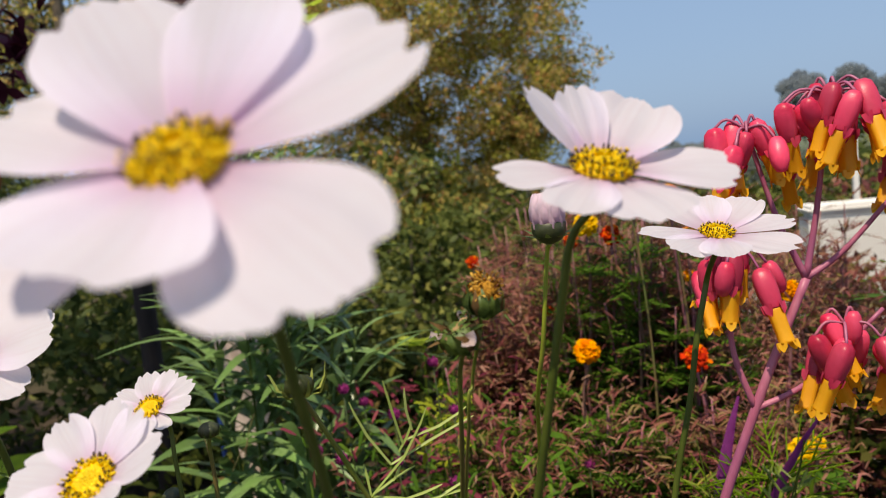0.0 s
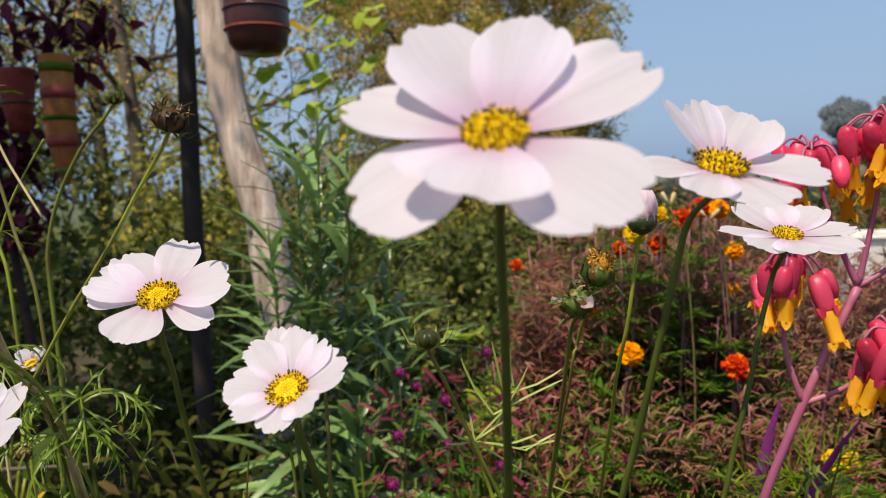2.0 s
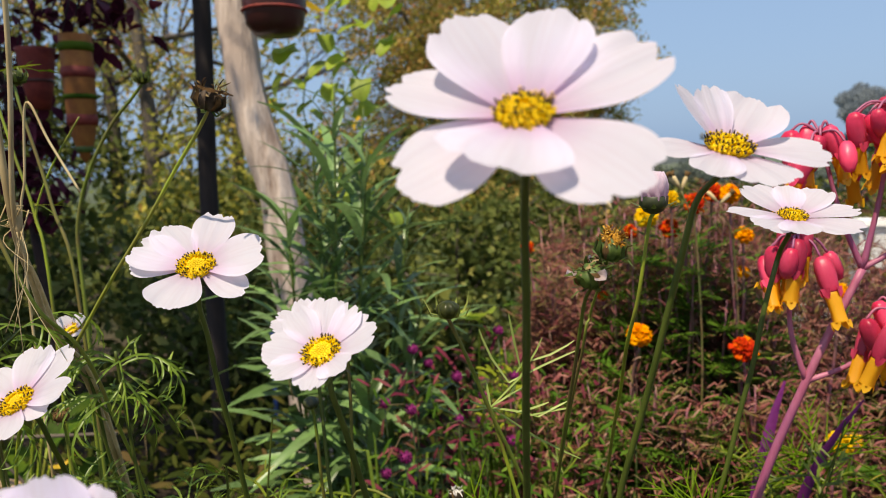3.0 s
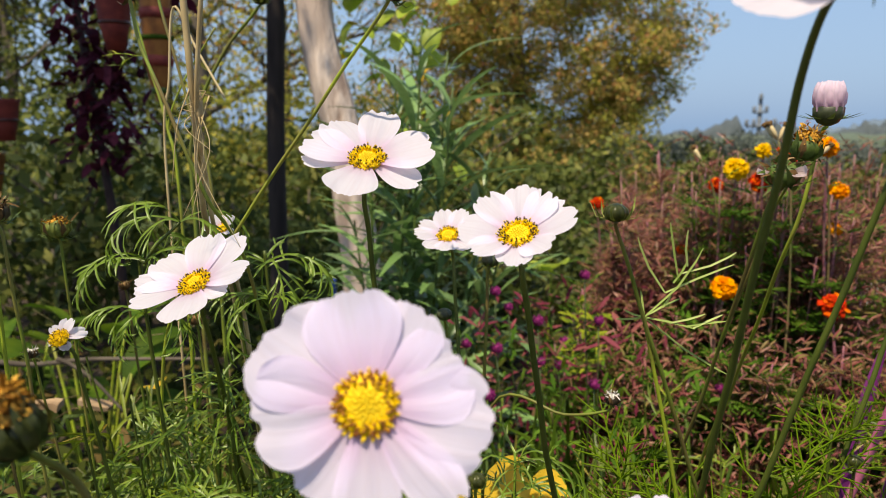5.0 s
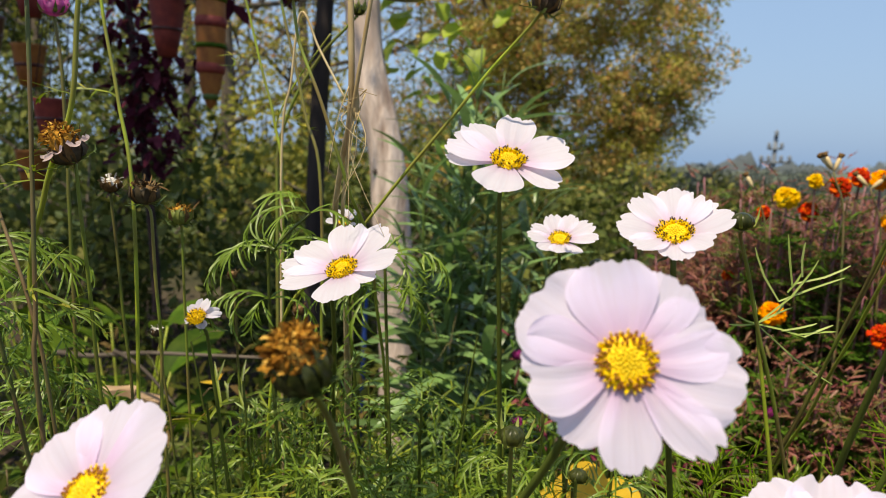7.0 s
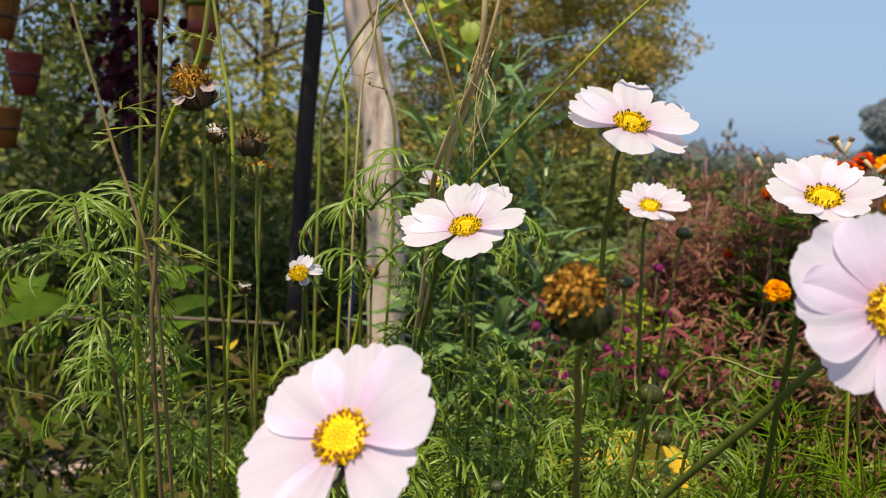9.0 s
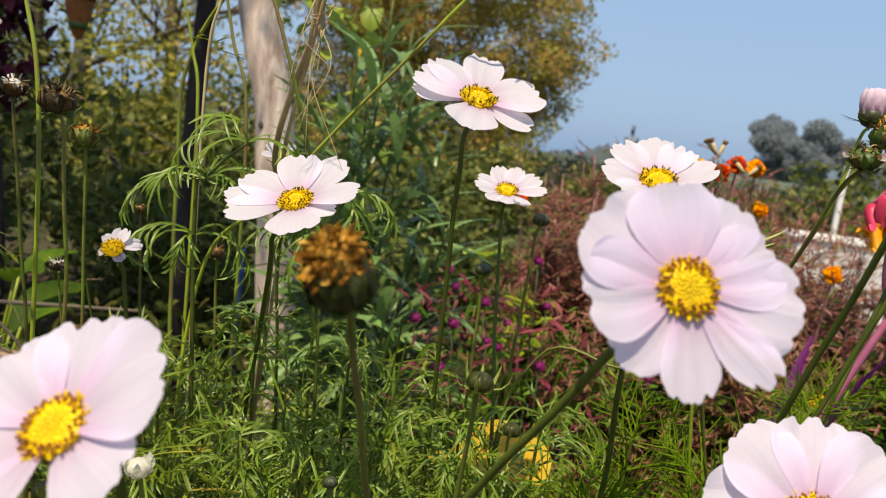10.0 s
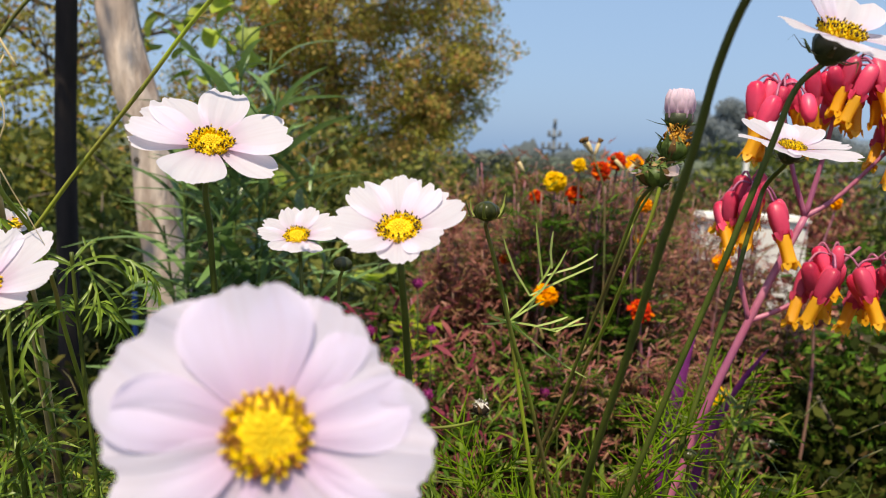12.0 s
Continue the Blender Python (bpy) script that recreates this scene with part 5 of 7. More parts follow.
def forked_shoot():
    """A thin stem whose node carries one tall needle leaf, three side needles and a long drooping one."""
    root = thing("cosmos_shoot", (0.019, 0.367, -0.01), "open forked needle leaves on a green stem", "plant", "cosmos shoots")
    rng = random.Random(8)
    node = Vector((-0.049, 0.283, 0.680))
    under(root, "stem", Acc().tube(smooth_line([(0.019, 0.375, -0.01), (0.0, 0.35, 0.35), (-0.025, 0.315, 0.55), node], 8), 0.0016, 0.0010, 7), M["stem"])
    # each leaf: angle above the horizontal, length, then (place, angle, length) of its side needles
    for angle, ln, sides in ((54, 0.046, ((0.36, 117, 0.032), (0.36, 22, 0.036), (0.58, 100, 0.029), (0.64, 24, 0.028), (0.74, 92, 0.019), (0.50, 62, 0.014))),
                             (-12, 0.026, ((0.50, 18, 0.018), (0.95, 26, 0.016), (0.80, 8, 0.020))),
                             (158, 0.011, ()), (186, 0.014, ()), (100, 0.014, ()), (-38, 0.056, ()), (28, 0.020, ((0.5, 60, 0.008),))):
        a = Acc()

        def needle(p, deg, size):
            r = math.radians(deg)
            d = Vector((math.cos(r), 0.35 * math.cos(r) + rng.uniform(-0.2, 0.2), math.sin(r)))
            bend = Vector((rng.uniform(-0.05, 0.05), 0, rng.uniform(-0.06, 0.03))) * size
            a.ribbon([p, p + d * size * 0.5 + bend, p + d * size * 0.85 + bend * 0.5, p + d * size], [0.0009, 0.0012, 0.0010, 0.0004], (0, -0.8, 0.6), 0.3)
            return d

        d = needle(node, angle, ln)
        for t, deg, size in sides:
            needle(node + d * ln * t, deg, size)
        under(root, "leaf", a, M["needle_pale"])


forked_shoot()
shoot((0.060, 0.370, 0.590), (0.05, 0.42, -0.01), "open forked needle leaves on a green stem", 7, per=6, rise=(0.1, 0.9), length=(0.025, 0.040), needles=True)
spray([(0.186, 0.640, 0.520), (0.180, 0.645, 0.490)], "open forked needle leaves low by the rosy stalk", 15, (0.17, 0.66, -0.01), 7, "stem", (0.05, 0.075), 0.0022, rise=(0.1, 0.8), needles=True)
shoot((-0.47, 0.20, 0.585), (-0.50, 0.28, -0.01), "feathery cosmos leaves on a green stem", 9, per=7)
shoot((-0.41, 0.19, 0.560), (-0.41, 0.28, -0.01), "feathery cosmos leaves on a green stem", 10, per=7)
for i, (x, y, z) in enumerate(((-0.300, 0.270, 0.620), (-0.350, 0.250, 0.580), (-0.245, 0.290, 0.600), (-0.285, 0.225, 0.565), (-0.215, 0.250, 0.560), (-0.330, 0.200, 0.545), (-0.120, 0.300, 0.580), (-0.17, 0.27, 0.575), (-0.255, 0.245, 0.555), (-0.19, 0.30, 0.59))):
    shoot((x, y, z), (x - 0.02, y + 0.07, -0.01), "dense feathery cosmos leaves below the flowers", 40 + i, per=7, gaps=(0.0, 0.022, 0.05))
for i, (x, y, z) in enumerate(((0.030, 0.330, 0.560), (-0.02, 0.30, 0.555), (0.09, 0.33, 0.55), (-0.06, 0.33, 0.565), (0.05, 0.28, 0.535), (-0.09, 0.27, 0.54))):
    shoot((x, y, z), (x - 0.01, y + 0.05, -0.01), "upright needle-leaved cosmos shoot", 70 + i, per=5, rise=(0.3, 1.5), length=(0.030, 0.055), w=0.0016, needles=True, gaps=(0.0, 0.024, 0.05))

# ---- cosmos flowers in their places ----
cosmos((0.0008, 0.100, 0.8165), 0.0325, facing(6, 50), [(-0.0022, 0.1190, 0.804)] + down((-0.0043, 0.1294, 0.79), (-0.0353, 0.2918, 0.45)),
       [(124, 24, 1.06, 0.72, 0.05, -0.05), (74, 26, 0.94, 0.68, 0.05, -0.05), (54, 10, 0.86, 0.50, 0.05, -0.05), (27, 14, 1.10, 0.74, 0.05, -0.05), (-46, 2, 1.08, 0.84, 0.05, -0.05), (-101, 18, 0.83, 0.90, 0.05, -0.05), (-142, 0, 1.05, 0.80, 0.05, -0.05), (160, 8, 1.08, 0.60, 0.05, -0.05)],
       "large white cosmos flower, pink at the heart, on a tall stem", 1, "petal", 0.205, 0.8, 0.0011, stem_mat="stem_mid")
cosmos((0.0555, 0.197, 0.8085), 0.0295, facing(14, 69, -9), down((0.0461, 0.2045, 0.790), (-0.0294, 0.2817, 0.45)),
       [(150, 40, 1.00, 0.56, 0.10, -0.02), (105, 36, 0.95, 0.52, 0.10, -0.02), (58, 28, 1.03, 0.88, 0.08, -0.03), (-2, 8, 1.14, 0.80, 0.05, -0.05), (-66, 3, 0.90, 0.86, 0.02, -0.05), (-116, 3, 0.95, 0.58, 0.02, -0.05), (-160, 6, 1.00, 0.50, 0.04, -0.05)],
       "white cosmos flower turned up to the sky", 2, "petal", 0.265, 0.7, 0.0011, stem_mat="stem_mid")
cosmos((0.104, 0.342, 0.773), 0.034, facing(2, 72, -6), down((0.103, 0.371, 0.750), (0.043, 0.379, 0.45)),
       [(130, 18, 0.97, 0.74, 0.05, -0.05), (89, 18, 0.88, 0.50, 0.05, -0.05), (55, 18, 0.99, 0.60, 0.05, -0.05), (12, 12, 1.00, 0.46, 0.05, -0.05), (-43, 12, 1.05, 0.64, 0.05, -0.05), (-93, 12, 1.00, 0.60, 0.05, -0.05), (-126, 12, 1.06, 0.60, 0.05, -0.05), (-160, 12, 1.10, 0.46, 0.05, -0.05)],
       "white cosmos flower beside the crimson bells", 3, "petal", 0.205, 0.6, 0.0013)
cosmos((-0.178, 0.224, 0.762), 0.032, facing(6, 56, -9), down((-0.184, 0.232, 0.742), (-0.190, 0.318, 0.45)),
       [(95, 12, 1.12, 0.66, 0.05, -0.05), (26, 12, 1.03, 1.04, 0.05, -0.05), (-20, 3, 0.96, 0.50, 0.05, -0.05), (-90, 12, 0.98, 0.80, 0.05, -0.05), (-170, 4, 1.02, 0.50, 0.05, -0.05), (176, 12, 1.04, 0.76, 0.05, -0.05), (144, 13, 1.03, 0.66, 0.05, -0.05)],
       "white cosmos flower with a wide open face", 4, "petal", 0.26, 0.5, 0.0012)
cosmos((-0.250, 0.184, 0.704), 0.029, facing(-4, 56, 6), down((-0.272, 0.215, 0.682), (-0.345, 0.36, 0.45)),
       [(156, 12, 1.18, 0.66, 0.05, -0.05), (104, 12, 1.13, 0.76, 0.05, -0.05), (64, 12, 1.13, 0.72, 0.05, -0.05), (9, 12, 1.08, 0.52, 0.05, -0.05), (-16, 4, 0.74, 0.40, 0.05, -0.05), (-71, 12, 0.98, 0.82, 0.05, -0.05), (-155, 12, 1.12, 0.60, 0.05, -0.05), (-176, 11, 1.20, 0.46, 0.05, -0.05)],
       "white cosmos flower leaning to one side", 5, "petal", 0.26, 0.55, 0.0012)
cosmos((-0.093, 0.180, 0.735), 0.0245, facing(4, 56, 6), down((-0.092, 0.186, 0.717), (-0.079, 0.298, 0.45)),
       [(91, 19, 1.05, 0.64, 0.05, -0.05), (57, 19, 0.95, 0.62, 0.05, -0.05), (19, 19, 1.00, 0.90, 0.05, -0.05), (-50, 19, 0.80, 0.60, 0.05, -0.05), (-90, 17, 0.88, 0.58, 0.05, -0.05), (-140, 19, 0.90, 0.66, 0.05, -0.05), (176, 19, 1.00, 0.74, 0.05, -0.05), (129, 19, 1.06, 0.58, 0.05, -0.05)],
       "white cosmos flower with frilled petal tips", 6, "petal", 0.30, 0.42, 0.0012, frill=0.095)
cosmos((-0.163, 0.302, 0.715), 0.022, facing(6, 58), down((-0.165, 0.317, 0.70), (-0.140, 0.300, 0.45)),
       [(111, 18, 0.98, 0.58, 0.05, -0.05), (73, 18, 0.98, 0.52, 0.05, -0.05), (33, 18, 1.07, 0.60, 0.05, -0.05), (-6, 18, 1.12, 0.50, 0.05, -0.05), (-44, 9, 0.87, 0.36, 0.05, -0.05), (-83, 18, 0.86, 0.62, 0.05, -0.05), (-125, 18, 0.86, 0.46, 0.05, -0.05), (-170, 18, 0.94, 0.54, 0.05, -0.05), (156, 18, 0.94, 0.48, 0.05, -0.05)],
       "small white cosmos flower behind the larger ones", 7, "petal", 0.29, 0.4, 0.0010)
cosmos((-0.099, 0.053, 0.713), 0.0278, facing(12, 24), down((-0.112, 0.066, 0.692), (-0.229, 0.206, 0.45)),
       [(148, 8, 1.06, 0.94, 0.03, -0.03), (104, 8, 0.96, 0.80, 0.03, -0.03), (70, 7, 0.91, 0.76, 0.03, -0.03), (24, 6, 0.88, 0.76, 0.03, -0.03), (-8, 5, 1.05, 0.84, 0.02, -0.03), (-44, 2, 1.10, 0.44, 0.05, -0.03), (-86, 2, 0.99, 0.52, 0.05, -0.03), (-128, -4, 0.90, 0.58, 0.05, -0.05), (-172, 8, 0.96, 0.86, 0.08, -0.02)],
       "pale lilac-white cosmos flower facing outwards", 8, "petal_lilac", 0.275, 0.40, 0.0012, frill=0.06)
cosmos((-0.236, 0.012, 0.666), 0.029, facing(8, 48, 24), down((-0.236, 0.036, 0.645), (-0.262, 0.16, 0.40)),
       [(77, 12, 0.98, 0.78, 0.05, -0.05), (16, 12, 1.00, 1.04, 0.05, -0.05), (-50, 4, 0.87, 0.66, 0.05, -0.05), (-122, 12, 1.01, 0.50, 0.05, -0.05), (-173, 12, 1.02, 0.88, 0.05, -0.05), (126, 12, 0.96, 0.82, 0.05, -0.05)],
       "pale lilac-white cosmos flower low in the bed", 9, "petal_lilac", 0.28, 0.38, 0.0013)
cosmos((-0.036, 0.108, 0.635), 0.035, facing(-4, 38), down((-0.038, 0.130, 0.607), (-0.06, 0.22, 0.38)), None, "pale lilac-white cosmos flower close to the soil", 10, "petal_lilac", 0.26, 0.34, 0.0013, count=8, elev=16, width=0.8)
cosmos((-0.291, 0.261, 0.719), 0.0115, facing(10, 60), down((-0.292, 0.266, 0.711), (-0.30, 0.33, 0.45)), None, "small half-open white cosmos flower", 11, "petal", 0.38, 0.3, 0.0009, count=6, elev=32, width=0.6)


# ---- buds and seed heads ----
def bud(at, size, stem, label, seed, sepals=8, flat=0.8, sepal_len=1.5, mat="bud", stem_r=0.0009, scales=0, scale_mat="bud_scale"):
    root = thing("cosmos_bud", stem[-1], label, "bud", "cosmos buds")
    at = Vector(at)
    r = size * 0.5
    rng = random.Random(seed)
    under(root, "bud_head", Acc().revolve([(r * 0.25, -r * flat), (r * 0.75, -r * flat * 0.72), (r, -0.1 * r), (r * 0.9, r * flat * 0.45), (r * 0.5, r * flat * 0.85), (r * 0.12, r * flat), (0, r * flat * 0.97)], at, sides=32, ribs=8, rib=0.08), M[mat])
    for i in range(sepals):
        a = i * 2 * math.pi / sepals + rng.uniform(-0.2, 0.2)
        d = Vector((math.cos(a), math.sin(a), 0))
        ln = r * sepal_len * rng.uniform(0.8, 1.2)
        b = at + d * r * 0.5 + Vector((0, 0, -r * flat * 0.8))
        under(root, "sepal", Acc().ribbon([b, b + d * ln * 0.5 + Vector((0, 0, 0.10 * ln)), b + d * ln * 0.72 + Vector((0, 0, ln * rng.uniform(0.3, 0.6))), b + d * ln * 0.80 + Vector((0, 0, ln * rng.uniform(0.6, 1.15)))], [r * 0.34, r * 0.34, r * 0.26, r * 0.03], fold=0.3), M["bud_scale" if sepal_len > 1 else "sepal"])
    for i in range(scales):
        a = i * 2.4 + rng.uniform(-0.2, 0.2)
        d = Vector((math.cos(a), math.sin(a), 0))
        lv = -0.5 + 0.9 * i / scales
        b = at + d * r * 0.85 + Vector((0, 0, r * flat * lv))
        under(root, "scale", Acc().ribbon([b, b + d * r * 0.28 + Vector((0, 0, r * 0.45)), b + d * r * rng.uniform(-0.2, 0.4) + Vector((0, 0, r * rng.uniform(0.8, 1.3)))], [r * 0.5, r * 0.55, r * 0.08], tuple(d), 0.3), M[scale_mat])
    stem_part(root, [at + Vector((0, 0, -r * flat))] + list(stem), stem_r, stem_r * 1.6, M["stem_olive"])
    return root


bud((-0.063, 0.257, 0.737), 0.0115, down((-0.063, 0.262, 0.728), (0.019, 0.367, 0.45)), "round green cosmos bud with spreading sepals", 1, sepal_len=2.0)
bud((-0.153, 0.163, 0.642), 0.0112, down((-0.154, 0.166, 0.634), (-0.17, 0.24, 0.40)), "glossy dark green closed cosmos bud", 2, sepal_len=2.0)
bud((-0.138, 0.279, 0.576), 0.0112, down((-0.139, 0.281, 0.568), (-0.14, 0.30, 0.30)), "glossy dark green closed cosmos bud", 3, sepal_len=1.4)
bud((-0.172, 0.321, 0.662), 0.0100, down((-0.172, 0.323, 0.654), (-0.175, 0.36, 0.40)), "dark purple-green cosmos bud streaked white", 4, sepal_len=0.7, mat="sepal_dark")
bud((-0.140, 0.312, 0.700), 0.0100, down((-0.142, 0.314, 0.69), (-0.15, 0.33, 0.45)), "dark cosmos bud beside the small flower", 5, sepal_len=0.8, mat="sepal_dark")
bud((0.074, 0.372, 0.578), 0.0095, down((0.074, 0.374, 0.57), (0.07, 0.40, 0.30)), "small green cosmos bud low on the stem", 6, sepal_len=1.8)
bud((-0.389, 0.463, 0.891), 0.0130, [(-0.400, 0.463, 0.876), (-0.43, 0.46, 0.845), (-0.465, 0.46, 0.78), (-0.47, 0.46, 0.70), (-0.46, 0.46, 0.4), (-0.45, 0.46, -0.01)], "yellow-green scaly cosmos bud on an arching stem", 7, sepal_len=1.2, scales=14, stem_r=0.0013)
bud((-0.377, 0.322, 0.875), 0.0120, [(-0.377, 0.321, 0.866), (-0.356, 0.32, 0.79), (-0.340, 0.32, 0.714), (-0.345, 0.33, 0.4), (-0.35, 0.34, -0.01)], "green cosmos bud on a tall straight stem", 8, sepal_len=1.0, scales=10)
bud((-0.293, 0.140, 0.584), 0.0110, down((-0.293, 0.142, 0.576), (-0.30, 0.20, 0.35)), "white bud just opening, low in the foliage", 9, sepal_len=0.6, mat="petal_cream", scales=13, scale_mat="petal_cream")
bud((-0.225, 0.205, 0.560), 0.0080, down((-0.225, 0.208, 0.553), (-0.23, 0.25, 0.3)), "tiny dark cosmos bud in the foliage", 10, sepal_len=0.6, mat="sepal_dark")
bud((-0.20, 0.30, 0.545), 0.0085, down((-0.20, 0.303, 0.538), (-0.2, 0.33, 0.3)), "tiny dark cosmos bud in the foliage", 11, sepal_len=0.6, mat="sepal_dark")
bud((-0.488, 0.227, 0.848), 0.0160, [(-0.488, 0.229, 0.836), (-0.486, 0.232, 0.78), (-0.49, 0.24, 0.62), (-0.49, 0.25, 0.3), (-0.49, 0.26, -0.01)], "magenta cosmos bud about to open on a tall stem", 12, sepal_len=0.9, mat="petal_magenta", scales=12, scale_mat="petal_magenta", stem_r=0.0010)


def pink_bud():
    at = Vector((0.033, 0.310, 0.787))
    stem = [Vector(p) for p in ((0.031, 0.314, 0.772), (0.0255, 0.318, 0.735), (0.019, 0.336, 0.70), (0.0056, 0.415, 0.60), (-0.0144, 0.52, 0.45), (-0.05, 0.70, -0.01))]
    root = thing("cosmos_bud", stem[-1], "pale pink cosmos bud with folded petals", "bud", "cosmos buds")
    under(root, "cup", Acc().revolve([(0.0014, -0.009), (0.0045, -0.0075), (0.0068, -0.004), (0.0070, 0.0), (0.005, 0.001)], at, sides=14, ribs=8, rib=0.05), M["sepal_dark"])
    under(root, "bud_core", Acc().revolve([(0.0050, -0.002), (0.0072, 0.002), (0.0074, 0.006), (0.0060, 0.0100), (0.0035, 0.0125), (0.0, 0.0130)], at, sides=18, ribs=9, rib=0.07), M["petal_pink"])
    for i in range(9):
        a = i * 2 * math.pi / 9
        ob = part("petal", petal_acc(0.0145, 0.0078, 0.30, -0.02, 300 + i, 0.25, 0.09), M["petal_pink"], root)
        ob.matrix_parent_inverse = Matrix.Translation(-Vector(root.location))
        ob.matrix_basis = Matrix.Translation(at + Vector((0, 0, -0.002))) @ Matrix.Rotation(a, 4, "Z") @ Matrix.Translation((0, 0.0066 + 0.0004 * (i % 2), 0)) @ Matrix.Rotation(radians(84 + 4 * (i % 2)), 4, "X")
    for i in range(8):
        a = i * 0.785
        d = Vector((math.cos(a), math.sin(a), 0))
        b = at + d * 0.005 + Vector((0, 0, -0.006))
        under(root, "sepal", Acc().ribbon([b, b + d * 0.006 + Vector((0, 0, 0.001)), b + d * 0.012 + Vector((0, 0, 0.003))], [0.0028, 0.0022, 0.0003], fold=0.2), M["sepal"])
    stem_part(root, [at + Vector((0, 0, -0.009))] + stem, 0.0009, 0.0013, M["stem"])


pink_bud()


def seed_head(at, size, stem, label, seed, top="dead", cup="husk", strands=46, petals=0, petal_mat="petal_dry", tall=1.0, stem_r=0.0010, axis=(0, 0, 1), stem_mat="stem_olive"):
    """A spent flower: a round husk of incurved brown bracts, a crumpled tuft of dry florets or seeds, some withered petals, green sepals below."""
    root = thing("spent_cosmos_head", stem[-1], label, "seed head", "spent cosmos heads")
    at = Vector(at)
    ax = Vector(axis).normalized()
    q = ax.to_track_quat("Z", "Y")
    r = size * (0.5 if cup == "bud" else 0.43)
    rng = random.Random(seed)
    gold = top == "dead_gold"
    under(root, "cup", Acc().revolve([(r * 0.22, -r * 0.92), (r * 0.62, -r * 0.78), (r * 0.90, -r * 0.38), (r * 0.90, r * 0.05), (r * 0.62, r * 0.32), (r * 0.2, r * 0.36)], at, ax, 16, 0.22, 8, 0.10, seed), M[cup])
    tuft = Acc()
    height = (1.55 if gold else 0.75) * tall
    for i in range(strands):
        u, a = math.sqrt(rng.random()), rng.uniform(0, 6.28)
        hh = rng.uniform(0.15, 1.0) * height * (1 - 0.35 * u * u)
        p = at + q @ Vector((math.cos(a) * u * r * 0.80, math.sin(a) * u * r * 0.80, hh * r))
        d = (q @ Vector((math.cos(a) * u, math.sin(a) * u, rng.uniform(-0.1, 1.1))) + Vector((rng.uniform(-0.6, 0.6), rng.uniform(-0.6, 0.6), rng.uniform(-0.4, 0.4)))).normalized()
        e = Vector((rng.uniform(-1, 1), rng.uniform(-1, 1), rng.uniform(-0.8, 0.6))).normalized()
        s = r * (rng.uniform(0.16, 0.42) if gold else rng.uniform(0.25, 0.70))
        wd = r * rng.uniform(0.07, 0.20)
        tuft.ribbon([p, p + d * s * 0.5, p + d * s * 0.85 + e * s * 0.25, p + d * s * 0.9 + e * s * 0.6], [wd * 0.5, wd, wd * 0.9, wd * 0.3], tuple(e), rng.uniform(-0.9, 0.9))
    tuft.revolve([(r * 0.72, 0.0), (r * 0.60, r * height * 0.40), (r * 0.35, r * height * 0.65), (0.0, r * height * 0.72)], at, ax, 12, 0.5, 0, 0, seed + 3)
    under(root, "tuft", tuft, M[top])
    for i in range(13):
        a = i * 2 * math.pi / 13 + rng.uniform(-0.15, 0.15)
        d = q @ Vector((math.cos(a), math.sin(a), 0))
        c = q @ Vector((-math.sin(a), math.cos(a), 0)) * rng.uniform(-0.3, 0.3) * r
        ln = rng.uniform(0.7, 1.25)
        pts = [at + d * r * 0.55 - ax * r * 0.82, at + d * r * 1.02 - ax * r * 0.30, at + d * r * 1.00 + ax * r * 0.30 * ln + c * 0.5, at + d * r * (rng.uniform(0.5, 1.7) if cup != "bud" else rng.uniform(0.7, 0.95)) + ax * r * rng.uniform(0.35, 0.95) * ln + c * 1.6]
        under(root, "bract", Acc().ribbon(pts, [r * 0.30, r * 0.48, r * 0.26, r * 0.04], tuple(d), rng.uniform(-0.5, 0.6)), M["dead" if i % 3 == 0 and cup != "bud" else cup])
    for i in range(7):
        a = i * 0.9 + rng.uniform(-0.2, 0.2)
        d = q @ Vector((math.cos(a), math.sin(a), 0))
        b = at + d * r * 0.4 - ax * r * 0.85
        under(root, "sepal", Acc().ribbon([b, b + d * r * 0.5 - ax * r * rng.uniform(-0.1, 0.25), b + d * r * rng.uniform(0.8, 1.2) + ax * r * rng.uniform(-0.3, 0.4), b + d * r * rng.uniform(1.2, 1.6) + ax * r * rng.uniform(-0.2, 0.7)], [r * 0.30, r * 0.30, r * 0.20, r * 0.03], fold=0.25), M["sepal" if cup != "dead" else "husk"])
    for i in range(petals):
        a = i * 6.28 / petals + rng.uniform(-0.4, 0.4)
        ob = part("petal", petal_acc(r * rng.uniform(0.75, 1.2), r * rng.uniform(0.6, 0.9), 0.5, rng.uniform(-0.6, -0.2), seed * 77 + i, 0.3, 0.12), M[petal_mat], root)
        ob.matrix_parent_inverse = Matrix.Translation(-Vector(root.location))
        ob.matrix_basis = Matrix.Translation(at) @ q.to_matrix().to_4x4() @ Matrix.Rotation(a, 4, "Z") @ Matrix.Translation((0, r * 0.6, 0)) @ Matrix.Rotation(radians(rng.uniform(-15, 35)), 4, "X") @ Matrix.Rotation(rng.uniform(-0.5, 0.5), 4, "Y")
    stem_part(root, [at - ax * r * 0.85] + list(stem), stem_r * 0.8, stem_r * 1.15, M[stem_mat])
    return root


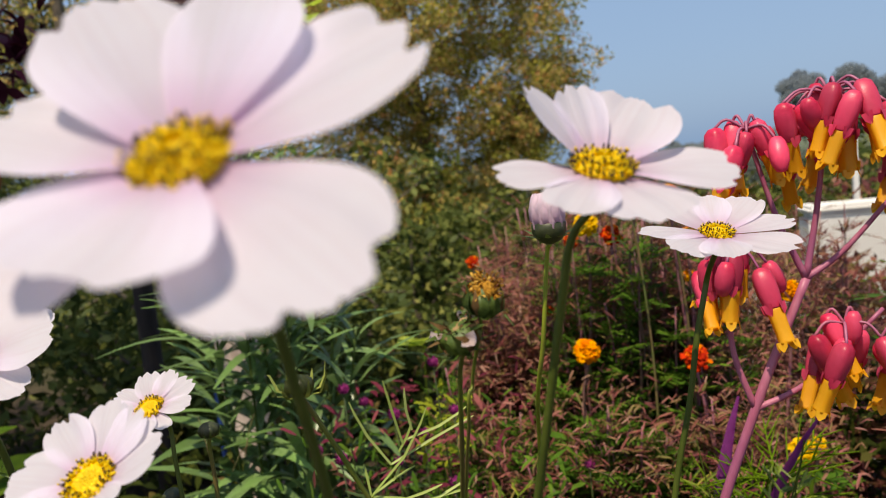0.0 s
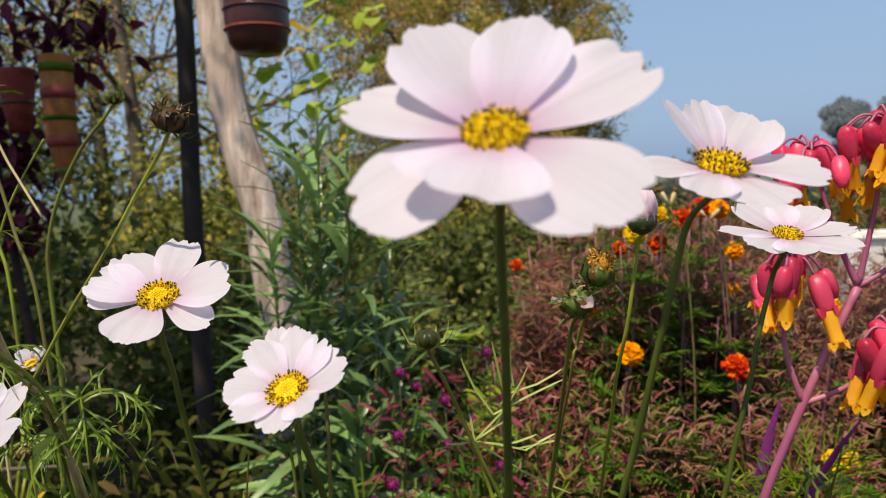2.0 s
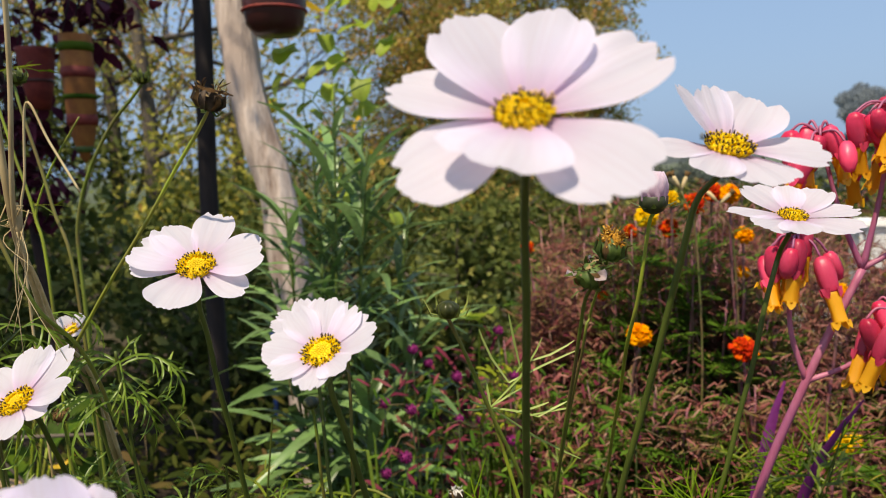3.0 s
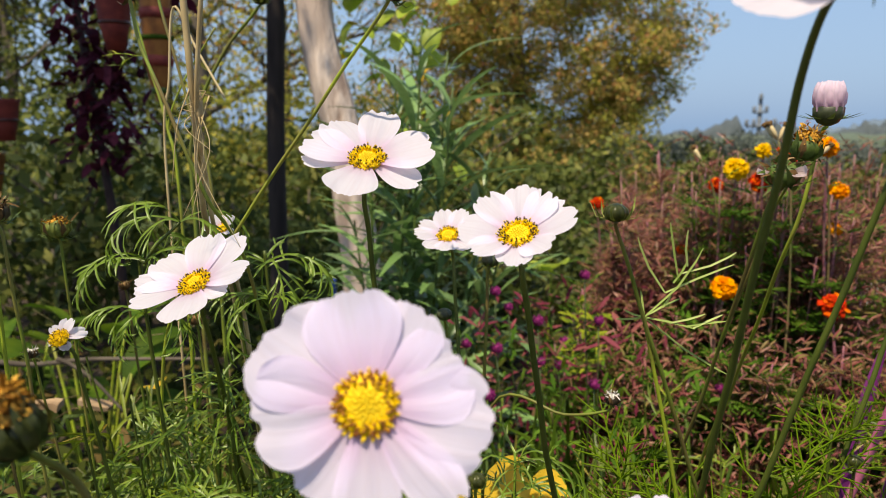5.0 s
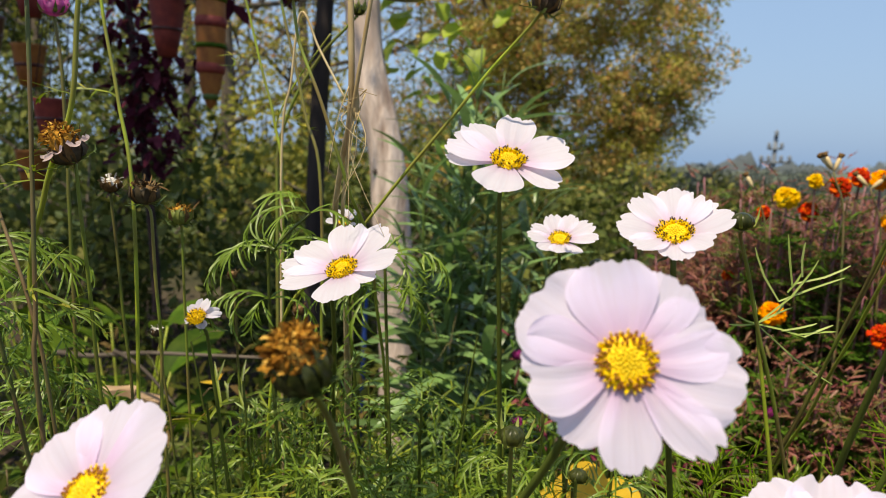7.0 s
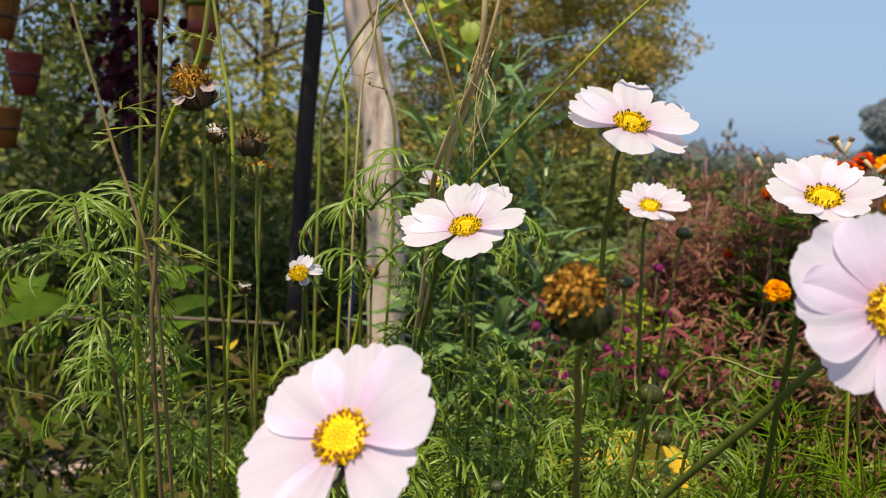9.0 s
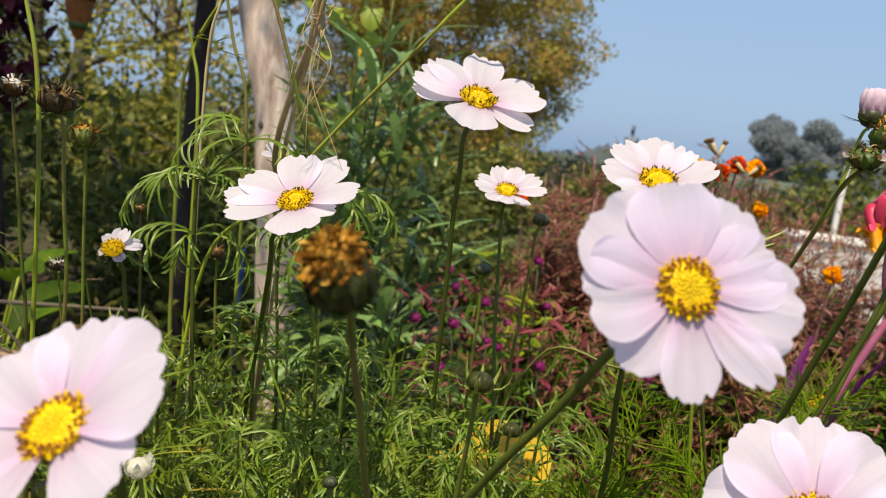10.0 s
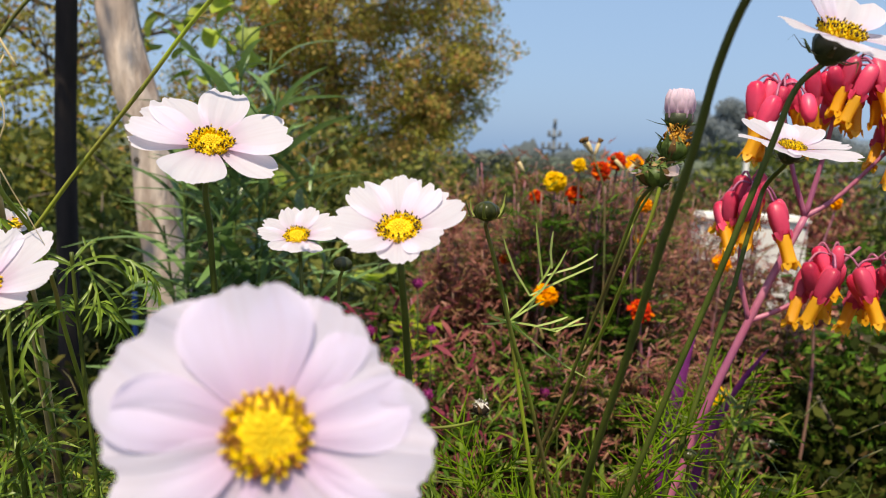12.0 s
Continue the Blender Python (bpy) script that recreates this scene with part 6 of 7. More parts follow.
seed_head((-0.178, 0.027, 0.707), 0.0155, down((-0.178, 0.042, 0.688), (-0.166, 0.154, 0.45)), "spent cosmos head with an orange-brown withered tuft", 1, "dead_gold", "bud", 520, 0, "petal_dry", 1.0, 0.0012, (-0.38, -0.35, 1))
seed_head((-0.163, 0.222, 0.841), 0.0165, [(-0.169, 0.225, 0.831), (-0.205, 0.236, 0.795), (-0.285, 0.243, 0.700), (-0.33, 0.25, 0.640), (-0.345, 0.26, 0.45), (-0.35, 0.28, -0.01)], "dry dark seed head on a long slanting stem", 2, "dead", "husk", 36, 0, "petal_dry", 1.1, 0.0010, (0.35, 0, 1), "stem")
seed_head((-0.292, 0.200, 0.846), 0.0165, [(-0.290, 0.20, 0.835), (-0.286, 0.20, 0.816), (-0.273, 0.20, 0.786), (-0.262, 0.21, 0.744), (-0.264, 0.25, 0.69), (-0.275, 0.31, 0.5), (-0.29, 0.36, -0.01)], "dry brown seed head on a green stem", 3, "dead", "dead", 55, 0, "petal_dry", 1.0, 0.0010, (-0.2, 0, 1))
seed_head((-0.370, 0.179, 0.736), 0.0175, down((-0.368, 0.181, 0.724), (-0.375, 0.21, 0.45)), "dry brown cosmos seed head with splayed seeds", 4, "dead", "husk", 55)
seed_head((-0.390, 0.175, 0.740), 0.0125, down((-0.391, 0.176, 0.730), (-0.383, 0.20, 0.45)), "withered bud with a pale tip", 5, "fluff", "dead", 26, 0, "petal_dry", 1.0, 0.0009, (0.2, -0.3, 1))
seed_head((-0.408, 0.251, 0.717), 0.0190, down((-0.408, 0.253, 0.706), (-0.42, 0.28, 0.45)), "small dry brown seed head with a pale greenish cup", 6, "dead_gold", "bud_scale", 90, tall=0.5)
cosmos((-0.344, 0.189, 0.667), 0.0120, facing(25, 38, 10), down((-0.343, 0.198, 0.655), (-0.345, 0.25, 0.40)),
       [(58, 24, 1.0, 0.75, 0.25, -0.2), (10, 5, 1.1, 0.6, 0.3, -0.3), (112, 40, 0.7, 0.5, 0.3, -0.2), (-60, -10, 0.6, 0.5, 0.3, -0.4), (190, 10, 0.6, 0.35, 0.3, -0.4)],
       "ragged white flower losing its petals", 27, "petal", 0.42, 0.8, 0.0009, frill=0.12)
seed_head((-0.391, 0.210, 0.648), 0.0085, down((-0.391, 0.212, 0.641), (-0.39, 0.25, 0.40)), "small grey-white fluffy seed head", 8, "fluff", "husk", 36, 0, "petal_dry", 1.0, 0.0008)
seed_head((-0.368, 0.127, 0.758), 0.0185, down((-0.366, 0.130, 0.746), (-0.385, 0.18, 0.45)), "spent cosmos head with mauve withered petals", 9, "dead_gold", "husk", 220, 6, "petal_dry", 1.15, 0.0010, (-0.25, -0.30, 0.8))
seed_head((-0.345, 0.300, 0.650), 0.0110, down((-0.345, 0.302, 0.641), (-0.35, 0.33, 0.40)), "dry dark brown seed head low in the leaves", 10, "dead", "dead", 40)
seed_head((-0.395, 0.290, 0.672), 0.0080, down((-0.395, 0.292, 0.666), (-0.40, 0.32, 0.40)), "tiny dry brown seed head", 11, "dead", "dead", 30)
seed_head((0.0145, 0.242, 0.769), 0.0150, [(0.012, 0.246, 0.757), (0.004, 0.260, 0.735), (-0.004, 0.272, 0.70), (-0.052, 0.400, 0.45), (-0.12, 0.6, -0.01)], "spent cosmos head with a ball of golden florets", 12, "dead_gold", "sepal", 150, 0, "petal_dry", 0.9, 0.0007, (0.25, 0, 1))
seed_head((0.006, 0.236, 0.759), 0.0165, down((0.003, 0.247, 0.745), (-0.052, 0.396, 0.45)), "green spent cosmos head with one withered hanging petal", 14, "dead", "sepal", 20, 3, "petal_dry", 0.7, 0.0010, (-0.2, -0.35, 0.8))
seed_head((-0.061, 0.254, 0.645), 0.0085, [(-0.064, 0.256, 0.637), (-0.085, 0.262, 0.630), (-0.13, 0.28, 0.622), (-0.15, 0.30, 0.5), (-0.15, 0.32, -0.01)], "small grey fluffy seed head", 13, "fluff", "husk", 36, 0, "petal_dry", 1.1, 0.0008)


def plain_stem(name, pts, r0, r1, mat, label, twigs=0, seed=0):
    root = thing(name, pts[-1], label, "plant", "tall stems")
    line = smooth_line(pts, 8)
    under(root, "stalk", Acc().tube(line, r0 * 0.75, r1 * 0.7, 8), M[mat])
    rng = random.Random(seed)
    for i in range(twigs):
        p = line[int((0.15 + 0.5 * i / max(1, twigs)) * len(line))]
        a = Acc()
        feather_leaf(a, p, (rng.choice((-1, 1)), rng.uniform(-0.6, 0.3), rng.uniform(0.1, 0.7)), rng.uniform(0.025, 0.05), rng, 0.0015, 2, 0.5)
        under(root, "leaf", a, M["feather"])
    return root


plain_stem("tall_cosmos_plant", [(-0.412, 0.190, 0.90), (-0.410, 0.190, 0.842), (-0.399, 0.190, 0.787), (-0.388, 0.190, 0.711), (-0.395, 0.20, 0.45), (-0.40, 0.22, -0.01)], 0.0011, 0.0018, "stem", "tall green cosmos stem", 2, 1)
plain_stem("tall_cosmos_plant", [(-0.350, 0.130, 0.90), (-0.362, 0.130, 0.827), (-0.368, 0.130, 0.778), (-0.389, 0.132, 0.735), (-0.41, 0.14, 0.66), (-0.42, 0.17, 0.4), (-0.42, 0.2, -0.01)], 0.0014, 0.0024, "stem", "tall bent green cosmos stem", 3, 2)
plain_stem("tall_cosmos_plant", [(-0.384, 0.120, 0.88), (-0.382, 0.120, 0.805), (-0.383, 0.120, 0.683), (-0.385, 0.122, 0.631), (-0.39, 0.15, 0.4), (-0.40, 0.19, -0.01)], 0.0012, 0.0019, "stem_brown", "stout brownish cosmos stem", 2, 3)
plain_stem("tall_cosmos_plant", [(-0.450, 0.120, 0.86), (-0.435, 0.120, 0.806), (-0.409, 0.120, 0.736), (-0.388, 0.121, 0.682), (-0.385, 0.13, 0.62), (-0.39, 0.16, 0.4), (-0.39, 0.2, -0.01)], 0.0009, 0.0016, "stem_brown", "leaning brownish cosmos stem", 3, 4)
plain_stem("tall_cosmos_plant", [(-0.445, 0.345, 0.93), (-0.426, 0.346, 0.876), (-0.411, 0.346, 0.825), (-0.398, 0.346, 0.781), (-0.390, 0.346, 0.714), (-0.39, 0.35, 0.4), (-0.39, 0.36, -0.01)], 0.0011, 0.0020, "stem", "branching green cosmos stem", 3, 5)
plain_stem("tall_cosmos_plant", [(-0.351, 0.346, 0.849), (-0.379, 0.346, 0.815), (-0.394, 0.346, 0.790), (-0.398, 0.346, 0.775)], 0.0008, 0.0011, "stem", "thin green side branch of a cosmos stem")
plain_stem("dry_stalk", [(-0.313, 0.300, 0.798), (-0.333, 0.300, 0.830), (-0.348, 0.300, 0.855), (-0.355, 0.300, 0.81), (-0.362, 0.30, 0.74), (-0.36, 0.31, 0.4), (-0.36, 0.32, -0.01)], 0.0010, 0.0013, "straw", "dry straw-coloured stalk bent over at the top")


def straw_bundle():
    root = thing("straw_bundle", (-0.49, 0.67, -0.01), "two dry straw stalks caught together, with fraying fibres", "dry stalks")
    knot = Vector((-0.252, 0.194, 0.788))
    low = Vector((-0.287, 0.243, 0.722))
    foot = Vector((-0.49, 0.67, -0.01))
    # each stalk: its top, its shift at the knot and at the lower end, its thickness
    for top, at_knot, at_low, r in (((-0.258, 0.186, 0.93), (-0.0012, 0, 0), (0, 0, 0), 0.0019), ((-0.226, 0.178, 0.92), (0.0012, -0.001, 0), (0.004, 0.002, -0.004), 0.0013)):
        k, e = knot + Vector(at_knot), low + Vector(at_low)
        under(root, "stalk", Acc().tube(smooth_line([top, Vector(top).lerp(k, 0.5) + Vector((0.0015, 0, 0)), k, k.lerp(e, 0.5) + Vector((-0.001, 0, 0)), e, e + Vector((-0.012, 0.038, -0.05)), Vector((-0.352, 0.395, 0.45)), foot], 6), r * 0.8, r, 8), M["straw"])
    rng = random.Random(4)
    under(root, "knot", Acc().revolve([(0.0008, -0.008), (0.0016, -0.004), (0.0020, 0.0), (0.0016, 0.004), (0.0008, 0.008)], knot + Vector((0.001, 0.001, 0)), sides=10, wobble=0.3), M["straw"])
    for i in range(12):
        p = knot + Vector((rng.uniform(-0.004, 0.006), rng.uniform(-0.003, 0.004), rng.uniform(-0.006, 0.008)))
        ln = rng.uniform(0.02, 0.075)
        pts = [p, p + Vector((rng.uniform(-0.006, 0.012), rng.uniform(-0.008, 0.004), -ln * 0.4)), p + Vector((rng.uniform(-0.008, 0.014), rng.uniform(-0.01, 0.004), -ln))]
        if i < 5:
            pts = [p, p + Vector((rng.uniform(-0.005, 0.006), -0.003, rng.uniform(-0.002, 0.004))), p + Vector((rng.uniform(-0.010, 0.014), -0.004, rng.uniform(-0.004, 0.006)))]
        under(root, "fibre", Acc().tube(smooth_line(pts, 4), 0.00034, 0.00014, 4), M["straw"])


straw_bundle()


# ---- crimson bells ----
def bell_meshes():
    cal = Acc().revolve([(0.0, 0.0008), (0.0030, 0.0), (0.0050, -0.0026), (0.0058, -0.0075), (0.0058, -0.0130), (0.0052, -0.0180), (0.0047, -0.0215), (0.0044, -0.0222)], (0, 0, 0), sides=16, ribs=4, rib=0.08)
    cor = Acc().revolve([(0.0040, -0.0190), (0.0044, -0.0240), (0.0041, -0.0300), (0.0040, -0.0350), (0.0043, -0.0400), (0.0045, -0.0412)], (0, 0, 0), sides=16, ribs=4, rib=0.10)
    for k in range(4):
        a = k * math.pi / 2
        d = Vector((math.cos(a), math.sin(a), 0))
        cal.ribbon([d * 0.0049 + Vector((0, 0, -0.0195)), d * 0.0050 + Vector((0, 0, -0.0235)), d * 0.0046 + Vector((0, 0, -0.0262))], [0.0060, 0.0046, 0.0006], tuple(d), 0.25)
        cor.ribbon([d * 0.0042 + Vector((0, 0, -0.0400)), d * 0.0048 + Vector((0, 0, -0.0430)), d * 0.0058 + Vector((0, 0, -0.0452))], [0.0060, 0.0050, 0.0010], tuple(d), 0.15)
    return cal.mesh("calyx", M["bell"]), cor.mesh("corolla", M["corolla"])


BELL_CAL, BELL_COR = bell_meshes()
BUD_CAL = Acc().revolve([(0.0, 0.0008), (0.0030, 0.0), (0.0046, -0.0030), (0.0054, -0.0085), (0.0050, -0.0140), (0.0030, -0.0190), (0.0, -0.0205)], (0, 0, 0), sides=14, ribs=4, rib=0.05).mesh("calyx", M["bell"])


def kalanchoe():
    root = thing("bell_flower_plant", (0.03, 0.52, -0.01), "succulent with rosy stalks and hanging crimson and yellow bells", "plant")
    fork = Vector((0.174, 0.475, 0.726))
    low = Vector((0.140, 0.472, 0.645))
    under(root, "stalk", Acc().tube(smooth_line([(0.03, 0.52, -0.01), (0.062, 0.49, 0.33), (0.106, 0.475, 0.540), low, fork], 8), 0.0038, 0.0026, 10), M["kal_stem"])
    arms = [(fork, (0.183, 0.475, 0.775), (0.188, 0.47, 0.826)), (fork, (0.158, 0.47, 0.765), (0.142, 0.465, 0.822)), (fork, (0.198, 0.475, 0.744), (0.236, 0.47, 0.790)),
            (low, (0.128, 0.47, 0.690), (0.131, 0.468, 0.752)), (low, (0.172, 0.472, 0.662), (0.214, 0.47, 0.706))]
    for p, q, r in arms:
        under(root, "branch", Acc().tube(smooth_line([p, q, r], 6), 0.0022, 0.0012, 8), M["kal_stem"])
    clusters = [((0.142, 0.462, 0.826), 9, 0.020), ((0.189, 0.468, 0.842), 14, 0.024), ((0.240, 0.47, 0.812), 9, 0.022), ((0.131, 0.468, 0.755), 10, 0.019), ((0.190, 0.462, 0.706), 8, 0.019), ((0.228, 0.47, 0.704), 7, 0.018)]
    rng = random.Random(12)
    for (x, y, z), n, r in clusters:
        c = Vector((x, y, z))
        for i in range(n):
            a = i * 2.4 + rng.uniform(-0.3, 0.3)
            u = math.sqrt((i + 0.4) / n)
            p = c + Vector((math.cos(a) * r * u * 1.25, math.sin(a) * r * u, -0.014 * u * u + rng.uniform(-0.012, 0.004)))
            under(root, "flower_stalk", Acc().tube(smooth_line([c + Vector((0, 0, -0.006)), c.lerp(p, 0.6) + Vector((0, 0, 0.003)), p], 4), 0.0009, 0.0009, 5), M["kal_stem"])
            tilt = Euler((-math.sin(a) * u * -0.35 + rng.uniform(-0.15, 0.15), -math.cos(a) * u * 0.45 + rng.uniform(-0.3, 0.3), a)).to_matrix().to_4x4()
            s = rng.uniform(0.92, 1.12)
            shut = rng.random() < 0.28
            ob = new("bell", BUD_CAL if shut else BELL_CAL)
            ob.parent = root
            ob.matrix_parent_inverse = Matrix.Translation(-Vector(root.location))
            ob.matrix_basis = Matrix.Translation(p) @ tilt @ Matrix.Scale(s, 4)
            if not shut:
                co = new("corolla", BELL_COR)
                co.parent = ob


kalanchoe()


def violet_leaves(at, n, seed):
    root = thing("violet_strap_plant", at, "upright violet strap-leaved plant", "plant", "violet strap plants")
    rng = random.Random(seed)
    for i in range(n):
        a = rng.uniform(0, 6.28)
        place_leaf(root, PURPLE[i % 2], Vector(at) + Vector((rng.uniform(-0.02, 0.02), rng.uniform(-0.02, 0.02), 0.0)), (math.cos(a) * 0.28, math.sin(a) * 0.28, 1), rng.uniform(-0.6, 0.6), rng.uniform(0.9, 1.4))


violet_leaves((0.118, 0.63, 0.37), 1, 1)
violet_leaves((0.145, 0.66, 0.34), 1, 2)


# ---- marigolds and dusky plants ----
def marigold_head(kind, seed, r=0.019):
    rng = random.Random(seed)
    a = Acc()
    for ring, (n, el, rr) in enumerate(((15, 0.0, 1.0), (14, 0.35, 0.94), (13, 0.70, 0.80), (11, 1.0, 0.62), (8, 1.25, 0.42), (5, 1.45, 0.20))):
        for i in range(n):
            an = i * 2 * math.pi / n + ring * 0.3 + rng.uniform(-0.22, 0.22)
            d = Vector((math.cos(an), math.sin(an), 0))
            c = Vector((-d.y, d.x, 0)) * r * rng.uniform(-0.14, 0.14)
            e = el + rng.uniform(-0.3, 0.3)
            reach = r * rr * rng.uniform(0.82, 1.12)
            p0 = d * r * 0.12
            tip = d * reach * math.cos(e * 0.5) + Vector((0, 0, r * 0.80 * math.sin(e))) + c
            mid = p0.lerp(tip, 0.6) + Vector((0, 0, r * rng.uniform(0.02, 0.18)))
            w = r * rng.uniform(0.34, 0.58)
            a.ribbon([p0, mid, tip, tip + d * r * 0.07 + Vector((0, 0, -r * rng.uniform(0.0, 0.22)))], [w * 0.4, w, w * 1.15, w * 0.6], (d.x * 0.3 + rng.uniform(-0.4, 0.4), d.y * 0.3 + rng.uniform(-0.4, 0.4), 1), rng.uniform(-0.7, 0.7))
    return a.mesh("head", M[kind])


HEADS = {k: [marigold_head(k, i) for i in range(2)] for k in ("mari_orange", "mari_red", "mari_yellow")}
HEAD_CUP = Acc().revolve([(0.002, -0.020), (0.0055, -0.017), (0.0075, -0.006), (0.0070, 0.001), (0.003, 0.002)], (0, 0, 0), sides=10, ribs=5, rib=0.05).mesh("cup", M["sepal"])


def pinnate(acc, p, d, length, rng, pairs=5, w=0.3):
    d = Vector(d).normalized()
    p = Vector(p)
    side = d.cross(Vector((0, 0, 1)))
    side = side.normalized() if side.length > 1e-4 else Vector((1, 0, 0))
    for k in range(pairs):
        b = p + d * length * (0.25 + 0.65 * k / pairs) + Vector((0, 0, -0.12 * length * (k / pairs) ** 2))
        for s in (-1, 1):
            ln = length * rng.uniform(0.28, 0.42) * (1 - 0.4 * k / pairs)
            e = (side * s + d * 0.6 + Vector((0, 0, rng.uniform(-0.3, 0.25)))).normalized()
            acc.ribbon([b, b + e * ln * 0.5, b + e * ln], [ln * 0.12, ln * w, ln * 0.05], (rng.uniform(-0.3, 0.3), rng.uniform(-0.3, 0.3), 1))
    acc.ribbon([p, p + d * length * 0.6, p + d * length], [length * 0.02, length * 0.04, length * 0.03])


def marigold(head, kind, foot, label, seed, s=1.0, leaves=9, leaf="mari_leaf", stem_mat="dusky_stem"):
    root = thing("marigold", foot, label, "flower", "marigolds")
    rng = random.Random(seed)
    head = Vector(head)
    line = smooth_line([head + Vector((0, 0, -0.018 * s)), head.lerp(Vector(foot), 0.15) + Vector((rng.uniform(-0.012, 0.012), 0.004, 0)), head.lerp(Vector(foot), 0.45) + Vector((rng.uniform(-0.035, 0.035), 0.01, 0)), foot], 8)
    under(root, "stem", Acc().tube(line, 0.0016, 0.0028, 6), M[stem_mat])
    for nm, me in (("head", HEADS[kind][seed % 2]), ("cup", HEAD_CUP)):
        ob = new(nm, me)
        ob.parent = root
        ob.matrix_parent_inverse = Matrix.Translation(-Vector(foot))
        if nm == "head":
            ob["kind"] = "stuff"
        ob.matrix_basis = Matrix.Translation(head) @ Euler((radians(rng.uniform(35, 75)), radians(rng.uniform(-22, 22)), 0)).to_matrix().to_4x4() @ Matrix.Scale(s, 4)
    a = Acc()
    for i in range(leaves):
        p = line[rng.randrange(4, len(line) - 4)]
        an = rng.uniform(0, 6.28)
        pinnate(a, p, (math.cos(an), math.sin(an), rng.uniform(-0.1, 0.6)), rng.uniform(0.05, 0.085), rng)
    under(root, "leaves", a, M[leaf])


MARI = [((-0.20, 1.38, 0.634), "mari_red", 0.85), ((0.025, 0.90, 0.571), "mari_orange", 1.05), ((0.156, 0.90, 0.557), "mari_red", 1.10), ((0.262, 0.86, 0.452), "mari_yellow", 0.95),
        ((0.122, 0.97, 0.760), "mari_red", 0.9), ((0.143, 0.95, 0.757), "mari_orange", 0.85), ((0.068, 0.97, 0.752), "mari_yellow", 0.7), ((0.035, 0.97, 0.726), "mari_yellow", 1.05),
        ((0.098, 0.96, 0.745), "mari_red", 1.0), ((0.163, 0.97, 0.699), "mari_orange", 0.85), ((0.283, 0.97, 0.620), "mari_orange", 0.9), ((0.165, 0.98, 0.646), "mari_orange", 0.6),
        ((0.067, 0.99, 0.708), "mari_red", 0.9), ((0.012, 1.02, 0.70), "mari_red", 0.7),
        ((0.434, 0.97, 0.713), "mari_orange", 0.6), ((-0.03, 1.03, 0.60), "mari_red", 0.55), ((0.297, 0.93, 0.43), "mari_yellow", 0.7)]
WORD = {"mari_red": "deep red and orange", "mari_orange": "bright orange", "mari_yellow": "golden yellow"}
for i, (p, kind, s) in enumerate(MARI):
    marigold(p, kind, (p[0] + 0.02 * math.sin(i * 3), p[1] + 0.03, -0.01), WORD[kind] + " marigold among purple-leaved stems", i, s * 0.78)


def dusky_plant(foot, h, seed, label, leaf="dusky", n=216):
    root = thing("dusky_plant", foot, label, "plant", "purple-leaved plants")
    rng = random.Random(seed)
    stems, leaves = Acc(), Acc()
    foot = Vector(foot)
    for k in range(4):
        tip = foot + Vector((rng.uniform(-0.09, 0.09), rng.uniform(-0.07, 0.07), h * rng.uniform(0.75, 1.0)))
        line = smooth_line([foot, foot.lerp(tip, 0.5) + Vector((rng.uniform(-0.015, 0.015), 0, 0)), tip], 7)
        stems.tube(line, 0.0027, 0.0011, 5)
        for i in range(n // 4):
            p = line[int((0.30 + 0.70 * rng.random() ** 0.8) * (len(line) - 1))]
            an = rng.uniform(0, 6.28)
            pinnate(leaves, p, (math.cos(an), math.sin(an), rng.uniform(-0.2, 0.9)), rng.uniform(0.03, 0.065), rng, 5, 0.19)
        for i in range(7):
            an = i * 0.9 + rng.uniform(-0.3, 0.3)
            pinnate(leaves, line[-1 - i % 4], (math.cos(an), math.sin(an), rng.uniform(0.2, 1.4)), rng.uniform(0.03, 0.055), rng, 5, 0.17)
    under(root, "stem_frame", stems, M["dusky_stem"])
    tagged(under(root, "leafage", leaves, M[leaf]), kind="stuff")


rd = random.Random(19)
for i in range(140):
    x = rd.uniform(-0.16, 0.50)
    y = rd.uniform(0.80, 1.45)
    h = 0.645 + 0.13 * min(1, (y - 0.80) / 0.35) + rd.uniform(-0.20, 0.07) + 0.04 * (y > 1.15) - 0.24 * max(0, (-x - 0.02) / 0.14) - 0.20 * max(0, (x - 0.28) / 0.2)
    h = min(h + 0.03 * (y > 1.1), 0.785 + 0.02 * rd.random())
    if x > 0.24 and y < 1.25:
        continue
    h -= 0.22 * max(0, (x - 0.14) / 0.12) * (y < 1.25)
    if y < 0.96 and -0.06 < x < 0.24:
        h = min(h, 0.53)
    green = rd.random() < 0.16 or (y < 0.92 and rd.random() < 0.25) or (x > 0.18 and rd.random() < 0.2)
    dusky_plant((x, y, -0.01), h if not (y < 0.86) else h * 0.72, 100 + i, "ferny green marigold plant without flowers" if green else "bushy plant with dusky purple-green divided leaves", "mari_leaf" if green else "dusky")


for i, (x, y, h) in enumerate(((0.35, 1.30, 0.66), (0.41, 1.45, 0.63), (0.47, 1.60, 0.60), (0.42, 1.75, 0.63), (0.36, 2.0, 0.66), (0.50, 2.1, 0.62), (0.45, 2.4, 0.64), (0.57, 2.35, 0.62), (0.30, 1.75, 0.66), (0.33, 2.4, 0.66), (0.20, 1.65, 0.70), (0.20, 2.0, 0.70))):
    dusky_plant((x, y, -0.01), h, 300 + i, "bushy plant with dusky purple-green divided leaves")


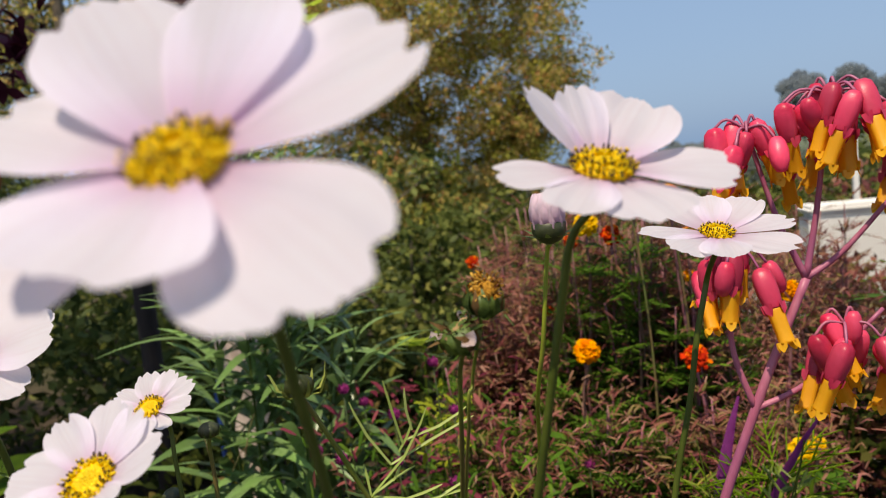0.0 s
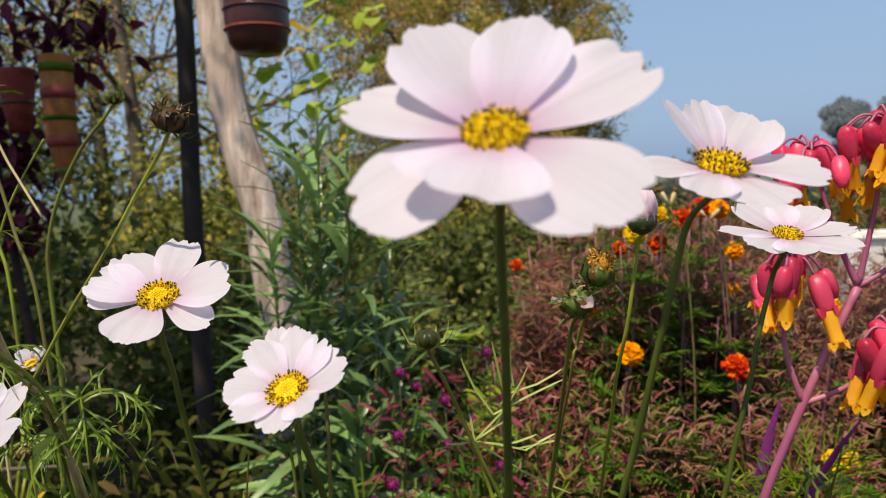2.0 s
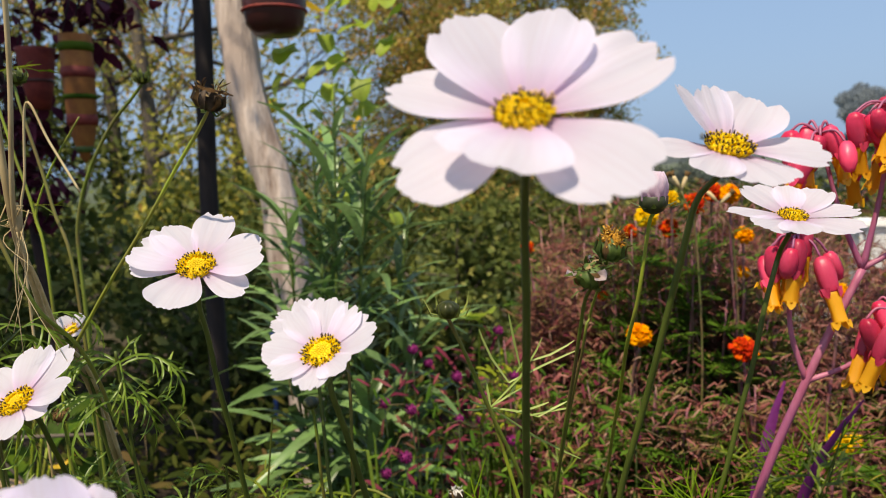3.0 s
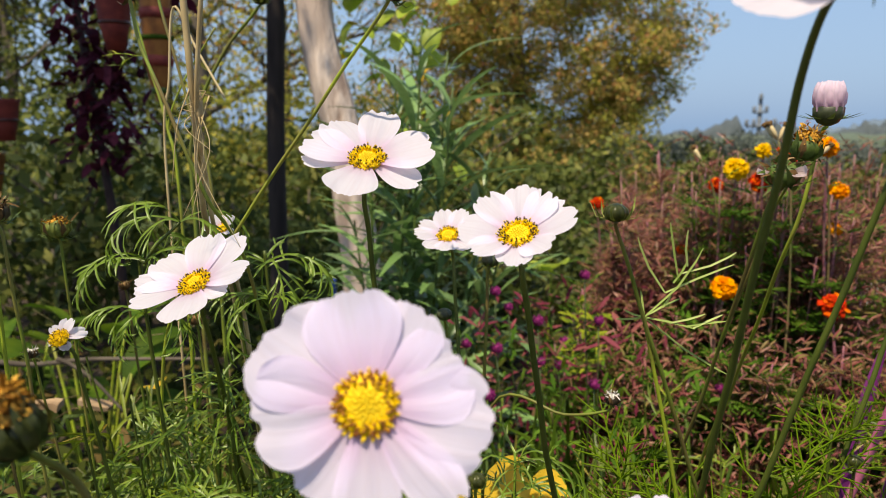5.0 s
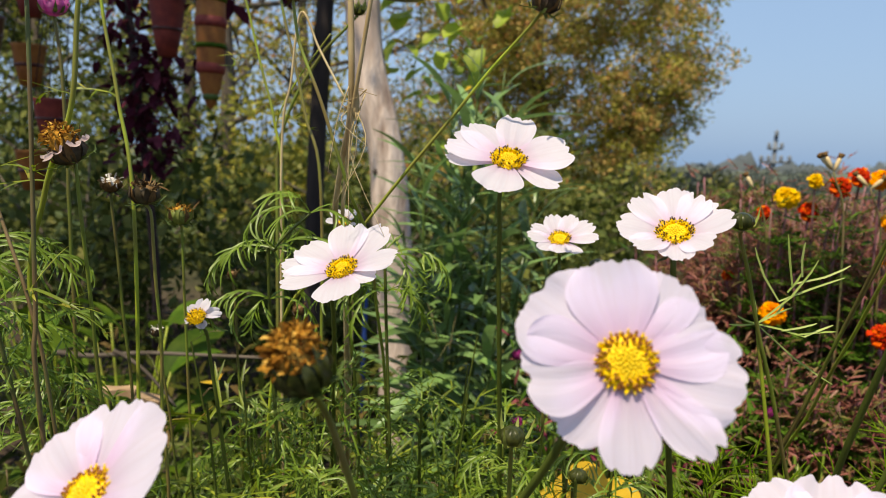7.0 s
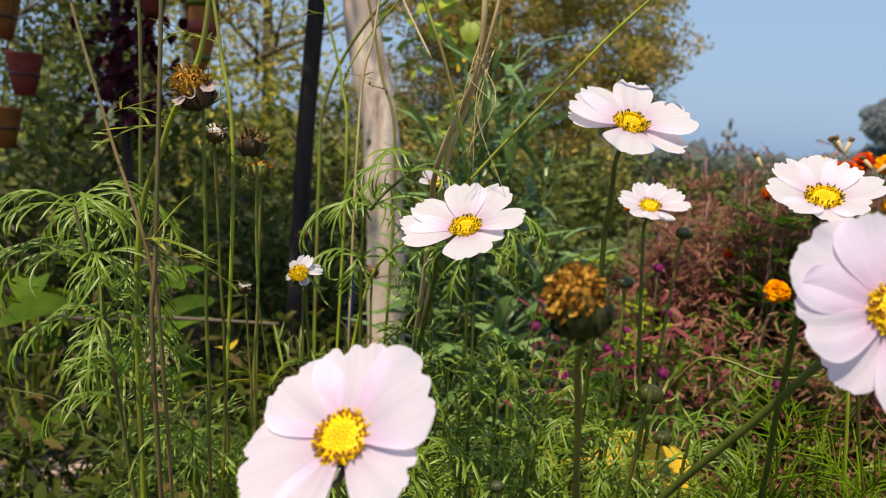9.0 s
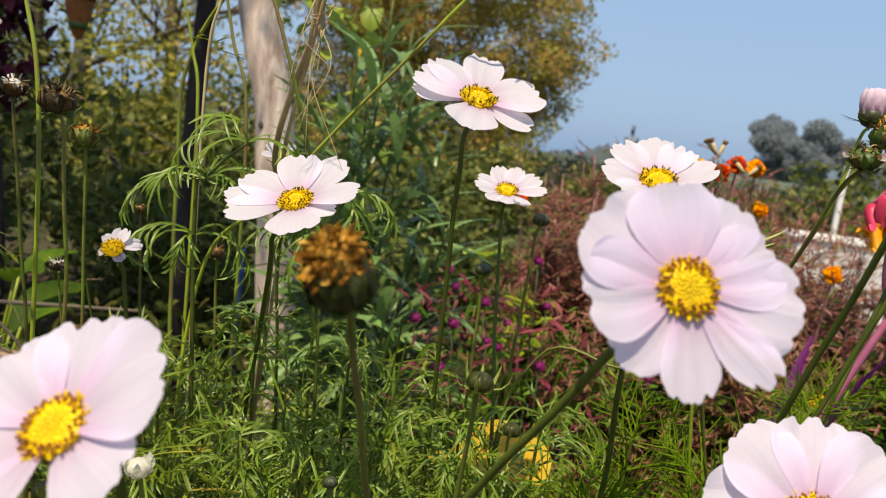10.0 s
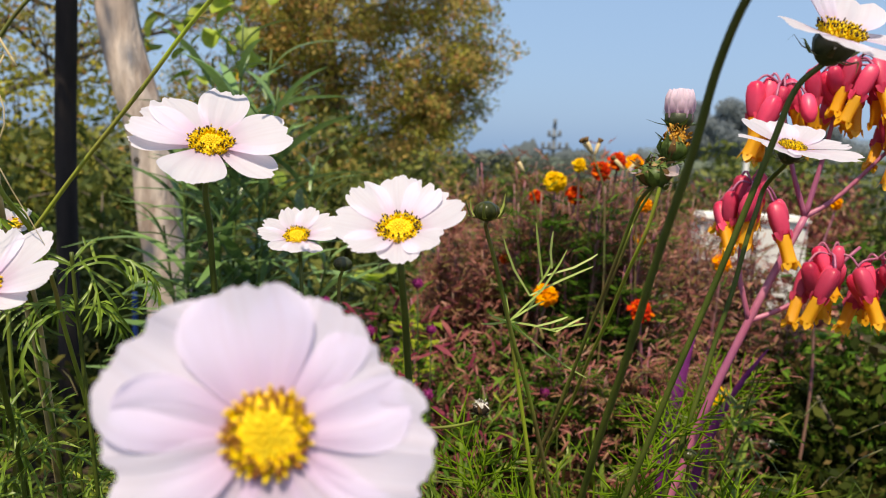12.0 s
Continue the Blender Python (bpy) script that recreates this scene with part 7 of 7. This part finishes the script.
def dry_seeds(at, foot, label, n, seed):
    root = thing("dry_marigold_head", foot, label, "seed head", "dry marigold heads")
    rng = random.Random(seed)
    at = Vector(at)
    under(root, "stalk", Acc().tube(smooth_line([foot, Vector(foot).lerp(at, 0.55) + Vector((0.035, 0, 0)), Vector(foot).lerp(at, 0.9) + Vector((0.022, 0, 0)), at], 6), 0.0018, 0.0011, 6), M["stem_brown"])
    for i in range(n):
        d = Vector((rng.uniform(-0.9, 0.9), rng.uniform(-0.4, 0.4), 0.8)).normalized()
        p = at + d * rng.uniform(0.0, 0.006)
        under(root, "pod", Acc().tube([p, p + d * 0.008, p + d * 0.015, p + d * 0.019], 0.0010, 0.0022, 7, True, 0.0030), M["straw"])
        e = p + d * 0.019
        under(root, "tuft", Acc().revolve([(0.0018, 0), (0.0032, 0.002), (0.0040, 0.006), (0.0018, 0.007)], e, d, 8, 0.5), M["dead"])


dry_seeds((0.078, 0.90, 0.765), (0.06, 0.95, -0.01), "pair of dry pale marigold seed pods with dark tips", 3, 1)
dry_seeds((0.128, 0.93, 0.745), (0.11, 0.97, -0.01), "dry pale marigold seed pod with a dark tip", 2, 2)
dry_seeds((-0.01, 0.95, 0.735), (0.0, 0.98, -0.01), "dry pale marigold seed pod with a dark tip", 1, 3)


# ---- magenta globes and low coloured leaves ----
def globe(head, foot, seed, s=0.008):
    root = thing("globe_flower", foot, "magenta globe flower on a thin stem", "flower", "magenta globe flowers")
    rng = random.Random(seed)
    a = Acc()
    for i in range(46):
        z = 1 - 2 * (i + 0.5) / 46
        an = i * 2.4
        d = Vector((math.cos(an) * math.sqrt(1 - z * z), math.sin(an) * math.sqrt(1 - z * z), z * 0.95))
        p = Vector(head) + d * s * 0.5
        a.ribbon([p, p + d * s * 0.35, p + d * s * 0.55 + Vector((0, 0, s * 0.15))], [s * 0.3, s * 0.36, s * 0.08], (d.y, -d.x, 0.4))
    a.revolve([(0, -s * 0.7), (s * 0.55, -s * 0.4), (s * 0.7, 0), (s * 0.5, s * 0.5), (0, s * 0.7)], head, sides=8)
    under(root, "head", a, M["magenta"])
    under(root, "stem", Acc().tube(smooth_line([Vector(head) - Vector((0, 0, s * 0.6)), Vector(head).lerp(Vector(foot), 0.5) + Vector((0.01, 0, 0)), foot], 5), 0.0008, 0.0012, 5), M["stem_dark"])


rm = random.Random(23)
for i, (x, z) in enumerate(((-0.255, 0.545), (-0.14, 0.605), (-0.272, 0.437), (-0.222, 0.529), (-0.195, 0.494), (-0.205, 0.535), (-0.177, 0.468), (-0.125, 0.55), (-0.29, 0.51), (-0.25, 0.575), (-0.165, 0.51), (-0.235, 0.47), (-0.119, 0.482), (0.02, 0.47))):
    y = 0.74 + rm.uniform(-0.07, 0.08)
    globe((x + rm.uniform(-0.008, 0.008), y, z), (x + rm.uniform(-0.03, 0.03), y + 0.02, -0.01), i, rm.uniform(0.0062, 0.0092))


def coloured_bed(name, mat, n, zone, size, label, seed, wide=0.32):
    a = Acc()
    rng = random.Random(seed)
    for i in range(n):
        p = Vector((rng.uniform(zone[0], zone[1]), rng.uniform(zone[2], zone[3]), rng.uniform(zone[4], zone[5])))
        d = Vector((rng.uniform(-1, 1), rng.uniform(-1, 0.5), rng.uniform(-0.5, 1.2))).normalized()
        ln = size * rng.uniform(0.6, 1.3)
        a.ribbon([p, p + d * ln * 0.35, p + d * ln * 0.75, p + d * ln + Vector((0, 0, -0.1 * ln))], [ln * 0.06, ln * wide, ln * wide * 0.85, ln * 0.02], (rng.uniform(-0.4, 0.4), -0.5, 1), 0.25)
    tagged(part(name, a, M[mat]), label, "leaves", "", "stuff")


coloured_bed("rose_leaves", "rose_leaf", 320, (-0.30, -0.04, 0.70, 0.98, 0.26, 0.55), 0.026, "rose-red and copper leaves low in the bed", 1, 0.2)
coloured_bed("lime_leaves", "lime", 60, (-0.17, -0.12, 0.76, 0.84, 0.47, 0.555), 0.016, "small lime-yellow leaves between magenta flowers", 2)
coloured_bed("low_leaves", "under_leaf", 4800, (-1.7, 0.12, 0.42, 1.6, 0.02, 0.30), 0.040, "undergrowth leaves above the soil, coloured dark for shade", 3)
coloured_bed("dusky_leaves", "dusky", 3600, (-0.12, 0.30, 0.73, 0.94, 0.12, 0.54), 0.015, "fine dusky maroon and brown leaves at the front of the bed", 5, 0.16)
coloured_bed("dusky_leaves", "dusky", 9000, (-0.14, 0.36, 0.93, 1.25, 0.30, 0.68), 0.014, "fine dusky maroon and brown leaves in the middle of the bed", 7, 0.17)
coloured_bed("low_leaves", "mari_leaf", 420, (-0.30, 0.02, 0.66, 0.95, 0.24, 0.53), 0.020, "small green leaves among the magenta flowers", 6, 0.22)
coloured_bed("low_leaves", "dusky", 900, (0.05, 0.42, 0.75, 1.5, 0.0, 0.16), 0.026, "brown and purple leaves low among the stones", 4)


# ---- things lying on the soil ----
def wood_chip(at, l, w, h, turn, label, seed):
    root = thing("wood_chip", at, label, "wood chip", "wood chips")
    bm = bmesh.new()
    bmesh.ops.create_cube(bm, size=1, matrix=pose(*at, 0, 8, turn) @ Matrix.Diagonal((l, w, h, 1)))
    bmesh.ops.subdivide_edges(bm, edges=bm.edges[:], cuts=3, use_grid_fill=True)
    for v in bm.verts:
        v.co += Vector((noise.noise(v.co * 40 + Vector((seed, 0, 0))), noise.noise(v.co * 40 + Vector((0, seed, 0))), noise.noise(v.co * 40 + Vector((0, 0, seed))))) * 0.006
    a = Acc().put([v.co.copy() for v in bm.verts], [[v.index for v in f.verts] for f in bm.faces])
    bm.free()
    under(root, "chip", a, M["chip"], smooth=False)


for i, (x, y, z, l, t) in enumerate(((-0.60, 0.388, 0.52, 0.030, 30), (-0.80, 0.64, 0.40, 0.045, 10))):
    wood_chip((x, y, z), l, 0.020, 0.007, t, "pale split wood chip caught among the stems", i)


def twig(pts, r, label):
    root = thing("twig", pts[0], label, "twig", "dry twigs")
    under(root, "wood", Acc().tube(smooth_line(pts, 5), r, r * 0.5, 6), M["bark_tree"])


twig([(-0.95, 0.62, 0.452), (-0.883, 0.62, 0.456), (-0.791, 0.62, 0.473), (-0.714, 0.62, 0.482), (-0.60, 0.63, 0.491)], 0.0045, "dry grey twig lying across the stems")
twig([(-0.83, 0.61, 0.473), (-0.811, 0.615, 0.465), (-0.779, 0.62, 0.445), (-0.74, 0.63, 0.40)], 0.0035, "dry brown twig among the stems")


def yellow_leaf(at, s, label):
    root = thing("fallen_leaf", at, label, "leaf", "fallen leaves")
    place_leaf(root, VINE_Y[0], at, (0.5, -0.6, 0.25), 0.3, s)


yellow_leaf((-0.185, 0.42, 0.492), 1.15, "large yellow leaf low among the foliage")
yellow_leaf((-0.155, 0.45, 0.475), 1.0, "yellow leaf low among the foliage")
yellow_leaf((-0.655, 0.60, 0.46), 0.45, "small orange-yellow curled leaf among the stems")


def litter():
    a = Acc()
    rng = random.Random(51)
    for i in range(130):
        p = Vector((rng.uniform(-0.85, 0.30), rng.uniform(0.24, 0.75), rng.uniform(0.30, 0.56)))
        d = Vector((rng.uniform(-1, 1), rng.uniform(-1, 1), rng.uniform(-0.5, 0.7))).normalized()
        ln = rng.uniform(0.02, 0.07)
        a.tube([p, p + d * ln * 0.5 + Vector((0, 0, 0.006)), p + d * ln], 0.0007, 0.0004, 4)
    tagged(part("dry_litter", a, M["stem_brown"]), "dry broken brown stalks caught in the foliage", "dry stalks", "", "stuff")


litter()
